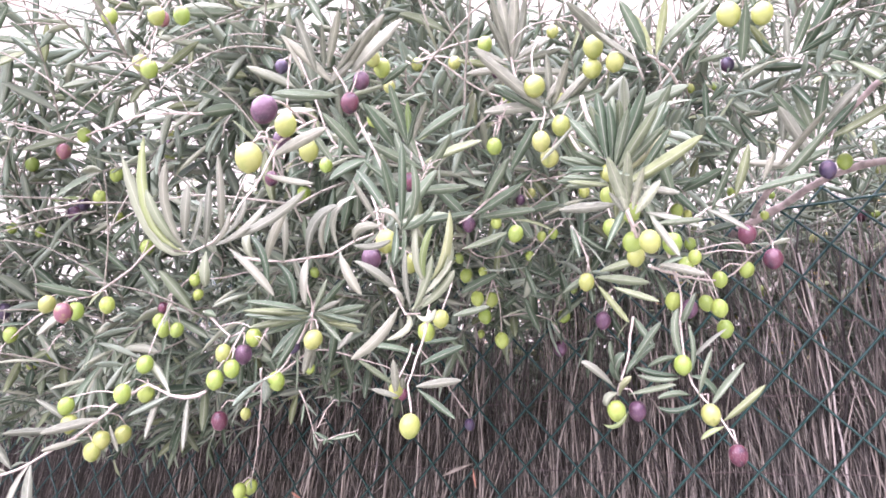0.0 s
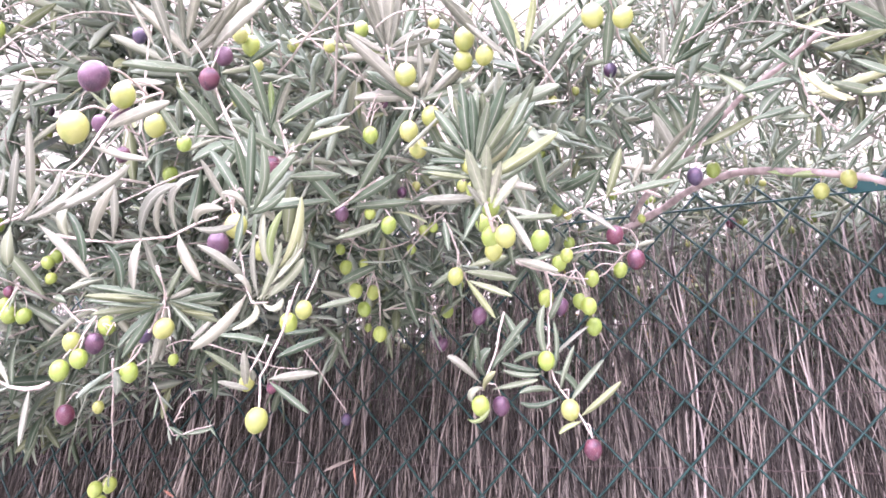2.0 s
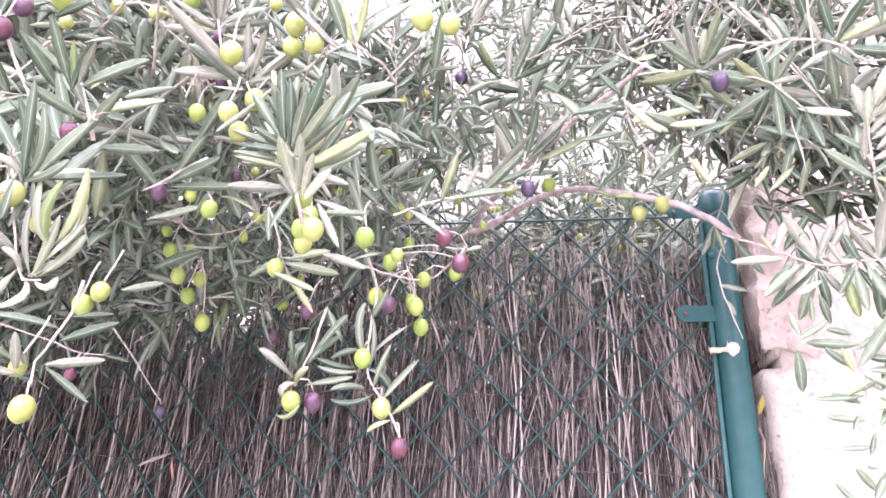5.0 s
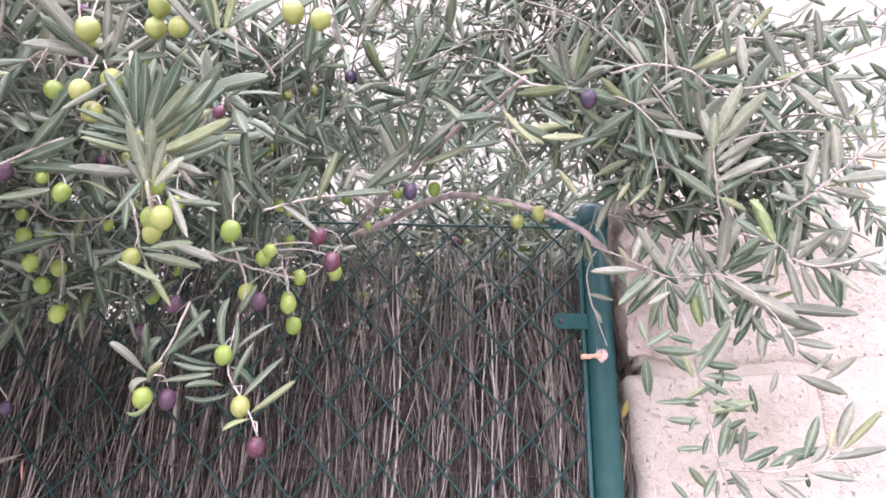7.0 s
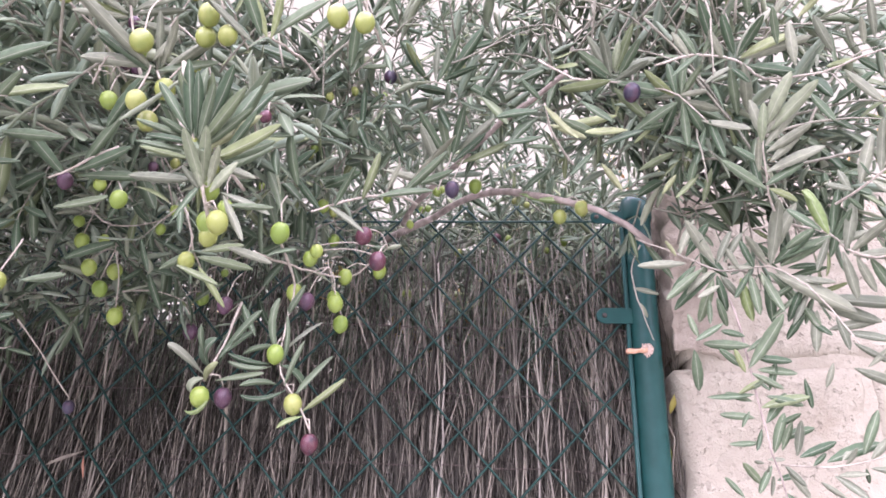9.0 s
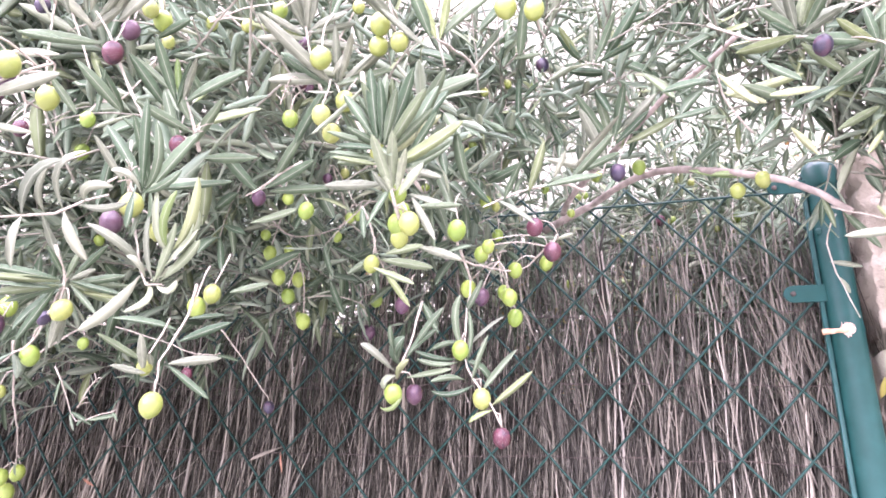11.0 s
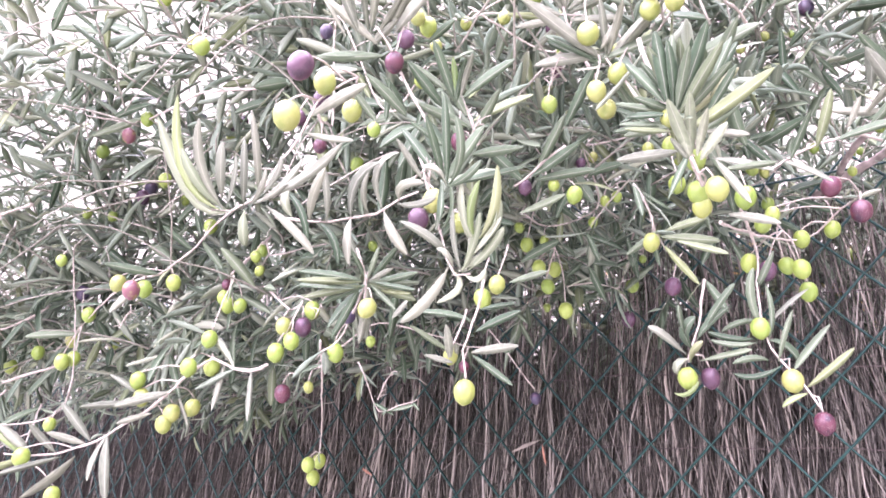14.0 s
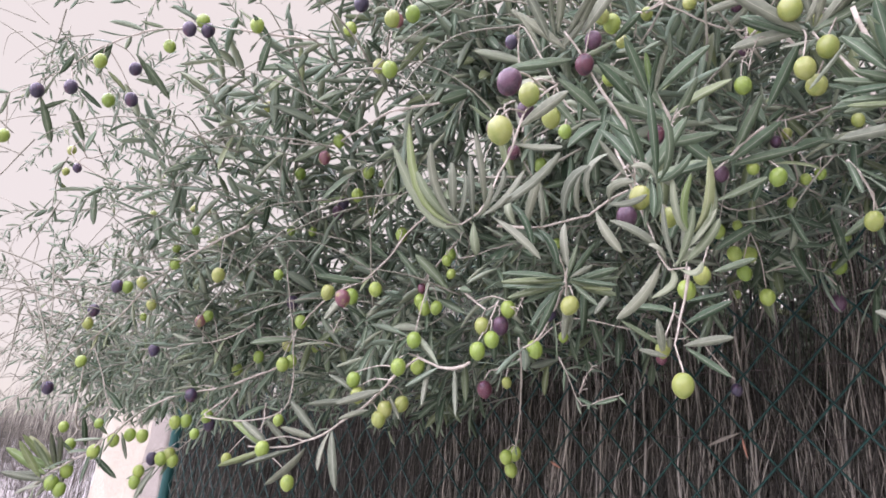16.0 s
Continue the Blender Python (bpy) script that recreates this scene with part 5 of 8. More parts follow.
leaf(b, (-0.824, -0.683, 1.503), (-0.846, -0.721, 1.513), "s", 1.35)
leaf(b, (-0.819, -0.682, 1.507), (-0.838, -0.717, 1.548), "s", 1.16)
leaf(b, (-0.835, -0.687, 1.489), (-0.838, -0.722, 1.435), "s", 1.19)
leaf(b, (-0.768, -0.691, 1.512), (-0.753, -0.692, 1.444), "s", 0.96)
leaf(b, (-0.757, -0.672, 1.551), (-0.788, -0.720, 1.545), "s", 1.04)
leaf(b, (-0.751, -0.664, 1.559), (-0.779, -0.700, 1.584), "s", 0.98)
leaf(b, (-0.743, -0.658, 1.542), (-0.755, -0.691, 1.528), "s", 1.01)
leaf(b, (-0.735, -0.631, 1.563), (-0.724, -0.621, 1.532), "s", 1.01)
leaf(b, (-0.867, -0.727, 1.483), (-0.890, -0.778, 1.454), "y", 0.79)
leaf(b, (-0.850, -0.695, 1.487), (-0.874, -0.756, 1.463), "s", 0.68)
leaf(b, (-0.665, -0.627, 1.604), (-0.668, -0.631, 1.548), "s", 0.83)
leaf(b, (-0.622, -0.622, 1.595), (-0.618, -0.619, 1.536), "s", 0.80)
b = branch([(-0.831, -0.510, 1.793), (-0.761, -0.566, 1.758), (-0.714, -0.604, 1.731), (-0.693, -0.617, 1.711)], 0.0017, 0.0008, pairs=3)
olive(b, (-0.674, -0.648, 1.628), 0.0230, "g")
olive(b, (-0.721, -0.598, 1.687), 0.0220, "g")
olive(b, (-0.700, -0.595, 1.685), 0.0201, "g")
olive(b, (-0.730, -0.600, 1.698), 0.0206, "g")
b = branch([(-0.641, -0.609, 1.700), (-0.588, -0.606, 1.666), (-0.562, -0.614, 1.671), (-0.570, -0.618, 1.649), (-0.573, -0.622, 1.632)], .002, .001, pairs=3, size=.05, kind="d")
olive(b, (-0.581, -0.620, 1.642), 0.0228, "y")
olive(b, (-0.562, -0.609, 1.643), 0.0253, "p")
olive(b, (-0.555, -0.605, 1.663), 0.0213, "g")
olive(b, (-0.556, -0.628, 1.622), 0.0207, "g")
olive(b, (-0.575, -0.631, 1.610), 0.0236, "g")
b = branch([(-0.410, -0.673, 1.673), (-0.420, -0.669, 1.654), (-0.439, -0.657, 1.642), (-0.484, -0.629, 1.619), (-0.538, -0.613, 1.602), (-0.571, -0.603, 1.593)], .0018, .0009, pairs=4, size=.055, kind="d")
olive(b, (-0.408, -0.674, 1.633), 0.0202, "y")
olive(b, (-0.451, -0.651, 1.634), 0.0137, "k")
olive(b, (-0.516, -0.599, 1.613), 0.0216, "g")
olive(b, (-0.603, -0.588, 1.573), 0.0222, "r")
leaf(b, (-0.417, -0.672, 1.655), (-0.443, -0.711, 1.654), "d", 1.07)
leaf(b, (-0.417, -0.672, 1.655), (-0.457, -0.717, 1.651), "d", 0.98)
leaf(b, (-0.416, -0.670, 1.658), (-0.441, -0.702, 1.635), "d", 1.08)
leaf(b, (-0.414, -0.669, 1.659), (-0.379, -0.640, 1.647), "d", 1.10)
leaf(b, (-0.416, -0.671, 1.664), (-0.428, -0.702, 1.710), "s", 0.93)
leaf(b, (-0.412, -0.667, 1.659), (-0.368, -0.650, 1.670), "d", 1.09)
leaf(b, (-0.413, -0.671, 1.647), (-0.416, -0.663, 1.607), "s", 1.15)
leaf(b, (-0.413, -0.667, 1.664), (-0.392, -0.659, 1.698), "d", 1.16)
b = branch([(-0.537, -0.603, 1.628), (-0.576, -0.553, 1.581), (-0.662, -0.460, 1.552), (-0.731, -0.388, 1.520)], .0016, .0008, pairs=2, size=.04, kind="d")
olive(b, (-0.743, -0.397, 1.504), 0.0265, "g")
olive(b, (-0.769, -0.350, 1.512), 0.0297, "g")
olive(b, (-0.759, -0.368, 1.487), 0.0273, "g")
b = branch([(-0.482, -0.597, 1.602), (-0.482, -0.575, 1.577), (-0.477, -0.562, 1.555), (-0.446, -0.569, 1.560), (-0.409, -0.587, 1.563)], .001, .0005, pairs=4, size=.026, kind="d")
b = branch([(-0.686, -0.634, 1.806), (-0.749, -0.628, 1.788), (-0.779, -0.634, 1.753), (-0.778, -0.669, 1.715), (-0.803, -0.684, 1.705), (-0.904, -0.662, 1.695), (-1.011, -0.637, 1.671)], .0022, .001, pairs=5, size=.05, kind="d")
olive(b, (-0.737, -0.721, 1.674), 0.0294, "i")
olive(b, (-0.771, -0.687, 1.689), 0.0264, "g")
olive(b, (-0.821, -0.695, 1.700), 0.0275, "y")
olive(b, (-0.764, -0.654, 1.706), 0.0221, "g")
olive(b, (-0.787, -0.603, 1.807), 0.0239, "g")
olive(b, (-1.058, -0.624, 1.733), 0.0345, "k")
olive(b, (-0.982, -0.643, 1.686), 0.0283, "g")
olive(b, (-1.038, -0.630, 1.656), 0.0335, "y")
olive(b, (-0.988, -0.660, 1.614), 0.0317, "g")
olive(b, (-0.992, -0.644, 1.622), 0.0245, "g")
leaf(b, (-0.768, -0.675, 1.712), (-0.793, -0.732, 1.709), "d", 1.04)
leaf(b, (-0.767, -0.692, 1.695), (-0.783, -0.720, 1.656), "s", 1.11)
leaf(b, (-0.781, -0.624, 1.761), (-0.801, -0.664, 1.788), "d", 1.12)
leaf(b, (-0.767, -0.626, 1.775), (-0.746, -0.596, 1.737), "d", 1.12)
b = branch([(-0.582, -0.707, 1.908), (-0.663, -0.725, 1.918), (-0.732, -0.714, 1.932), (-0.814, -0.700, 1.944), (-0.880, -0.699, 1.949), (-0.943, -0.727, 1.962), (-0.997, -0.754, 1.980)], .0022, .0011, pairs=4, size=.05, kind="d")
olive(b, (-0.851, -0.696, 1.949), 0.0235, "g")
olive(b, (-0.869, -0.707, 1.921), 0.0252, "i")
olive(b, (-0.846, -0.638, 1.915), 0.0255, "g")
olive(b, (-1.009, -0.674, 1.947), 0.0305, "g")
leaf(b, (-0.823, -0.678, 1.976), (-0.840, -0.751, 1.990), "d", 1.00)
leaf(b, (-0.862, -0.691, 1.959), (-0.906, -0.739, 1.910), "d", 0.99)
b = branch([(-1.057, -0.546, 1.994), (-0.979, -0.592, 1.959), (-0.928, -0.623, 1.932), (-0.905, -0.634, 1.912)], 0.0017, 0.0008, pairs=2)
olive(b, (-0.866, -0.641, 1.880), 0.0255, "g")
olive(b, (-0.956, -0.611, 1.899), 0.0257, "k")
olive(b, (-0.936, -0.631, 1.871), 0.0268, "p")
leaf(b, (-0.934, -0.623, 1.900), (-0.959, -0.656, 1.887), "y", 1.12)
b = branch([(-0.785, -0.673, 2.086), (-0.709, -0.721, 2.051), (-0.659, -0.754, 2.024), (-0.636, -0.765, 2.004)], 0.0017, 0.0008, pairs=2)
olive(b, (-0.608, -0.778, 1.929), 0.0256, "g")
olive(b, (-0.693, -0.740, 1.991), 0.0225, "y")
leaf(b, (-0.639, -0.748, 1.952), (-0.585, -0.742, 1.989), "d", 0.99)
b = branch([(-0.743, -0.718, 2.136), (-0.666, -0.765, 2.101), (-0.615, -0.796, 2.074), (-0.592, -0.807, 2.054)], 0.0017, 0.0008, pairs=3)
olive(b, (-0.556, -0.817, 1.953), 0.0217, "y")
olive(b, (-0.555, -0.811, 1.954), 0.0177, "i")
olive(b, (-0.559, -0.788, 1.978), 0.0211, "g")
olive(b, (-0.643, -0.810, 2.025), 0.0261, "k")
olive(b, (-0.717, -0.780, 2.041), 0.0249, "g")
b = branch([(-0.726, -0.823, 2.006), (-0.786, -0.847, 2.028), (-0.831, -0.885, 2.040), (-0.863, -0.916, 2.043), (-0.939, -0.975, 2.042), (-1.012, -1.016, 2.030), (-1.091, -1.057, 1.996), (-1.164, -1.105, 1.965)], .0025, .001, pairs=12, size=.055, kind="d")
olive(b, (-0.873, -0.928, 2.051), 0.0251, "g")
olive(b, (-0.878, -0.942, 2.032), 0.0266, "k")
olive(b, (-0.868, -0.920, 2.037), 0.0231, "k")
olive(b, (-0.923, -0.951, 2.020), 0.0210, "g")
olive(b, (-1.006, -1.018, 1.999), 0.0249, "g")
olive(b, (-1.049, -1.039, 1.963), 0.0272, "k")
olive(b, (-1.107, -1.073, 1.965), 0.0305, "k")
olive(b, (-1.043, -0.988, 1.962), 0.0253, "g")
olive(b, (-1.033, -0.960, 1.972), 0.0292, "k")
olive(b, (-1.013, -0.969, 2.013), 0.0224, "k")
olive(b, (-0.796, -0.879, 2.032), 0.0254, "g")
olive(b, (-1.233, -1.088, 1.926), 0.0308, "g")
b = branch([(-1.025, -0.742, 1.832), (-1.106, -0.779, 1.798), (-1.237, -0.810, 1.750), (-1.310, -0.838, 1.681), (-1.387, -0.902, 1.593), (-1.451, -0.951, 1.508)], .0028, .0012, pairs=13, size=.055, kind="d")
olive(b, (-1.283, -0.854, 1.739), 0.0337, "k")
olive(b, (-1.278, -0.838, 1.741), 0.0292, "g")
olive(b, (-1.242, -0.825, 1.747), 0.0264, "y")
olive(b, (-1.326, -0.872, 1.696), 0.0322, "k")
olive(b, (-1.331, -0.875, 1.672), 0.0265, "y")
olive(b, (-1.389, -0.900, 1.557), 0.0355, "k")
olive(b, (-1.017, -0.779, 1.736), 0.0336, "y")
olive(b, (-1.242, -0.801, 1.712), 0.0209, "y")
olive(b, (-1.173, -0.798, 1.777), 0.0222, "g")
b = branch([(-1.065, -0.600, 1.634), (-1.114, -0.688, 1.581), (-1.135, -0.738, 1.564), (-1.175, -0.784, 1.538), (-1.210, -0.824, 1.490), (-1.238, -0.852, 1.452), (-1.266, -0.887, 1.422), (-1.289, -0.906, 1.390)], .0028, .0012, pairs=13, size=.055, kind="d")
olive(b, (-1.136, -0.739, 1.559), 0.0315, "k")
olive(b, (-1.127, -0.710, 1.529), 0.0284, "g")
olive(b, (-1.163, -0.746, 1.515), 0.0248, "g")
olive(b, (-1.157, -0.730, 1.519), 0.0237, "g")
olive(b, (-1.197, -0.782, 1.489), 0.0252, "g")
olive(b, (-1.212, -0.797, 1.489), 0.0222, "g")
olive(b, (-1.235, -0.840, 1.458), 0.0330, "g")
olive(b, (-1.261, -0.866, 1.426), 0.0325, "g")
olive(b, (-1.264, -0.883, 1.406), 0.0325, "g")
olive(b, (-1.260, -0.870, 1.397), 0.0303, "g")
olive(b, (-1.228, -0.816, 1.478), 0.0224, "g")
leaf(b, (-1.267, -0.894, 1.418), (-1.272, -0.953, 1.455), "y", 1.14)
leaf(b, (-1.268, -0.900, 1.413), (-1.270, -0.941, 1.465), "y", 1.18)
leaf(b, (-1.267, -0.895, 1.409), (-1.282, -0.953, 1.417), "s", 1.06)
leaf(b, (-1.267, -0.897, 1.401), (-1.267, -0.926, 1.391), "s", 1.12)
leaf(b, (-1.266, -0.888, 1.427), (-1.278, -0.920, 1.467), "d", 1.12)
leaf(b, (-1.295, -0.877, 1.424), (-1.313, -0.940, 1.451), "y", 1.30)
leaf(b, (-1.293, -0.876, 1.428), (-1.300, -0.935, 1.473), "y", 1.20)
leaf(b, (-1.297, -0.878, 1.420), (-1.329, -0.938, 1.409), "s", 1.00)
leaf(b, (-1.296, -0.875, 1.419), (-1.321, -0.913, 1.382), "s", 1.00)
leaf(b, (-1.294, -0.876, 1.426), (-1.287, -0.920, 1.473), "y", 1.30)
leaf(b, (-1.293, -0.874, 1.428), (-1.273, -0.907, 1.484), "s", 1.20)
leaf(b, (-1.290, -0.871, 1.431), (-1.261, -0.890, 1.483), "s", 1.10)
leaf(b, (-1.295, -0.873, 1.417), (-1.305, -0.891, 1.378), "s", 1.00)
leaf(b, (-1.293, -0.872, 1.425), (-1.305, -0.919, 1.435), "d", 1.10)
leaf(b, (-1.276, -0.859, 1.455), (-1.274, -0.894, 1.474), "d", 1.10)
leaf(b, (-1.267, -0.846, 1.465), (-1.240, -0.864, 1.508), "d", 1.10)
leaf(b, (-1.248, -0.821, 1.486), (-1.242, -0.856, 1.514), "d", 1.00)
leaf(b, (-1.264, -0.831, 1.453), (-1.231, -0.802, 1.421), "d", 1.00)
leaf(b, (-1.237, -0.803, 1.492), (-1.223, -0.791, 1.449), "s", 0.90)
leaf(b, (-1.201, -0.753, 1.526), (-1.195, -0.788, 1.554), "d", 1.00)
leaf(b, (-1.186, -0.733, 1.542), (-1.145, -0.734, 1.583), "d", 1.00)
leaf(b, (-1.221, -0.779, 1.504), (-1.172, -0.774, 1.555), "d", 1.00)
leaf(b, (-1.166, -0.705, 1.559), (-1.160, -0.744, 1.592), "d", 1.10)
b = branch([(-1.126, -0.665, 1.578), (-1.149, -0.686, 1.529), (-1.183, -0.712, 1.484), (-1.203, -0.737, 1.454), (-1.222, -0.764, 1.420)], .002, .001, pairs=9, size=.05, kind="d")
olive(b, (-1.195, -0.745, 1.456), 0.0317, "g")
olive(b, (-1.191, -0.734, 1.464), 0.0254, "y")
olive(b, (-1.189, -0.728, 1.455), 0.0275, "g")
olive(b, (-1.209, -0.755, 1.455), 0.0224, "k")
olive(b, (-1.223, -0.767, 1.433), 0.0226, "g")
olive(b, (-1.223, -0.770, 1.416), 0.0247, "g")
olive(b, (-1.152, -0.692, 1.517), 0.0250, "k")
b = branch([(-1.126, -0.638, 1.713), (-1.185, -0.678, 1.669), (-1.229, -0.730, 1.653), (-1.283, -0.789, 1.636)], .0022, .001, pairs=11, size=.05, kind="d")
olive(b, (-1.199, -0.725, 1.694), 0.0281, "i")
olive(b, (-1.194, -0.715, 1.704), 0.0249, "g")
olive(b, (-1.267, -0.772, 1.638), 0.0290, "k")
olive(b, (-1.219, -0.631, 1.623), 0.0336, "g")
olive(b, (-1.162, -0.620, 1.645), 0.0303, "g")
olive(b, (-1.255, -0.451, 1.701), 0.0318, "g")
olive(b, (-1.205, -0.453, 1.709), 0.0309, "g")
b = branch([(-1.098, -0.622, 1.561), (-1.017, -0.662, 1.526), (-0.964, -0.689, 1.499), (-0.940, -0.699, 1.479)], 0.0017, 0.0008, pairs=2)
olive(b, (-1.020, -0.711, 1.466), 0.0177, "y")
olive(b, (-0.890, -0.675, 1.442), 0.0237, "g")
b = branch([(-0.103, 0.033, 1.981), (-0.011, -0.022, 2.000), (0.044, -0.088, 2.001), (0.095, -0.148, 1.986), (0.132, -0.204, 1.958), (0.197, -0.249, 1.920), (0.243, -0.278, 1.891), (0.274, -0.295, 1.861), (0.298, -0.310, 1.828)], .0068, .0042, mat=BARK, pairs=2, size=.055, kind="d")
olive(b, (0.193, -0.239, 1.900), 0.0279, "y")
olive(b, (0.220, -0.267, 1.900), 0.0257, "y")
leaf(b, (0.137, -0.221, 1.946), (0.207, -0.230, 1.920), "y", 1.05)
leaf(b, (0.141, -0.222, 1.948), (0.175, -0.250, 1.977), "d", 1.09)
leaf(b, (0.197, -0.249, 1.920), (0.163, -0.248, 1.928), "y", 1.35)
leaf(b, (0.244, -0.279, 1.892), (0.270, -0.293, 1.918), "s", 1.12)
b = branch([(-0.056, -0.066, 1.967), (-0.027, -0.124, 1.979), (0.056, -0.243, 1.995), (0.109, -0.313, 2.009), (0.154, -0.376, 2.006), (0.186, -0.430, 2.004)], .005, .003, mat=BARK, pairs=4, size=.055, kind="d")
leaf(b, (0.049, -0.265, 1.992), (0.097, -0.296, 2.031), "s", 0.99)
b = branch([(0.335, -0.445, 1.721), (0.344, -0.446, 1.679), (0.347, -0.449, 1.643), (0.348, -0.454, 1.616), (0.352, -0.451, 1.589), (0.352, -0.458, 1.562), (0.357, -0.458, 1.542), (0.358, -0.467, 1.512)], .0017, .0009, mat=BARK, pairs=0, size=.04, kind="d")
leaf(b, (0.323, -0.462, 1.681), (0.296, -0.459, 1.663), "d", 1.81)
leaf(b, (0.345, -0.463, 1.659), (0.305, -0.463, 1.659), "d", 1.82)
leaf(b, (0.339, -0.456, 1.639), (0.318, -0.457, 1.658), "d", 2.36)
leaf(b, (0.340, -0.455, 1.635), (0.330, -0.467, 1.652), "d", 1.81)
leaf(b, (0.343, -0.457, 1.639), (0.377, -0.478, 1.683), "d", 1.70)
leaf(b, (0.297, -0.448, 1.658), (0.303, -0.436, 1.619), "d", 1.80)
leaf(b, (0.292, -0.456, 1.692), (0.297, -0.462, 1.669), "d", 1.81)
leaf(b, (0.349, -0.461, 1.648), (0.373, -0.478, 1.641), "d", 1.81)
leaf(b, (0.350, -0.459, 1.637), (0.383, -0.468, 1.635), "d", 1.77)
leaf(b, (0.346, -0.453, 1.615), (0.307, -0.440, 1.610), "d", 1.32)
leaf(b, (0.344, -0.451, 1.609), (0.322, -0.442, 1.618), "d", 1.81)
leaf(b, (0.345, -0.449, 1.594), (0.316, -0.448, 1.597), "d", 1.81)
leaf(b, (0.341, -0.449, 1.600), (0.330, -0.456, 1.585), "d", 1.81)
leaf(b, (0.356, -0.456, 1.613), (0.379, -0.472, 1.603), "d", 1.81)
leaf(b, (0.354, -0.452, 1.589), (0.373, -0.460, 1.617), "d", 2.04)
leaf(b, (0.351, -0.453, 1.603), (0.383, -0.476, 1.613), "d", 1.69)
leaf(b, (0.348, -0.447, 1.572), (0.319, -0.445, 1.568), "d", 1.81)
leaf(b, (0.350, -0.449, 1.584), (0.343, -0.450, 1.563), "d", 1.81)
leaf(b, (0.358, -0.449, 1.563), (0.366, -0.463, 1.597), "d", 1.82)
leaf(b, (0.364, -0.452, 1.565), (0.372, -0.465, 1.590), "d", 1.88)
leaf(b, (0.359, -0.451, 1.575), (0.393, -0.460, 1.585), "d", 1.74)
leaf(b, (0.375, -0.456, 1.560), (0.377, -0.473, 1.590), "s", 1.81)
leaf(b, (0.347, -0.443, 1.534), (0.326, -0.454, 1.556), "d", 2.36)
leaf(b, (0.331, -0.437, 1.524), (0.320, -0.428, 1.542), "d", 2.36)
leaf(b, (0.349, -0.446, 1.554), (0.342, -0.438, 1.556), "s", 2.36)
leaf(b, (0.352, -0.447, 1.557), (0.368, -0.444, 1.557), "s", 3.14)
leaf(b, (0.350, -0.445, 1.540), (0.350, -0.451, 1.553), "s", 1.81)
leaf(b, (0.352, -0.445, 1.526), (0.359, -0.441, 1.542), "s", 2.20)
leaf(b, (0.358, -0.447, 1.539), (0.377, -0.449, 1.547), "d", 2.36)
leaf(b, (0.365, -0.451, 1.552), (0.375, -0.464, 1.534), "s", 1.81)
leaf(b, (0.367, -0.451, 1.546), (0.384, -0.454, 1.525), "s", 1.81)
leaf(b, (0.386, -0.471, 1.627), (0.392, -0.464, 1.601), "d", 1.41)
leaf(b, (0.359, -0.458, 1.619), (0.365, -0.466, 1.643), "d", 1.81)
leaf(b, (0.348, -0.457, 1.628), (0.358, -0.461, 1.618), "d", 1.81)
leaf(b, (0.343, -0.453, 1.619), (0.353, -0.467, 1.626), "d", 1.81)
leaf(b, (0.362, -0.454, 1.586), (0.379, -0.470, 1.596), "d", 1.81)
leaf(b, (0.351, -0.458, 1.628), (0.333, -0.459, 1.615), "d", 1.41)
leaf(b, (0.355, -0.447, 1.552), (0.338, -0.454, 1.528), "d", 1.81)
leaf(b, (0.363, -0.449, 1.529), (0.376, -0.455, 1.513), "d", 1.81)
leaf(b, (0.363, -0.448, 1.523), (0.343, -0.449, 1.506), "d", 1.81)
leaf(b, (0.366, -0.449, 1.515), (0.361, -0.443, 1.496), "d", 1.81)
leaf(b, (0.341, -0.464, 1.668), (0.319, -0.473, 1.671), "d", 1.81)
leaf(b, (0.342, -0.460, 1.654), (0.362, -0.465, 1.668), "d", 1.81)
leaf(b, (0.345, -0.457, 1.634), (0.370, -0.462, 1.619), "d", 1.81)
b = branch([(0.359, -0.459, 1.551), (0.373, -0.476, 1.549), (0.386, -0.492, 1.548), (0.401, -0.510, 1.549), (0.419, -0.519, 1.555), (0.423, -0.533, 1.561), (0.431, -0.538, 1.563)], .0012, .0007, pairs=0, size=.04, kind="d")
leaf(b, (0.365, -0.484, 1.556), (0.394, -0.491, 1.568), "d", 2.03)
leaf(b, (0.384, -0.491, 1.552), (0.424, -0.506, 1.572), "d", 1.49)
leaf(b, (0.394, -0.496, 1.553), (0.404, -0.495, 1.564), "s", 2.04)
leaf(b, (0.409, -0.503, 1.558), (0.421, -0.516, 1.592), "d", 1.18)
leaf(b, (0.396, -0.496, 1.550), (0.402, -0.517, 1.560), "s", 2.51)
leaf(b, (0.413, -0.505, 1.554), (0.428, -0.512, 1.570), "s", 2.20)
leaf(b, (0.432, -0.516, 1.567), (0.437, -0.537, 1.601), "s", 1.73)
leaf(b, (0.434, -0.517, 1.564), (0.459, -0.545, 1.592), "y", 0.91)
leaf(b, (0.427, -0.514, 1.567), (0.431, -0.518, 1.582), "y", 1.81)
leaf(b, (0.423, -0.510, 1.558), (0.462, -0.536, 1.564), "s", 1.04)
leaf(b, (0.390, -0.493, 1.541), (0.407, -0.507, 1.544), "s", 2.04)
leaf(b, (0.409, -0.502, 1.547), (0.413, -0.496, 1.534), "d", 1.81)
leaf(b, (0.412, -0.504, 1.547), (0.441, -0.519, 1.542), "s", 1.16)
leaf(b, (0.388, -0.492, 1.541), (0.406, -0.507, 1.524), "s", 1.77)
leaf(b, (0.378, -0.487, 1.536), (0.389, -0.501, 1.523), "s", 1.81)
leaf(b, (0.374, -0.487, 1.549), (0.387, -0.488, 1.560), "d", 1.81)
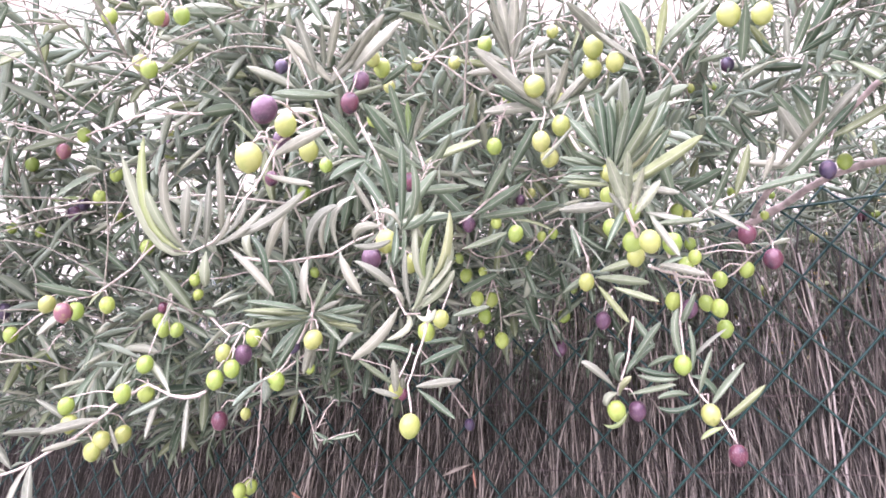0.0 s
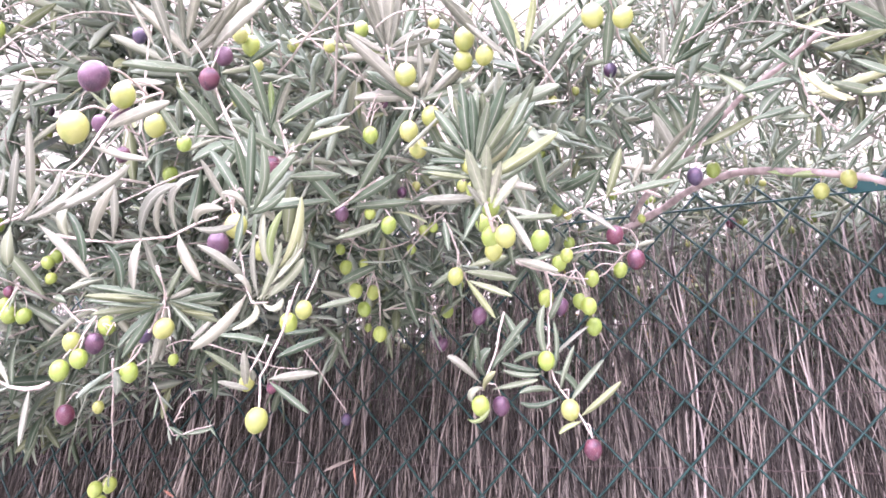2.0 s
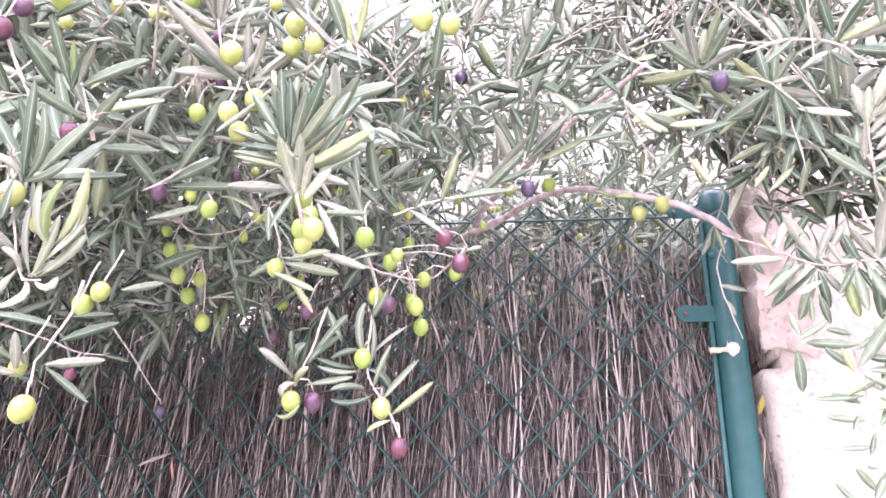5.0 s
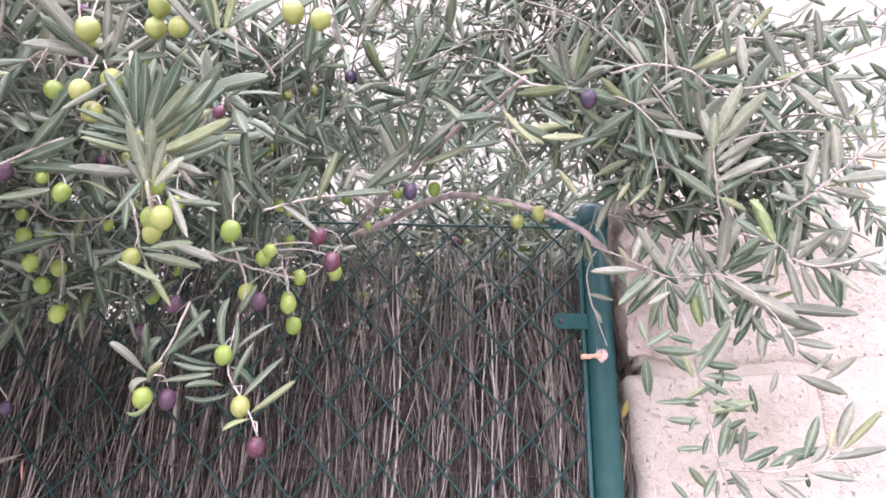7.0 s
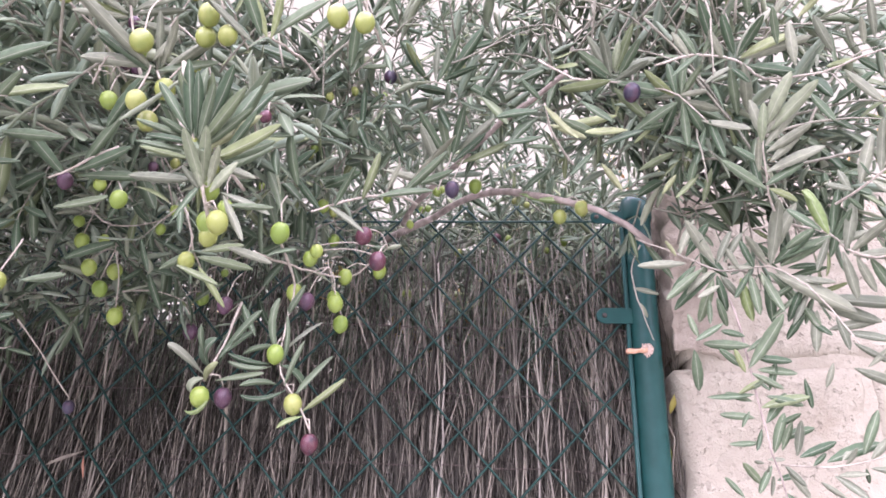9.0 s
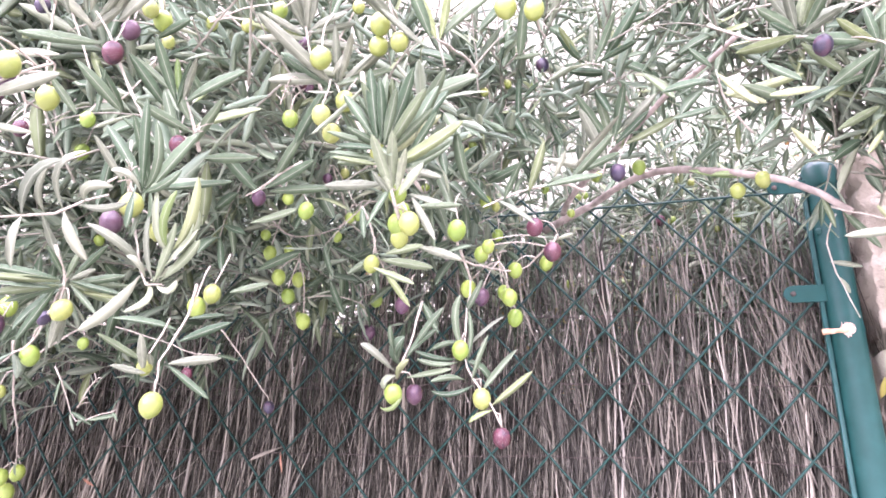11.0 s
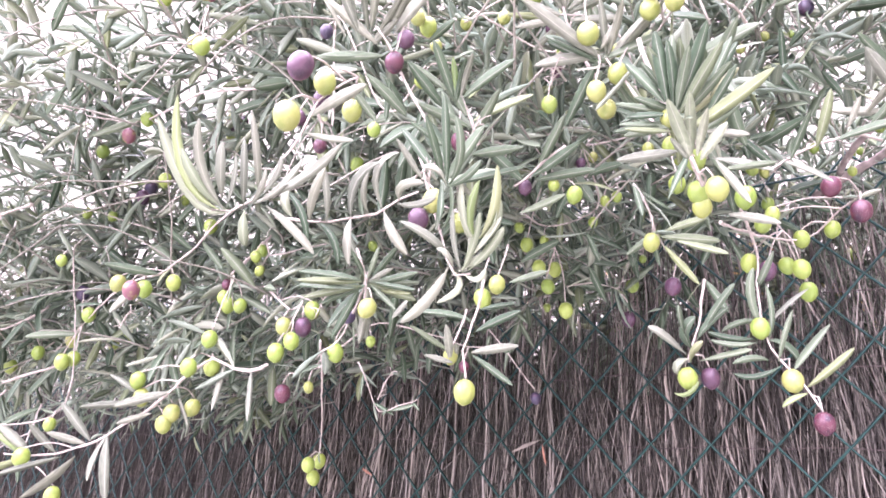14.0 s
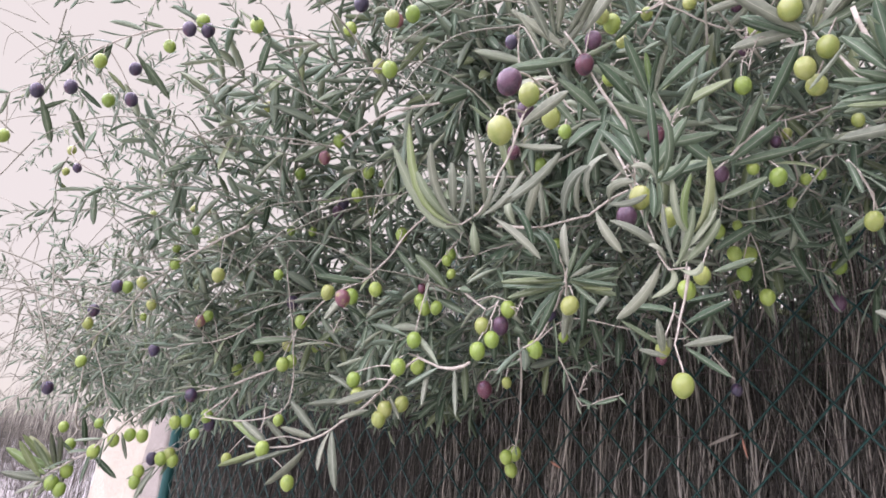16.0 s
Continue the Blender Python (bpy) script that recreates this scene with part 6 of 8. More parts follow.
b = branch([(0.301, -0.242, 1.856), (0.288, -0.226, 1.824), (0.293, -0.219, 1.802), (0.303, -0.211, 1.772), (0.318, -0.203, 1.733)], .0014, .0008, pairs=0, size=.04, kind="s")
leaf(b, (0.291, -0.219, 1.802), (0.324, -0.227, 1.792), "s", 1.12)
leaf(b, (0.299, -0.214, 1.783), (0.313, -0.208, 1.764), "s", 1.80)
leaf(b, (0.295, -0.290, 1.840), (0.329, -0.286, 1.791), "d", 1.03)
b = branch([(0.283, -0.290, 1.847), (0.295, -0.326, 1.821), (0.318, -0.382, 1.782), (0.337, -0.421, 1.751), (0.355, -0.446, 1.743), (0.371, -0.473, 1.736), (0.393, -0.495, 1.708), (0.411, -0.504, 1.674), (0.417, -0.512, 1.650)], .0016, .0009, pairs=0, size=.05, kind="s")
leaf(b, (0.297, -0.452, 1.747), (0.249, -0.450, 1.745), "s", 1.13)
leaf(b, (0.322, -0.456, 1.738), (0.294, -0.444, 1.722), "s", 1.75)
leaf(b, (0.325, -0.456, 1.736), (0.281, -0.430, 1.711), "d", 1.51)
leaf(b, (0.323, -0.459, 1.744), (0.293, -0.479, 1.785), "s", 1.47)
leaf(b, (0.325, -0.459, 1.744), (0.337, -0.473, 1.775), "s", 1.67)
leaf(b, (0.331, -0.461, 1.745), (0.348, -0.473, 1.773), "s", 1.67)
leaf(b, (0.334, -0.461, 1.740), (0.358, -0.465, 1.739), "s", 1.67)
leaf(b, (0.328, -0.456, 1.733), (0.347, -0.450, 1.711), "s", 1.90)
leaf(b, (0.328, -0.452, 1.724), (0.303, -0.455, 1.708), "s", 1.67)
leaf(b, (0.288, -0.452, 1.755), (0.278, -0.457, 1.771), "y", 2.04)
leaf(b, (0.291, -0.454, 1.756), (0.302, -0.467, 1.791), "s", 1.66)
leaf(b, (0.297, -0.454, 1.754), (0.312, -0.485, 1.777), "d", 1.64)
leaf(b, (0.313, -0.454, 1.741), (0.274, -0.442, 1.712), "d", 1.51)
leaf(b, (0.306, -0.453, 1.744), (0.283, -0.448, 1.721), "d", 1.67)
leaf(b, (0.325, -0.455, 1.733), (0.333, -0.448, 1.698), "d", 1.67)
leaf(b, (0.322, -0.453, 1.731), (0.308, -0.440, 1.689), "d", 1.57)
leaf(b, (0.318, -0.445, 1.712), (0.318, -0.441, 1.686), "d", 1.67)
leaf(b, (0.325, -0.447, 1.712), (0.335, -0.438, 1.684), "d", 1.67)
leaf(b, (0.371, -0.474, 1.738), (0.374, -0.516, 1.789), "s", 1.36)
leaf(b, (0.368, -0.473, 1.738), (0.346, -0.491, 1.765), "s", 1.65)
leaf(b, (0.374, -0.476, 1.741), (0.405, -0.511, 1.755), "d", 1.54)
leaf(b, (0.374, -0.475, 1.738), (0.398, -0.510, 1.761), "d", 1.49)
leaf(b, (0.379, -0.476, 1.736), (0.410, -0.513, 1.752), "d", 1.46)
leaf(b, (0.375, -0.474, 1.733), (0.406, -0.470, 1.708), "s", 1.79)
leaf(b, (0.368, -0.470, 1.732), (0.397, -0.469, 1.710), "d", 1.63)
leaf(b, (0.375, -0.472, 1.729), (0.430, -0.498, 1.685), "s", 1.20)
leaf(b, (0.385, -0.475, 1.726), (0.419, -0.489, 1.710), "s", 1.55)
leaf(b, (0.369, -0.476, 1.744), (0.384, -0.511, 1.787), "s", 1.42)
leaf(b, (0.363, -0.468, 1.731), (0.363, -0.471, 1.717), "w", 1.67)
leaf(b, (0.357, -0.468, 1.737), (0.343, -0.480, 1.759), "d", 1.67)
leaf(b, (0.354, -0.465, 1.734), (0.341, -0.452, 1.710), "d", 1.67)
leaf(b, (0.385, -0.478, 1.733), (0.408, -0.490, 1.733), "d", 1.67)
leaf(b, (0.345, -0.463, 1.736), (0.331, -0.473, 1.755), "s", 1.67)
leaf(b, (0.363, -0.468, 1.733), (0.375, -0.470, 1.689), "d", 1.54)
leaf(b, (0.368, -0.469, 1.729), (0.371, -0.463, 1.684), "d", 1.54)
leaf(b, (0.354, -0.464, 1.731), (0.358, -0.465, 1.690), "d", 1.62)
leaf(b, (0.346, -0.460, 1.729), (0.353, -0.452, 1.687), "y", 1.58)
leaf(b, (0.406, -0.477, 1.704), (0.478, -0.507, 1.684), "s", 0.93)
leaf(b, (0.409, -0.476, 1.698), (0.449, -0.497, 1.674), "s", 1.39)
leaf(b, (0.407, -0.473, 1.692), (0.399, -0.473, 1.654), "s", 1.63)
leaf(b, (0.421, -0.478, 1.685), (0.427, -0.484, 1.655), "s", 1.67)
leaf(b, (0.416, -0.472, 1.674), (0.448, -0.497, 1.677), "s", 1.52)
leaf(b, (0.426, -0.476, 1.670), (0.461, -0.493, 1.660), "s", 1.51)
leaf(b, (0.433, -0.476, 1.660), (0.459, -0.482, 1.641), "s", 1.61)
leaf(b, (0.417, -0.465, 1.644), (0.410, -0.463, 1.622), "s", 1.67)
leaf(b, (0.432, -0.470, 1.638), (0.469, -0.482, 1.618), "s", 1.44)
leaf(b, (0.442, -0.475, 1.638), (0.460, -0.490, 1.653), "s", 1.67)
leaf(b, (0.452, -0.480, 1.632), (0.473, -0.502, 1.649), "s", 1.63)
leaf(b, (0.396, -0.476, 1.714), (0.382, -0.467, 1.684), "d", 1.67)
leaf(b, (0.401, -0.477, 1.711), (0.389, -0.465, 1.678), "s", 1.65)
leaf(b, (0.393, -0.476, 1.718), (0.369, -0.461, 1.708), "d", 1.67)
leaf(b, (0.403, -0.476, 1.705), (0.419, -0.488, 1.701), "d", 1.67)
leaf(b, (0.390, -0.470, 1.706), (0.374, -0.456, 1.687), "d", 1.75)
leaf(b, (0.398, -0.469, 1.690), (0.380, -0.459, 1.669), "d", 1.67)
leaf(b, (0.401, -0.468, 1.684), (0.414, -0.479, 1.665), "d", 1.67)
leaf(b, (0.396, -0.470, 1.699), (0.410, -0.471, 1.670), "d", 1.67)
b = branch([(0.366, -0.457, 1.784), (0.388, -0.486, 1.776), (0.407, -0.520, 1.751), (0.411, -0.536, 1.728), (0.427, -0.551, 1.715), (0.447, -0.575, 1.713)], .0018, .0009, pairs=0, size=.05, kind="s")
leaf(b, (0.399, -0.536, 1.743), (0.381, -0.546, 1.784), "y", 1.50)
leaf(b, (0.411, -0.536, 1.728), (0.410, -0.566, 1.759), "s", 1.54)
leaf(b, (0.413, -0.536, 1.725), (0.438, -0.567, 1.748), "s", 1.52)
leaf(b, (0.416, -0.536, 1.723), (0.454, -0.562, 1.715), "s", 1.58)
leaf(b, (0.409, -0.534, 1.727), (0.422, -0.520, 1.687), "s", 1.18)
leaf(b, (0.401, -0.537, 1.743), (0.406, -0.546, 1.772), "d", 1.67)
leaf(b, (0.404, -0.537, 1.740), (0.411, -0.558, 1.759), "d", 1.67)
leaf(b, (0.394, -0.535, 1.747), (0.370, -0.529, 1.772), "d", 1.63)
leaf(b, (0.389, -0.534, 1.750), (0.368, -0.515, 1.738), "d", 1.67)
leaf(b, (0.431, -0.543, 1.718), (0.448, -0.568, 1.728), "s", 1.64)
leaf(b, (0.436, -0.545, 1.717), (0.459, -0.555, 1.692), "s", 1.54)
leaf(b, (0.440, -0.548, 1.718), (0.446, -0.576, 1.739), "s", 1.61)
leaf(b, (0.418, -0.537, 1.721), (0.433, -0.529, 1.691), "s", 1.61)
leaf(b, (0.427, -0.541, 1.719), (0.445, -0.538, 1.685), "d", 1.55)
leaf(b, (0.451, -0.556, 1.721), (0.476, -0.569, 1.728), "s", 1.63)
leaf(b, (0.457, -0.559, 1.720), (0.473, -0.559, 1.705), "s", 1.67)
leaf(b, (0.399, -0.535, 1.741), (0.390, -0.519, 1.715), "s", 1.67)
leaf(b, (0.406, -0.536, 1.734), (0.427, -0.549, 1.742), "s", 1.67)
b = branch([(0.151, -0.476, 1.986), (0.188, -0.481, 1.956), (0.226, -0.498, 1.937), (0.261, -0.508, 1.924), (0.289, -0.516, 1.907), (0.311, -0.523, 1.871)], .002, .0009, pairs=0, size=.05, kind="d")
leaf(b, (0.224, -0.511, 1.938), (0.195, -0.534, 1.970), "s", 1.53)
leaf(b, (0.223, -0.510, 1.937), (0.189, -0.532, 1.951), "d", 1.65)
leaf(b, (0.229, -0.513, 1.939), (0.267, -0.528, 1.946), "s", 1.70)
leaf(b, (0.228, -0.507, 1.933), (0.259, -0.537, 1.938), "s", 1.62)
leaf(b, (0.230, -0.506, 1.930), (0.275, -0.517, 1.911), "d", 1.61)
leaf(b, (0.227, -0.503, 1.927), (0.262, -0.487, 1.898), "d", 1.56)
leaf(b, (0.223, -0.507, 1.933), (0.171, -0.507, 1.919), "d", 1.50)
leaf(b, (0.221, -0.508, 1.934), (0.197, -0.524, 1.940), "d", 1.67)
leaf(b, (0.226, -0.513, 1.941), (0.224, -0.540, 1.954), "w", 2.04)
leaf(b, (0.228, -0.512, 1.939), (0.242, -0.540, 1.979), "d", 1.50)
leaf(b, (0.223, -0.509, 1.936), (0.212, -0.547, 1.968), "s", 1.51)
leaf(b, (0.231, -0.510, 1.935), (0.248, -0.548, 1.956), "d", 1.56)
leaf(b, (0.291, -0.508, 1.913), (0.266, -0.498, 1.915), "s", 1.67)
leaf(b, (0.293, -0.508, 1.913), (0.316, -0.526, 1.905), "s", 1.67)
leaf(b, (0.295, -0.506, 1.908), (0.332, -0.504, 1.896), "s", 1.88)
leaf(b, (0.289, -0.508, 1.913), (0.279, -0.525, 1.942), "d", 1.67)
leaf(b, (0.294, -0.510, 1.914), (0.293, -0.531, 1.950), "d", 1.61)
leaf(b, (0.290, -0.505, 1.909), (0.279, -0.477, 1.884), "d", 1.66)
leaf(b, (0.296, -0.505, 1.907), (0.301, -0.482, 1.865), "d", 1.55)
leaf(b, (0.293, -0.507, 1.911), (0.312, -0.527, 1.936), "d", 1.66)
leaf(b, (0.288, -0.507, 1.913), (0.254, -0.525, 1.925), "d", 1.67)
leaf(b, (0.298, -0.505, 1.905), (0.320, -0.490, 1.877), "d", 1.67)
leaf(b, (0.291, -0.504, 1.907), (0.246, -0.484, 1.887), "d", 1.48)
leaf(b, (0.281, -0.508, 1.917), (0.252, -0.498, 1.915), "d", 1.67)
leaf(b, (0.277, -0.483, 1.880), (0.320, -0.496, 1.857), "d", 1.60)
leaf(b, (0.257, -0.483, 1.888), (0.284, -0.487, 1.890), "d", 1.67)
leaf(b, (0.217, -0.458, 1.861), (0.240, -0.442, 1.838), "y", 1.75)
leaf(b, (0.256, -0.460, 1.851), (0.288, -0.488, 1.858), "d", 1.70)
leaf(b, (0.243, -0.480, 1.889), (0.197, -0.479, 1.885), "y", 1.53)
leaf(b, (0.280, -0.452, 1.826), (0.292, -0.466, 1.842), "y", 1.67)
leaf(b, (0.210, -0.465, 1.873), (0.186, -0.445, 1.851), "d", 1.67)
leaf(b, (0.315, -0.470, 1.841), (0.292, -0.460, 1.814), "d", 1.67)
leaf(b, (0.322, -0.500, 1.887), (0.334, -0.491, 1.845), "d", 1.61)
leaf(b, (0.319, -0.495, 1.882), (0.309, -0.480, 1.843), "d", 1.62)
leaf(b, (0.315, -0.498, 1.888), (0.359, -0.504, 1.870), "s", 1.53)
leaf(b, (0.173, -0.480, 1.904), (0.216, -0.471, 1.886), "d", 1.57)
leaf(b, (0.193, -0.492, 1.918), (0.225, -0.487, 1.893), "d", 1.67)
leaf(b, (0.320, -0.457, 1.813), (0.323, -0.481, 1.843), "d", 1.67)
leaf(b, (0.306, -0.461, 1.830), (0.310, -0.484, 1.856), "d", 1.67)
b = branch([(0.266, -0.521, 1.940), (0.301, -0.542, 1.937), (0.335, -0.554, 1.920), (0.354, -0.565, 1.890), (0.392, -0.589, 1.879), (0.413, -0.612, 1.876), (0.428, -0.631, 1.870), (0.451, -0.658, 1.866), (0.460, -0.675, 1.859)], .0018, .0009, pairs=0, size=.05, kind="d")
leaf(b, (0.327, -0.572, 1.912), (0.310, -0.597, 1.939), "d", 1.66)
leaf(b, (0.309, -0.573, 1.923), (0.290, -0.601, 1.954), "d", 1.73)
leaf(b, (0.330, -0.572, 1.911), (0.344, -0.610, 1.929), "d", 1.57)
leaf(b, (0.332, -0.571, 1.909), (0.366, -0.599, 1.920), "y", 1.41)
leaf(b, (0.333, -0.571, 1.909), (0.391, -0.593, 1.916), "s", 1.04)
leaf(b, (0.338, -0.569, 1.903), (0.376, -0.578, 1.884), "d", 1.74)
leaf(b, (0.327, -0.565, 1.904), (0.302, -0.551, 1.901), "s", 1.90)
leaf(b, (0.326, -0.564, 1.903), (0.337, -0.570, 1.886), "d", 2.04)
leaf(b, (0.329, -0.572, 1.912), (0.346, -0.606, 1.944), "s", 1.44)
leaf(b, (0.324, -0.566, 1.907), (0.335, -0.538, 1.866), "d", 1.03)
leaf(b, (0.294, -0.565, 1.919), (0.277, -0.577, 1.941), "d", 1.67)
leaf(b, (0.297, -0.565, 1.919), (0.273, -0.552, 1.905), "d", 1.67)
leaf(b, (0.300, -0.566, 1.918), (0.310, -0.589, 1.935), "d", 1.67)
leaf(b, (0.288, -0.563, 1.919), (0.271, -0.574, 1.939), "s", 1.67)
leaf(b, (0.335, -0.569, 1.905), (0.347, -0.540, 1.869), "s", 1.51)
leaf(b, (0.318, -0.567, 1.912), (0.300, -0.589, 1.927), "s", 1.67)
leaf(b, (0.400, -0.586, 1.887), (0.415, -0.606, 1.879), "d", 1.75)
leaf(b, (0.393, -0.583, 1.888), (0.393, -0.589, 1.899), "s", 2.19)
leaf(b, (0.446, -0.618, 1.892), (0.435, -0.619, 1.912), "d", 2.19)
leaf(b, (0.448, -0.617, 1.890), (0.453, -0.630, 1.896), "d", 2.04)
leaf(b, (0.453, -0.615, 1.883), (0.462, -0.617, 1.868), "d", 2.19)
leaf(b, (0.465, -0.621, 1.880), (0.487, -0.618, 1.858), "d", 1.87)
leaf(b, (0.464, -0.629, 1.890), (0.444, -0.647, 1.909), "d", 1.67)
leaf(b, (0.413, -0.589, 1.881), (0.438, -0.589, 1.845), "s", 1.20)
leaf(b, (0.439, -0.603, 1.880), (0.454, -0.598, 1.840), "s", 1.21)
leaf(b, (0.404, -0.595, 1.896), (0.384, -0.610, 1.924), "s", 1.61)
leaf(b, (0.418, -0.602, 1.895), (0.405, -0.617, 1.909), "s", 1.67)
leaf(b, (0.431, -0.612, 1.897), (0.419, -0.639, 1.920), "s", 0.98)
leaf(b, (0.374, -0.605, 1.927), (0.391, -0.623, 1.939), "y", 1.90)
leaf(b, (0.402, -0.621, 1.928), (0.419, -0.633, 1.940), "s", 1.67)
leaf(b, (0.390, -0.569, 1.871), (0.407, -0.567, 1.840), "d", 1.67)
leaf(b, (0.377, -0.579, 1.894), (0.367, -0.600, 1.927), "s", 1.58)
leaf(b, (0.425, -0.606, 1.894), (0.417, -0.623, 1.912), "s", 1.67)
leaf(b, (0.470, -0.632, 1.888), (0.475, -0.646, 1.908), "s", 1.67)
leaf(b, (0.353, -0.599, 1.932), (0.365, -0.619, 1.945), "s", 1.67)
leaf(b, (0.336, -0.596, 1.937), (0.325, -0.618, 1.952), "d", 1.67)
leaf(b, (0.361, -0.586, 1.912), (0.348, -0.613, 1.934), "d", 1.63)
b = branch([(0.366, -0.514, 1.776), (0.360, -0.520, 1.793), (0.353, -0.539, 1.811), (0.350, -0.552, 1.835)], .0015, .0008, pairs=0, size=.05, kind="d")
leaf(b, (0.351, -0.557, 1.843), (0.360, -0.598, 1.869), "w", 1.66)
leaf(b, (0.353, -0.555, 1.838), (0.387, -0.595, 1.865), "w", 1.51)
leaf(b, (0.353, -0.545, 1.822), (0.385, -0.575, 1.833), "s", 1.67)
leaf(b, (0.349, -0.549, 1.830), (0.343, -0.575, 1.853), "w", 1.67)
leaf(b, (0.356, -0.542, 1.813), (0.375, -0.567, 1.827), "s", 1.63)
leaf(b, (0.355, -0.529, 1.792), (0.313, -0.537, 1.818), "d", 1.67)
leaf(b, (0.354, -0.531, 1.795), (0.383, -0.549, 1.810), "d", 1.80)
leaf(b, (0.348, -0.535, 1.807), (0.341, -0.560, 1.830), "s", 1.67)
leaf(b, (0.355, -0.537, 1.806), (0.400, -0.558, 1.823), "s", 1.41)
leaf(b, (0.351, -0.553, 1.835), (0.358, -0.578, 1.862), "s", 1.68)
leaf(b, (0.350, -0.551, 1.833), (0.337, -0.568, 1.865), "s", 1.61)
leaf(b, (0.353, -0.539, 1.811), (0.323, -0.543, 1.829), "d", 1.65)
leaf(b, (0.352, -0.530, 1.795), (0.333, -0.526, 1.811), "d", 1.67)
leaf(b, (0.357, -0.530, 1.792), (0.383, -0.531, 1.781), "d", 1.67)
leaf(b, (0.352, -0.548, 1.827), (0.372, -0.578, 1.855), "s", 1.49)
b = branch([(0.403, -0.550, 1.766), (0.421, -0.578, 1.775), (0.436, -0.606, 1.786), (0.450, -0.633, 1.794), (0.464, -0.646, 1.799)], .0016, .0009, pairs=0, size=.05, kind="d")
olive(b, (0.244, -0.508, 1.917), 0.0213, "k")
leaf(b, (0.408, -0.567, 1.769), (0.398, -0.575, 1.786), "s", 2.33)
leaf(b, (0.414, -0.573, 1.774), (0.419, -0.595, 1.811), "s", 1.50)
leaf(b, (0.427, -0.583, 1.779), (0.427, -0.602, 1.820), "s", 1.55)
leaf(b, (0.435, -0.592, 1.787), (0.428, -0.615, 1.818), "s", 1.62)
leaf(b, (0.430, -0.583, 1.776), (0.459, -0.592, 1.763), "s", 1.58)
leaf(b, (0.434, -0.588, 1.780), (0.478, -0.608, 1.781), "s", 1.35)
leaf(b, (0.441, -0.597, 1.788), (0.455, -0.608, 1.782), "s", 1.67)
leaf(b, (0.421, -0.579, 1.778), (0.407, -0.588, 1.786), "d", 1.67)
leaf(b, (0.445, -0.606, 1.799), (0.431, -0.616, 1.808), "d", 1.75)
leaf(b, (0.456, -0.616, 1.802), (0.453, -0.623, 1.820), "d", 1.67)
leaf(b, (0.462, -0.621, 1.805), (0.470, -0.636, 1.818), "s", 1.67)
leaf(b, (0.384, -0.553, 1.766), (0.376, -0.549, 1.782), "y", 1.75)
leaf(b, (0.449, -0.606, 1.795), (0.471, -0.613, 1.792), "s", 1.67)
leaf(b, (0.465, -0.625, 1.806), (0.456, -0.641, 1.821), "s", 1.67)
leaf(b, (0.410, -0.569, 1.770), (0.384, -0.571, 1.775), "s", 1.67)
leaf(b, (0.452, -0.612, 1.801), (0.438, -0.623, 1.813), "s", 1.67)
leaf(b, (0.421, -0.578, 1.775), (0.434, -0.588, 1.755), "s", 1.67)
leaf(b, (0.406, -0.564, 1.766), (0.418, -0.563, 1.754), "d", 1.67)
b = branch([(-0.188, -0.660, 1.816), (-0.210, -0.656, 1.864), (-0.221, -0.654, 1.893), (-0.220, -0.661, 1.906)], .002, .0012, pairs=0, size=.05, kind="d")
leaf(b, (-0.225, -0.655, 1.902), (-0.257, -0.676, 1.915), "s", 1.23)
leaf(b, (-0.227, -0.653, 1.901), (-0.271, -0.674, 1.908), "d", 1.00)
leaf(b, (-0.226, -0.652, 1.900), (-0.263, -0.675, 1.889), "s", 1.09)
leaf(b, (-0.229, -0.648, 1.899), (-0.260, -0.644, 1.883), "s", 1.23)
leaf(b, (-0.216, -0.656, 1.892), (-0.171, -0.642, 1.884), "s", 1.11)
leaf(b, (-0.223, -0.658, 1.906), (-0.226, -0.704, 1.946), "s", 0.91)
leaf(b, (-0.221, -0.658, 1.905), (-0.215, -0.700, 1.955), "s", 0.89)
leaf(b, (-0.220, -0.658, 1.905), (-0.199, -0.703, 1.943), "s", 0.99)
leaf(b, (-0.218, -0.659, 1.904), (-0.184, -0.694, 1.938), "s", 1.01)
leaf(b, (-0.217, -0.659, 1.902), (-0.183, -0.657, 1.922), "s", 1.17)
leaf(b, (-0.216, -0.658, 1.899), (-0.170, -0.656, 1.904), "s", 1.02)
leaf(b, (-0.222, -0.656, 1.902), (-0.233, -0.701, 1.934), "s", 0.76)
b = branch([(-0.140, -0.654, 1.752), (-0.157, -0.658, 1.793), (-0.173, -0.663, 1.819), (-0.177, -0.667, 1.830)], .002, .0012, pairs=0, size=.05, kind="d")
leaf(b, (-0.181, -0.664, 1.830), (-0.217, -0.693, 1.846), "d", 1.02)
leaf(b, (-0.179, -0.664, 1.835), (-0.172, -0.690, 1.873), "s", 0.98)
leaf(b, (-0.178, -0.662, 1.836), (-0.150, -0.692, 1.862), "s", 0.98)
leaf(b, (-0.175, -0.658, 1.835), (-0.123, -0.672, 1.863), "s", 0.80)
leaf(b, (-0.172, -0.660, 1.823), (-0.140, -0.647, 1.809), "d", 1.18)
leaf(b, (-0.173, -0.664, 1.819), (-0.155, -0.642, 1.786), "d", 1.12)
leaf(b, (-0.170, -0.651, 1.841), (-0.138, -0.667, 1.858), "d", 1.05)
leaf(b, (-0.180, -0.668, 1.818), (-0.194, -0.665, 1.803), "d", 1.01)
leaf(b, (-0.178, -0.657, 1.786), (-0.145, -0.633, 1.779), "d", 1.13)
b = branch([(-0.103, -0.680, 1.690), (-0.113, -0.686, 1.722), (-0.117, -0.692, 1.742), (-0.122, -0.697, 1.758)], .0016, .001, pairs=0, size=.05, kind="d")
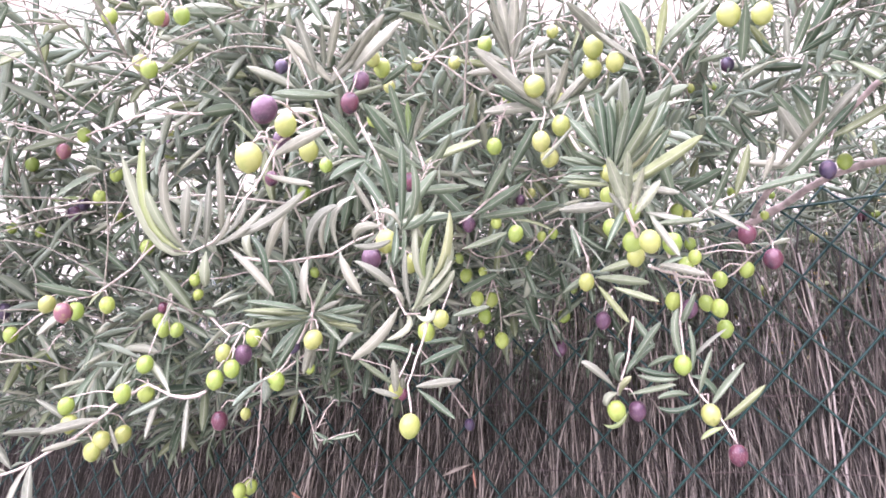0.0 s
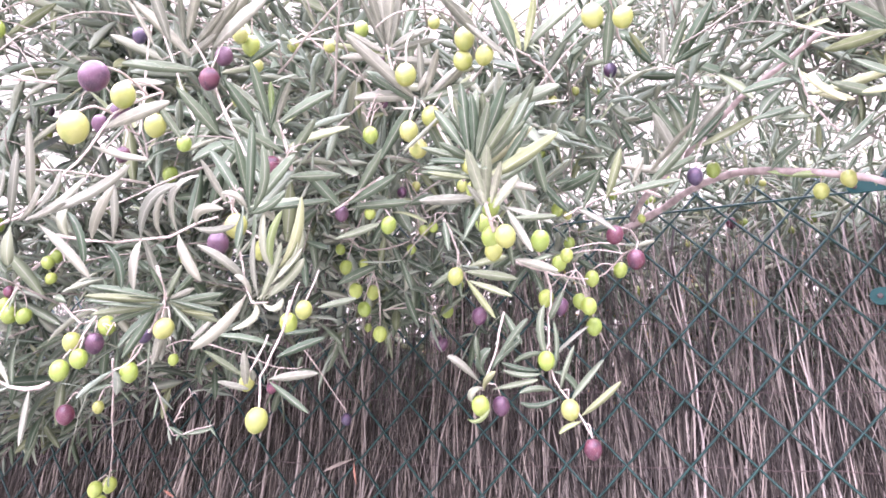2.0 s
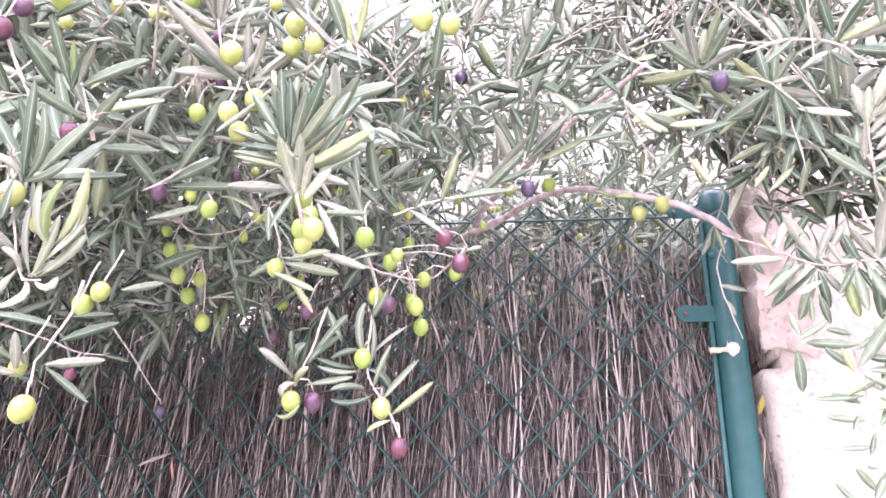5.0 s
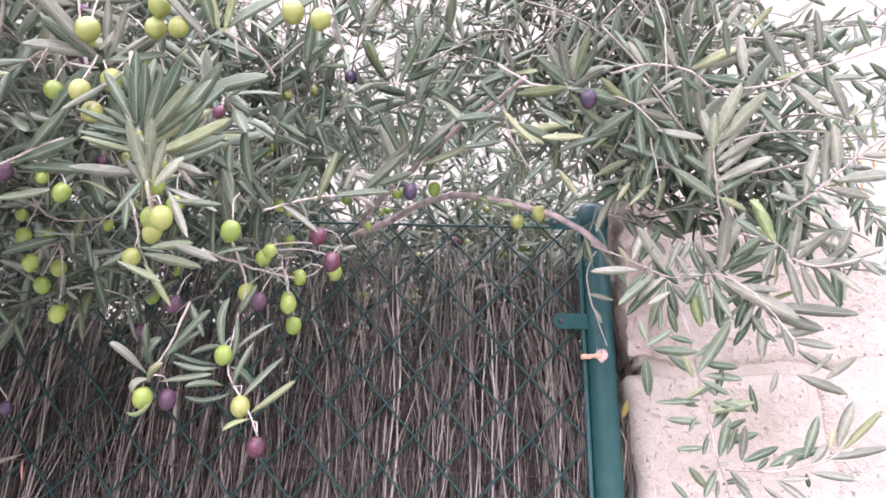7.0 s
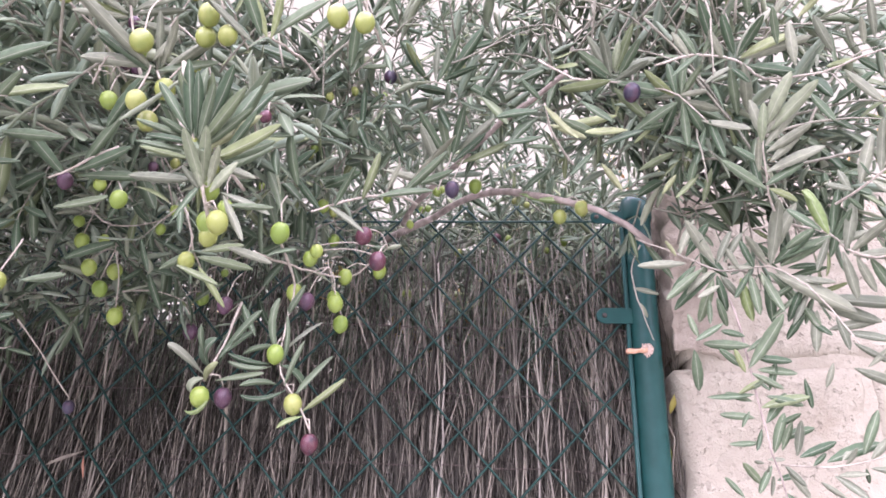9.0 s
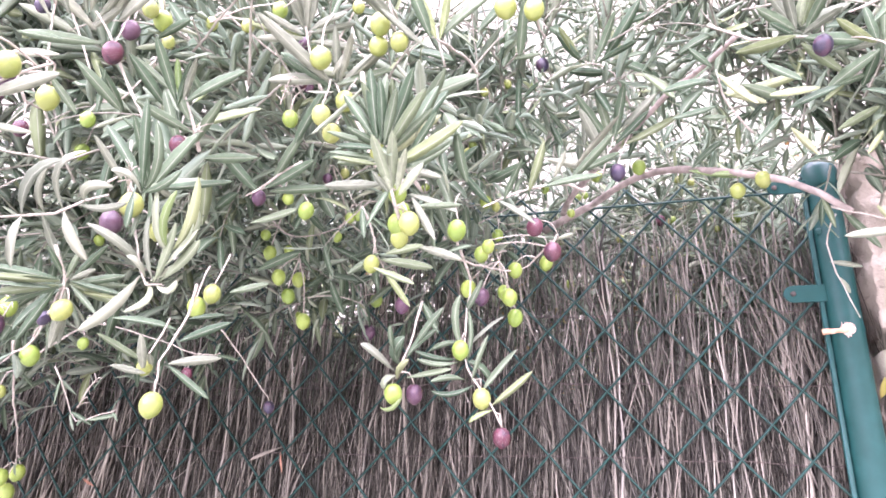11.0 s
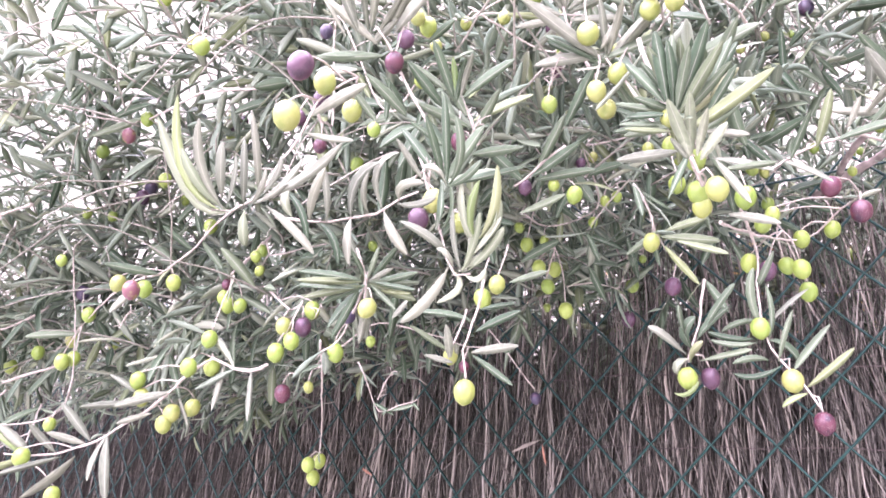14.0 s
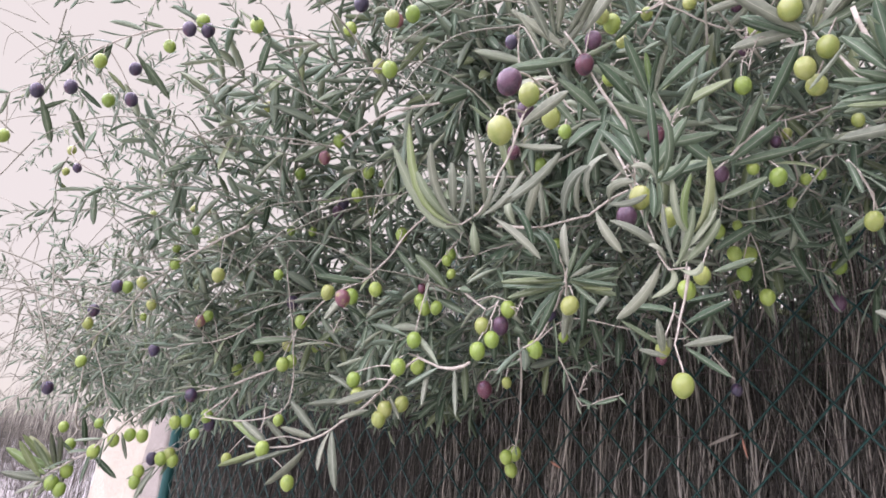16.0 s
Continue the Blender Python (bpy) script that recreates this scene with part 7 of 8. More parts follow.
leaf(b, (-0.120, -0.697, 1.749), (-0.117, -0.730, 1.790), "d", 1.04)
leaf(b, (-0.118, -0.696, 1.748), (-0.111, -0.724, 1.789), "d", 1.01)
leaf(b, (-0.117, -0.695, 1.747), (-0.104, -0.727, 1.778), "d", 1.04)
leaf(b, (-0.115, -0.695, 1.746), (-0.097, -0.720, 1.778), "d", 1.04)
leaf(b, (-0.115, -0.694, 1.745), (-0.082, -0.716, 1.792), "d", 1.09)
leaf(b, (-0.114, -0.692, 1.743), (-0.076, -0.718, 1.774), "d", 0.96)
leaf(b, (-0.113, -0.691, 1.741), (-0.077, -0.695, 1.771), "d", 1.02)
leaf(b, (-0.114, -0.689, 1.738), (-0.072, -0.692, 1.769), "y", 0.89)
leaf(b, (-0.113, -0.686, 1.732), (-0.046, -0.698, 1.747), "d", 0.96)
leaf(b, (-0.122, -0.699, 1.751), (-0.142, -0.718, 1.784), "d", 0.98)
leaf(b, (-0.121, -0.694, 1.744), (-0.148, -0.709, 1.742), "d", 1.09)
leaf(b, (-0.120, -0.690, 1.736), (-0.155, -0.696, 1.735), "d", 1.04)
b = branch([(-0.305, -0.721, 1.752), (-0.324, -0.747, 1.805), (-0.335, -0.768, 1.841), (-0.339, -0.777, 1.849)], .002, .0012, pairs=0, size=.05, kind="d")
leaf(b, (-0.347, -0.770, 1.844), (-0.290, -0.769, 1.895), "s", 0.91)
leaf(b, (-0.345, -0.769, 1.847), (-0.311, -0.779, 1.874), "s", 1.01)
leaf(b, (-0.349, -0.770, 1.838), (-0.325, -0.767, 1.859), "s", 1.12)
leaf(b, (-0.334, -0.801, 1.802), (-0.354, -0.819, 1.799), "d", 1.35)
leaf(b, (-0.322, -0.809, 1.780), (-0.349, -0.826, 1.775), "s", 1.29)
leaf(b, (-0.340, -0.782, 1.799), (-0.316, -0.754, 1.771), "d", 1.12)
leaf(b, (-0.335, -0.765, 1.805), (-0.328, -0.736, 1.780), "d", 1.04)
leaf(b, (-0.311, -0.856, 1.710), (-0.280, -0.838, 1.739), "s", 1.05)
leaf(b, (-0.321, -0.813, 1.760), (-0.314, -0.790, 1.741), "d", 1.20)
leaf(b, (-0.351, -0.775, 1.851), (-0.341, -0.801, 1.880), "s", 1.02)
leaf(b, (-0.349, -0.774, 1.854), (-0.320, -0.802, 1.885), "s", 0.96)
leaf(b, (-0.333, -0.803, 1.823), (-0.328, -0.838, 1.853), "s", 0.95)
leaf(b, (-0.328, -0.820, 1.805), (-0.327, -0.852, 1.825), "s", 0.90)
leaf(b, (-0.332, -0.761, 1.804), (-0.345, -0.746, 1.775), "d", 1.09)
leaf(b, (-0.323, -0.744, 1.827), (-0.306, -0.716, 1.809), "d", 1.18)
b = branch([(-0.278, -0.699, 1.757), (-0.281, -0.708, 1.776), (-0.287, -0.715, 1.796), (-0.291, -0.720, 1.809)], .002, .0012, pairs=0, size=.05, kind="d")
leaf(b, (-0.285, -0.727, 1.792), (-0.279, -0.745, 1.817), "y", 1.12)
leaf(b, (-0.283, -0.725, 1.791), (-0.260, -0.745, 1.817), "s", 1.03)
leaf(b, (-0.281, -0.724, 1.790), (-0.237, -0.720, 1.821), "d", 0.93)
leaf(b, (-0.285, -0.711, 1.798), (-0.268, -0.709, 1.810), "y", 1.23)
leaf(b, (-0.288, -0.727, 1.790), (-0.284, -0.766, 1.822), "d", 1.04)
leaf(b, (-0.284, -0.712, 1.780), (-0.296, -0.738, 1.814), "d", 1.10)
leaf(b, (-0.281, -0.708, 1.776), (-0.232, -0.696, 1.800), "d", 0.93)
leaf(b, (-0.282, -0.709, 1.770), (-0.307, -0.748, 1.777), "d", 1.08)
b = branch([(-0.291, -0.730, 1.729), (-0.297, -0.745, 1.717), (-0.296, -0.756, 1.707), (-0.299, -0.762, 1.699)], .0018, .001, pairs=0, size=.05, kind="d")
leaf(b, (-0.277, -0.755, 1.700), (-0.291, -0.781, 1.740), "d", 1.02)
leaf(b, (-0.283, -0.740, 1.707), (-0.276, -0.774, 1.745), "d", 1.02)
leaf(b, (-0.280, -0.740, 1.704), (-0.244, -0.748, 1.742), "d", 1.10)
leaf(b, (-0.274, -0.752, 1.698), (-0.239, -0.733, 1.706), "d", 1.10)
leaf(b, (-0.271, -0.751, 1.696), (-0.218, -0.727, 1.707), "d", 0.60)
leaf(b, (-0.272, -0.754, 1.695), (-0.279, -0.745, 1.661), "d", 1.04)
leaf(b, (-0.276, -0.756, 1.697), (-0.281, -0.767, 1.708), "s", 1.35)
leaf(b, (-0.285, -0.763, 1.698), (-0.293, -0.790, 1.721), "s", 1.03)
b = branch([(-0.261, -0.569, 1.817), (-0.284, -0.573, 1.799), (-0.300, -0.581, 1.782), (-0.307, -0.590, 1.772)], .002, .001, pairs=0, size=.05, kind="d")
leaf(b, (-0.304, -0.571, 1.783), (-0.331, -0.615, 1.815), "d", 1.06)
leaf(b, (-0.298, -0.571, 1.789), (-0.241, -0.570, 1.813), "d", 1.14)
leaf(b, (-0.292, -0.570, 1.795), (-0.251, -0.592, 1.837), "d", 0.95)
leaf(b, (-0.296, -0.567, 1.787), (-0.238, -0.545, 1.797), "d", 0.94)
leaf(b, (-0.288, -0.606, 1.804), (-0.336, -0.627, 1.797), "d", 1.10)
leaf(b, (-0.313, -0.565, 1.754), (-0.267, -0.551, 1.766), "d", 1.24)
leaf(b, (-0.380, -0.441, 1.750), (-0.336, -0.428, 1.780), "d", 1.27)
leaf(b, (-0.315, -0.577, 1.676), (-0.276, -0.568, 1.684), "d", 1.19)
b = branch([(0.001, -0.338, 1.871), (-0.015, -0.362, 1.870), (-0.044, -0.392, 1.854), (-0.071, -0.435, 1.824), (-0.088, -0.487, 1.787)], .0024, .0012, pairs=0, size=.055, kind="d")
leaf(b, (-0.012, -0.316, 1.915), (0.048, -0.357, 1.967), "s", 0.85)
leaf(b, (-0.000, -0.274, 1.973), (0.012, -0.312, 2.025), "s", 1.30)
leaf(b, (-0.012, -0.393, 1.854), (0.046, -0.414, 1.903), "d", 0.86)
leaf(b, (-0.009, -0.313, 1.912), (0.052, -0.333, 1.918), "d", 1.05)
leaf(b, (-0.025, -0.408, 1.856), (-0.009, -0.424, 1.880), "s", 1.35)
leaf(b, (-0.055, -0.406, 1.842), (-0.030, -0.438, 1.885), "d", 0.98)
leaf(b, (-0.075, -0.453, 1.810), (-0.052, -0.469, 1.852), "d", 1.02)
leaf(b, (-0.086, -0.462, 1.801), (-0.114, -0.487, 1.828), "d", 1.05)
leaf(b, (-0.037, -0.408, 1.845), (0.025, -0.421, 1.854), "d", 0.82)
leaf(b, (-0.080, -0.458, 1.808), (-0.039, -0.451, 1.786), "s", 1.02)
b = branch([(-0.090, -0.514, 1.933), (-0.093, -0.563, 1.922), (-0.095, -0.611, 1.899), (-0.099, -0.642, 1.884)], .002, .001, pairs=0, size=.05, kind="d")
leaf(b, (-0.086, -0.674, 1.856), (-0.094, -0.700, 1.881), "y", 1.25)
leaf(b, (-0.083, -0.673, 1.855), (-0.065, -0.695, 1.889), "y", 1.15)
leaf(b, (-0.090, -0.675, 1.856), (-0.098, -0.712, 1.887), "d", 1.13)
leaf(b, (-0.081, -0.674, 1.858), (-0.038, -0.689, 1.889), "d", 0.96)
leaf(b, (-0.115, -0.686, 1.863), (-0.139, -0.733, 1.888), "s", 1.08)
leaf(b, (-0.097, -0.674, 1.851), (-0.126, -0.706, 1.867), "s", 0.98)
b = branch([(0.065, -0.298, 2.012), (0.046, -0.336, 2.041), (0.018, -0.347, 2.054), (0.002, -0.340, 2.060)], .002, .001, pairs=0, size=.05, kind="d")
leaf(b, (0.006, -0.345, 2.056), (-0.016, -0.392, 2.089), "d", 1.03)
leaf(b, (0.011, -0.350, 2.053), (-0.025, -0.388, 2.074), "d", 1.07)
leaf(b, (0.020, -0.358, 2.047), (0.023, -0.385, 2.087), "s", 1.11)
leaf(b, (0.024, -0.361, 2.044), (0.057, -0.393, 2.090), "d", 1.11)
leaf(b, (0.030, -0.366, 2.041), (0.079, -0.385, 2.053), "d", 1.19)
leaf(b, (0.034, -0.351, 2.052), (0.087, -0.399, 2.100), "d", 0.92)
leaf(b, (0.011, -0.348, 2.051), (-0.015, -0.358, 2.050), "d", 1.35)
leaf(b, (0.046, -0.304, 2.086), (0.116, -0.286, 2.069), "d", 1.20)
leaf(b, (0.038, -0.302, 2.086), (0.074, -0.290, 2.080), "d", 1.23)
b = branch([(-0.123, -0.584, 1.762), (-0.124, -0.622, 1.762), (-0.119, -0.656, 1.758), (-0.120, -0.675, 1.760)], .002, .001, pairs=0, size=.05, kind="d")
leaf(b, (-0.115, -0.666, 1.750), (-0.073, -0.687, 1.814), "d", 1.01)
leaf(b, (-0.116, -0.662, 1.751), (-0.077, -0.681, 1.805), "d", 0.90)
leaf(b, (-0.117, -0.659, 1.752), (-0.080, -0.676, 1.782), "d", 1.10)
leaf(b, (-0.117, -0.654, 1.754), (-0.087, -0.665, 1.783), "d", 1.06)
leaf(b, (-0.118, -0.646, 1.756), (-0.077, -0.650, 1.772), "d", 1.15)
leaf(b, (-0.115, -0.680, 1.752), (-0.105, -0.708, 1.795), "d", 1.07)
leaf(b, (-0.115, -0.671, 1.748), (-0.110, -0.694, 1.785), "d", 1.14)
leaf(b, (-0.115, -0.682, 1.751), (-0.126, -0.725, 1.783), "d", 0.94)
leaf(b, (-0.117, -0.685, 1.749), (-0.137, -0.711, 1.751), "d", 1.11)
leaf(b, (-0.118, -0.678, 1.746), (-0.160, -0.695, 1.738), "d", 0.89)
leaf(b, (-0.122, -0.626, 1.760), (-0.084, -0.636, 1.776), "d", 1.10)
leaf(b, (-0.184, -0.655, 1.833), (-0.136, -0.655, 1.876), "s", 0.86)
leaf(b, (-0.177, -0.670, 1.820), (-0.200, -0.675, 1.817), "s", 1.23)
leaf(b, (-0.190, -0.650, 1.838), (-0.227, -0.681, 1.855), "d", 0.97)
leaf(b, (-0.172, -0.666, 1.818), (-0.153, -0.640, 1.785), "d", 1.03)
b = branch([(0.024, -0.300, 1.911), (0.033, -0.298, 1.943), (0.037, -0.290, 1.961), (0.039, -0.289, 1.975)], .002, .001, pairs=0, size=.05, kind="d")
leaf(b, (0.036, -0.282, 1.965), (-0.006, -0.327, 2.023), "d", 1.03)
leaf(b, (0.038, -0.281, 1.968), (0.022, -0.324, 2.030), "d", 0.96)
leaf(b, (0.039, -0.280, 1.969), (0.061, -0.320, 2.034), "d", 1.05)
leaf(b, (0.041, -0.279, 1.966), (0.089, -0.290, 2.003), "d", 1.05)
leaf(b, (0.046, -0.273, 1.967), (0.130, -0.281, 1.987), "d", 0.94)
leaf(b, (0.024, -0.304, 1.917), (-0.046, -0.330, 1.927), "s", 0.96)
leaf(b, (0.031, -0.305, 1.926), (0.003, -0.342, 1.990), "s", 1.13)
b = branch([(0.199, -0.362, 1.915), (0.181, -0.372, 1.937), (0.169, -0.387, 1.956), (0.161, -0.407, 1.976)], .002, .001, pairs=0, size=.05, kind="d")
leaf(b, (0.156, -0.428, 1.965), (0.131, -0.444, 1.982), "d", 1.35)
leaf(b, (0.160, -0.425, 1.959), (0.195, -0.405, 1.921), "y", 1.24)
leaf(b, (0.168, -0.402, 1.947), (0.213, -0.396, 1.933), "y", 1.21)
leaf(b, (0.171, -0.403, 1.942), (0.246, -0.428, 1.936), "y", 0.92)
leaf(b, (0.154, -0.402, 1.967), (0.102, -0.398, 1.968), "d", 1.17)
leaf(b, (0.164, -0.365, 1.954), (0.113, -0.357, 1.945), "d", 1.19)
leaf(b, (0.215, -0.468, 1.876), (0.257, -0.489, 1.889), "d", 1.13)
leaf(b, (0.175, -0.362, 1.939), (0.142, -0.365, 1.941), "d", 1.12)
leaf(b, (-0.795, -0.856, 2.021), (-0.789, -0.891, 2.040), "d", 1.23)
leaf(b, (-0.793, -0.858, 2.024), (-0.813, -0.860, 1.977), "d", 1.23)
leaf(b, (-0.799, -0.848, 2.009), (-0.792, -0.823, 2.000), "d", 1.12)
leaf(b, (-0.871, -0.921, 2.033), (-0.866, -0.894, 2.001), "d", 1.23)
leaf(b, (-0.938, -0.993, 2.048), (-0.929, -0.963, 2.046), "d", 1.35)
leaf(b, (-1.028, -1.031, 2.003), (-1.009, -1.009, 2.033), "d", 1.35)
leaf(b, (-1.073, -1.055, 1.987), (-1.053, -1.045, 2.014), "d", 1.35)
leaf(b, (-1.109, -1.066, 1.959), (-1.128, -1.032, 1.901), "d", 1.02)
leaf(b, (-1.120, -1.069, 1.935), (-1.109, -1.035, 1.969), "d", 1.12)
leaf(b, (-1.046, -1.032, 1.967), (-1.055, -0.993, 1.950), "d", 1.12)
leaf(b, (-1.026, -1.003, 1.999), (-1.019, -0.972, 1.977), "d", 1.12)
leaf(b, (-0.978, -0.981, 2.018), (-0.987, -0.938, 1.992), "d", 1.10)
leaf(b, (-1.060, -1.031, 1.937), (-1.072, -0.999, 1.898), "d", 1.12)
leaf(b, (-0.979, -0.967, 2.011), (-0.974, -0.923, 1.972), "d", 1.07)
leaf(b, (-0.993, -0.969, 1.987), (-0.977, -0.933, 1.988), "d", 1.01)
b = branch([(0.126, 0.263, 1.975), (0.125, 0.173, 1.940), (0.124, 0.113, 1.913), (0.128, 0.091, 1.893)], 0.0017, 0.0008, pairs=1)
olive(b, (0.124, 0.100, 1.880), 0.0183, "g")
olive(b, (0.122, 0.100, 1.861), 0.0158, "y")
olive(b, (0.126, 0.110, 1.842), 0.0171, "g")
b = branch([(-0.089, 0.248, 1.987), (-0.075, 0.159, 1.952), (-0.066, 0.100, 1.925), (-0.059, 0.078, 1.905)], 0.0017, 0.0008, pairs=1)
olive(b, (-0.065, 0.090, 1.892), 0.0246, "g")
b = branch([(0.248, 0.279, 2.113), (0.240, 0.190, 2.078), (0.234, 0.130, 2.051), (0.235, 0.108, 2.031)], 0.0017, 0.0008, pairs=1)
olive(b, (0.236, 0.120, 2.018), 0.0220, "g")
olive(b, (0.229, 0.120, 1.997), 0.0180, "y")
b = branch([(0.084, 0.297, 2.125), (0.086, 0.207, 2.090), (0.087, 0.147, 2.063), (0.091, 0.125, 2.043)], 0.0017, 0.0008, pairs=1)
olive(b, (0.128, 0.140, 2.030), 0.0170, "g")
olive(b, (0.028, 0.140, 1.999), 0.0182, "y")
olive(b, (0.105, 0.130, 2.027), 0.0221, "r")
b = branch([(-0.931, -0.499, 2.088), (-0.911, -0.537, 2.054), (-0.906, -0.509, 2.050), (-0.899, -0.520, 2.080), (-0.896, -0.522, 2.058), (-0.877, -0.504, 2.036), (-0.874, -0.513, 2.070), (-0.854, -0.495, 2.074)], 0.0016, 0.0008, pairs=2, size=0.05)
olive(b, (-0.911, -0.549, 2.028), 0.0179, "p")
olive(b, (-0.896, -0.534, 2.032), 0.0217, "p")
olive(b, (-0.874, -0.525, 2.044), 0.0181, "p")
olive(b, (-0.906, -0.521, 2.024), 0.0219, "g")
olive(b, (-0.877, -0.516, 2.010), 0.0199, "g")
olive(b, (-0.899, -0.532, 2.054), 0.0183, "y")
b = branch([(-0.444, -0.725, 1.845), (-0.424, -0.763, 1.811), (-0.421, -0.736, 1.795), (-0.411, -0.758, 1.903), (-0.377, -0.714, 1.811), (-0.336, -0.703, 1.857), (-0.316, -0.685, 1.861)], 0.0016, 0.0008, pairs=2, size=0.05)
olive(b, (-0.424, -0.775, 1.785), 0.0150, "p")
olive(b, (-0.421, -0.748, 1.769), 0.0150, "r")
olive(b, (-0.411, -0.770, 1.877), 0.0150, "k")
olive(b, (-0.377, -0.726, 1.785), 0.0150, "g")
olive(b, (-0.336, -0.715, 1.831), 0.0150, "g")
b = branch([(-0.354, -0.604, 1.997), (-0.334, -0.642, 1.963), (-0.264, -0.574, 1.929), (-0.201, -0.587, 2.003), (-0.181, -0.569, 2.007)], 0.0016, 0.0008, pairs=2, size=0.05)
olive(b, (-0.334, -0.654, 1.937), 0.0150, "y")
olive(b, (-0.264, -0.586, 1.903), 0.0150, "r")
olive(b, (-0.201, -0.599, 1.977), 0.0156, "y")
b = branch([(-0.340, -0.309, 1.979), (-0.320, -0.347, 1.945), (-0.164, -0.276, 1.999), (-0.130, -0.324, 2.065), (-0.128, -0.247, 1.923), (-0.105, -0.288, 2.099), (-0.085, -0.270, 2.103)], 0.0016, 0.0008, pairs=2, size=0.05)
olive(b, (-0.164, -0.288, 1.973), 0.0150, "y")
olive(b, (-0.105, -0.300, 2.073), 0.0150, "y")
olive(b, (-0.130, -0.336, 2.039), 0.0150, "y")
olive(b, (-0.128, -0.259, 1.897), 0.0150, "y")
olive(b, (-0.320, -0.359, 1.919), 0.0150, "y")
b = branch([(-0.062, 0.117, 2.119), (-0.042, 0.079, 2.085), (-0.029, 0.072, 2.085), (0.001, 0.027, 2.102), (0.140, 0.137, 2.134), (0.163, 0.102, 2.108), (0.187, 0.186, 2.038), (0.204, 0.154, 2.033), (0.224, 0.172, 2.037)], 0.0016, 0.0008, pairs=2, size=0.05)
olive(b, (-0.042, 0.067, 2.059), 0.0150, "g")
olive(b, (-0.029, 0.060, 2.059), 0.0150, "g")
olive(b, (0.001, 0.015, 2.076), 0.0150, "g")
olive(b, (0.140, 0.125, 2.108), 0.0150, "y")
olive(b, (0.163, 0.090, 2.082), 0.0150, "y")
olive(b, (0.187, 0.174, 2.012), 0.0153, "g")
olive(b, (0.204, 0.142, 2.007), 0.0150, "g")
b = branch([(-0.745, -0.553, 1.774), (-0.725, -0.591, 1.740), (-0.710, -0.556, 1.797), (-0.691, -0.579, 1.778), (-0.690, -0.570, 1.761), (-0.573, -0.486, 1.807), (-0.553, -0.468, 1.811)], 0.0016, 0.0008, pairs=2, size=0.05)
olive(b, (-0.725, -0.603, 1.714), 0.0150, "r")
olive(b, (-0.710, -0.568, 1.771), 0.0176, "g")
olive(b, (-0.691, -0.591, 1.752), 0.0170, "g")
olive(b, (-0.690, -0.582, 1.735), 0.0155, "g")
olive(b, (-0.573, -0.498, 1.781), 0.0150, "g")
b = branch([(-0.636, -0.487, 1.649), (-0.616, -0.525, 1.615), (-0.559, -0.485, 1.677), (-0.454, -0.428, 1.652), (-0.434, -0.410, 1.656)], 0.0016, 0.0008, pairs=2, size=0.05)
olive(b, (-0.454, -0.440, 1.626), 0.0152, "r")
olive(b, (-0.616, -0.537, 1.589), 0.0150, "y")
olive(b, (-0.559, -0.497, 1.651), 0.0150, "g")
b = branch([(-0.506, -0.321, 1.715), (-0.484, -0.295, 1.680), (-0.469, -0.276, 1.653), (-0.453, -0.258, 1.629)], 0.0016, 0.0008, pairs=0, size=0.05)
olive(b, (-0.455, -0.250, 1.616), 0.0181, "k")
b = branch([(-1.406, -0.900, 2.027), (-1.386, -0.938, 1.993), (-1.365, -0.958, 2.016), (-1.342, -0.961, 1.964), (-1.287, -0.810, 1.914), (-1.254, -0.748, 1.938), (-1.234, -0.730, 1.942)], 0.0016, 0.0008, pairs=2, size=0.05)
olive(b, (-1.365, -0.970, 1.990), 0.0192, "y")
olive(b, (-1.342, -0.973, 1.938), 0.0156, "y")
olive(b, (-1.386, -0.950, 1.967), 0.0195, "k")
olive(b, (-1.287, -0.822, 1.888), 0.0171, "y")
olive(b, (-1.254, -0.760, 1.912), 0.0174, "y")
b = branch([(-1.314, -0.745, 1.757), (-1.294, -0.783, 1.723), (-1.245, -0.767, 1.851), (-1.230, -0.726, 1.933), (-1.211, -0.751, 1.884), (-1.191, -0.733, 1.888)], 0.0016, 0.0008, pairs=2, size=0.05)
olive(b, (-1.230, -0.738, 1.907), 0.0173, "y")
olive(b, (-1.211, -0.763, 1.858), 0.0188, "g")
olive(b, (-1.245, -0.779, 1.825), 0.0178, "g")
olive(b, (-1.294, -0.795, 1.697), 0.0150, "g")
b = branch([(-1.062, -0.607, 1.913), (-1.042, -0.645, 1.879), (-1.020, -0.738, 2.076), (-1.013, -0.619, 1.879), (-0.950, -0.541, 1.927), (-0.946, -0.531, 1.984), (-0.926, -0.513, 1.988)], 0.0016, 0.0008, pairs=2, size=0.05)
olive(b, (-1.042, -0.657, 1.853), 0.0179, "g")
olive(b, (-1.013, -0.631, 1.853), 0.0178, "g")
olive(b, (-0.950, -0.553, 1.901), 0.0181, "g")
olive(b, (-0.946, -0.543, 1.958), 0.0174, "g")
olive(b, (-1.020, -0.750, 2.050), 0.0197, "y")
b = branch([(-1.316, -0.812, 1.526), (-1.296, -0.850, 1.492), (-1.271, -0.872, 1.518), (-1.269, -0.872, 1.625), (-1.231, -0.831, 1.528), (-1.211, -0.813, 1.532)], 0.0016, 0.0008, pairs=2, size=0.05)
olive(b, (-1.296, -0.862, 1.466), 0.0207, "g")
olive(b, (-1.271, -0.884, 1.492), 0.0184, "g")
olive(b, (-1.231, -0.843, 1.502), 0.0166, "g")
olive(b, (-1.269, -0.884, 1.599), 0.0209, "g")
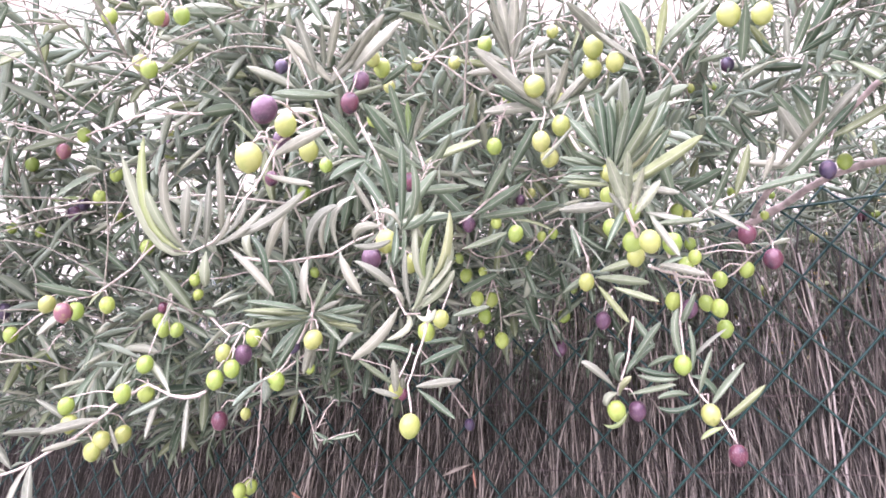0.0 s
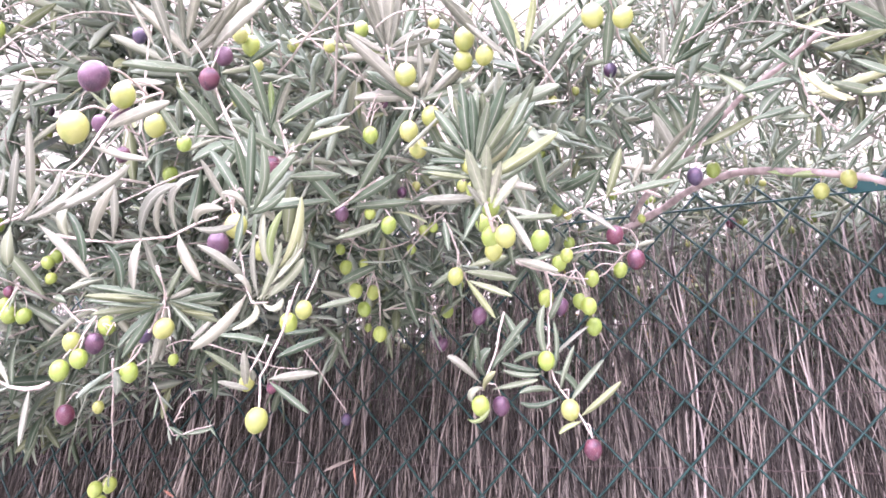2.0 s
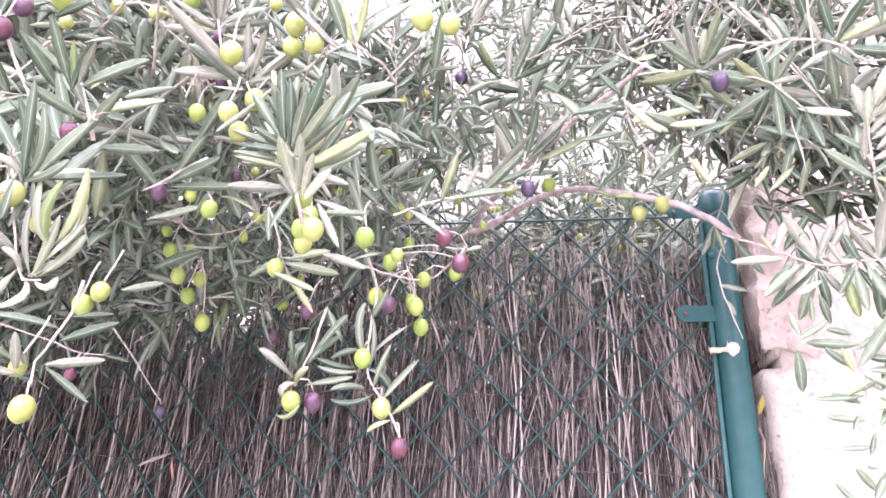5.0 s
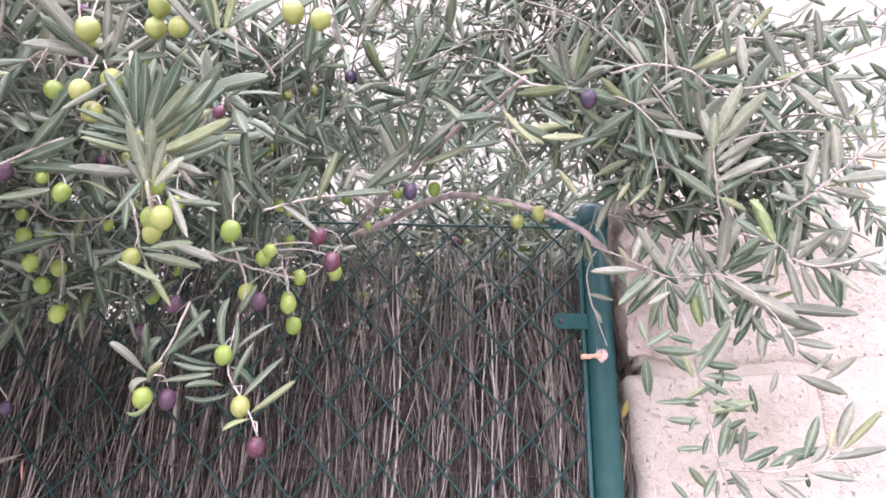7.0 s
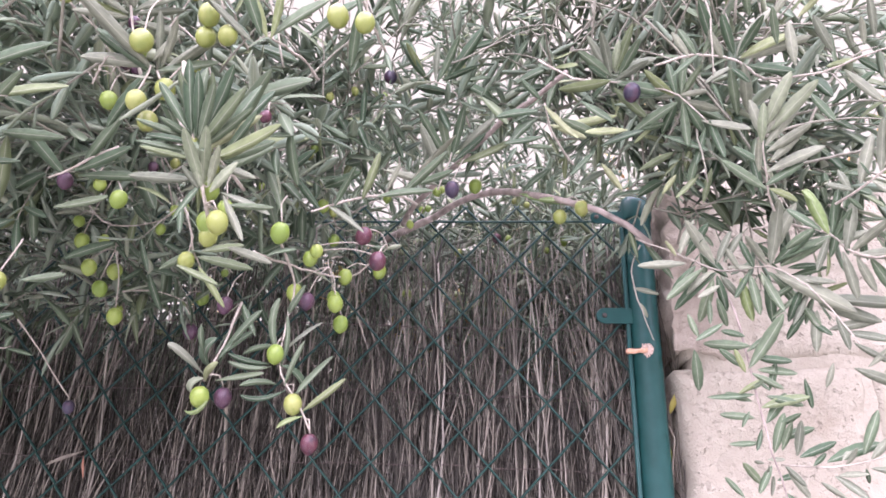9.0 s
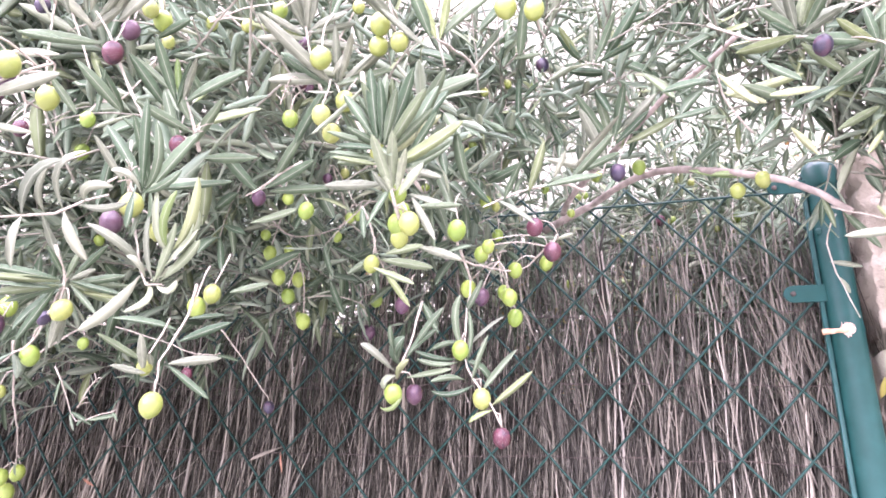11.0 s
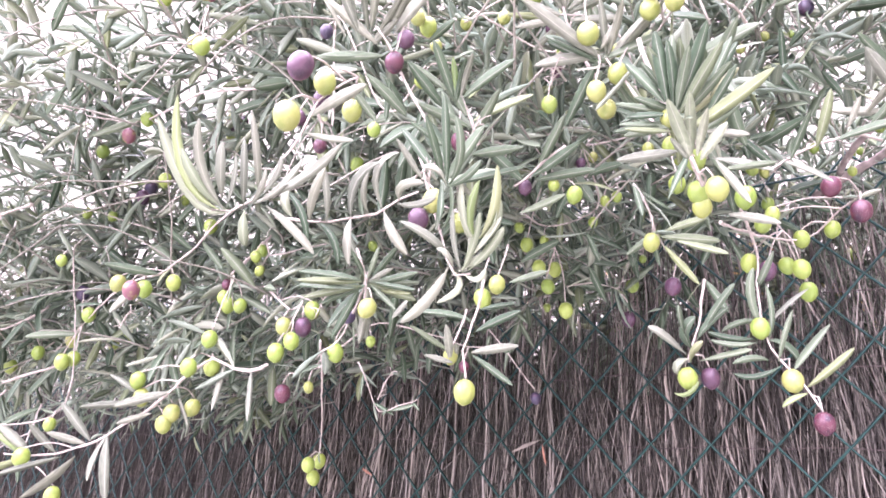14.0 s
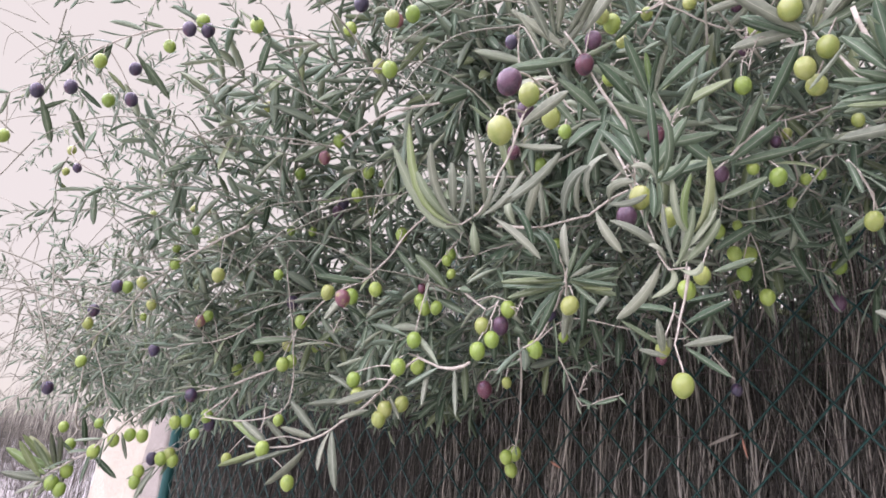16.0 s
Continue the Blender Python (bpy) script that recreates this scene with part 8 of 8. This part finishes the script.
b = branch([(-1.061, -0.708, 1.557), (-1.041, -0.746, 1.523), (-0.954, -0.658, 1.553), (-0.905, -0.721, 1.756), (-0.885, -0.703, 1.760)], 0.0016, 0.0008, pairs=2, size=0.05)
olive(b, (-0.954, -0.670, 1.527), 0.0186, "g")
olive(b, (-0.905, -0.733, 1.730), 0.0167, "g")
olive(b, (-1.041, -0.758, 1.497), 0.0169, "g")
b = branch([(-0.444, -0.319, 1.890), (-0.424, -0.357, 1.856), (-0.388, -0.352, 1.833), (-0.321, -0.346, 1.850), (-0.307, -0.416, 1.900), (-0.296, -0.366, 1.867), (-0.270, -0.394, 1.856), (-0.250, -0.376, 1.860)], 0.0016, 0.0008, pairs=2, size=0.05)
olive(b, (-0.296, -0.378, 1.841), 0.0150, "g")
olive(b, (-0.270, -0.406, 1.830), 0.0150, "g")
olive(b, (-0.321, -0.358, 1.824), 0.0150, "g")
olive(b, (-0.307, -0.428, 1.874), 0.0150, "p")
olive(b, (-0.388, -0.364, 1.807), 0.0150, "g")
olive(b, (-0.424, -0.369, 1.830), 0.0166, "g")
b = branch([(-0.252, -0.221, 1.992), (-0.232, -0.259, 1.958), (-0.220, -0.297, 1.997), (-0.160, -0.268, 2.015), (-0.139, -0.264, 1.924), (-0.134, -0.205, 1.897), (-0.114, -0.187, 1.901)], 0.0016, 0.0008, pairs=2, size=0.05)
olive(b, (-0.139, -0.276, 1.898), 0.0203, "g")
olive(b, (-0.134, -0.217, 1.871), 0.0196, "g")
olive(b, (-0.232, -0.271, 1.932), 0.0150, "g")
olive(b, (-0.160, -0.280, 1.989), 0.0150, "g")
olive(b, (-0.220, -0.309, 1.971), 0.0150, "g")
b = branch([(-0.316, -0.471, 2.006), (-0.296, -0.509, 1.972), (-0.281, -0.554, 1.997), (-0.211, -0.540, 1.951), (-0.205, -0.471, 1.867), (-0.139, -0.512, 1.906), (-0.119, -0.494, 1.910)], 0.0016, 0.0008, pairs=2, size=0.05)
olive(b, (-0.211, -0.552, 1.925), 0.0150, "y")
olive(b, (-0.139, -0.524, 1.880), 0.0150, "r")
olive(b, (-0.296, -0.521, 1.946), 0.0150, "p")
olive(b, (-0.281, -0.566, 1.971), 0.0150, "p")
olive(b, (-0.205, -0.483, 1.841), 0.0150, "y")
b = branch([(-0.567, 0.011, 1.875), (-0.547, -0.027, 1.841), (-0.353, -0.063, 1.897), (-0.082, -0.083, 2.028), (-0.082, -0.183, 2.164), (-0.038, -0.099, 1.972), (0.002, -0.084, 2.040), (0.022, -0.066, 2.044)], 0.0016, 0.0008, pairs=2, size=0.05)
olive(b, (-0.082, -0.095, 2.002), 0.0172, "g")
olive(b, (0.002, -0.096, 2.014), 0.0172, "g")
olive(b, (-0.082, -0.195, 2.138), 0.0166, "g")
olive(b, (-0.038, -0.111, 1.946), 0.0150, "g")
olive(b, (-0.353, -0.075, 1.871), 0.0150, "g")
olive(b, (-0.547, -0.039, 1.815), 0.0170, "g")


def panicle(base, tip):
    """An empty fruit stalk: a thin stem with a few bare side stalks."""
    base, tip = Vector(base), Vector(tip)
    rng = random.Random(int(1e4 * abs(tip.x + tip.z)))
    verts, faces = [], []
    stem = smooth_line([base, (base + tip) / 2 + Vector((0, 0, 0.004)), tip], 0.004)
    tube(stem, (0.0008, 0.0004), 5, verts, faces, 0.15)
    way = (tip - base).normalized()
    for k in range(9):
        q = stem[min(1 + k * len(stem) // 10, len(stem) - 1)]
        side = (Vector((rng.gauss(0, 1), rng.gauss(0, 1), rng.gauss(0, 1))) + 0.8 * way).normalized() * rng.uniform(0.006, 0.013)
        tube(smooth_line([q, q + side * 0.5 + Vector((0, 0, 0.001)), q + side], 0.004), (0.0005, 0.0004), 4, verts, faces)
    under_tree("fruit_stalk", mesh_of("fruit_stalk", verts, faces, [TWIG]), tree, "dry empty fruit stalk")


for base, tip in (((-0.277, -0.716, 1.751), (-0.264, -0.722, 1.765)),
                  ((-0.228, -0.671, 1.814), (-0.214, -0.681, 1.834)),
                  ((-0.280, -0.760, 1.684), (-0.273, -0.770, 1.701)),
                  ((-0.791, -0.695, 1.639), (-0.771, -0.697, 1.659)),
                  ((-0.496, -0.654, 1.637), (-0.473, -0.661, 1.660)),
                  ((-0.242, -0.621, 1.879), (-0.251, -0.621, 1.863)),
                  ((-0.491, -0.550, 1.570), (-0.466, -0.559, 1.598))):
    panicle(base, tip)


# ---- the crown's outer leaves, which leave the fruit open to the light ----
def clear_of_fruit(row):
    m, base, size, wide, shape = row
    mid = base + m @ Vector((0.5 * size, 0, 0))
    for q in fruit:
        way = (OPEN - q).normalized()
        u = (mid - q).dot(way)
        if 0.008 < u < 0.16 and ((mid - q) - way * u).length < 0.021:
            return False
    return True


under_tree("foliage", joined_leaves([row for row in near_rows if clear_of_fruit(row)], [LEAF_TOP, LEAF_UNDER], SHAPES), tree, "dense grey-green olive leaves", "stuff")
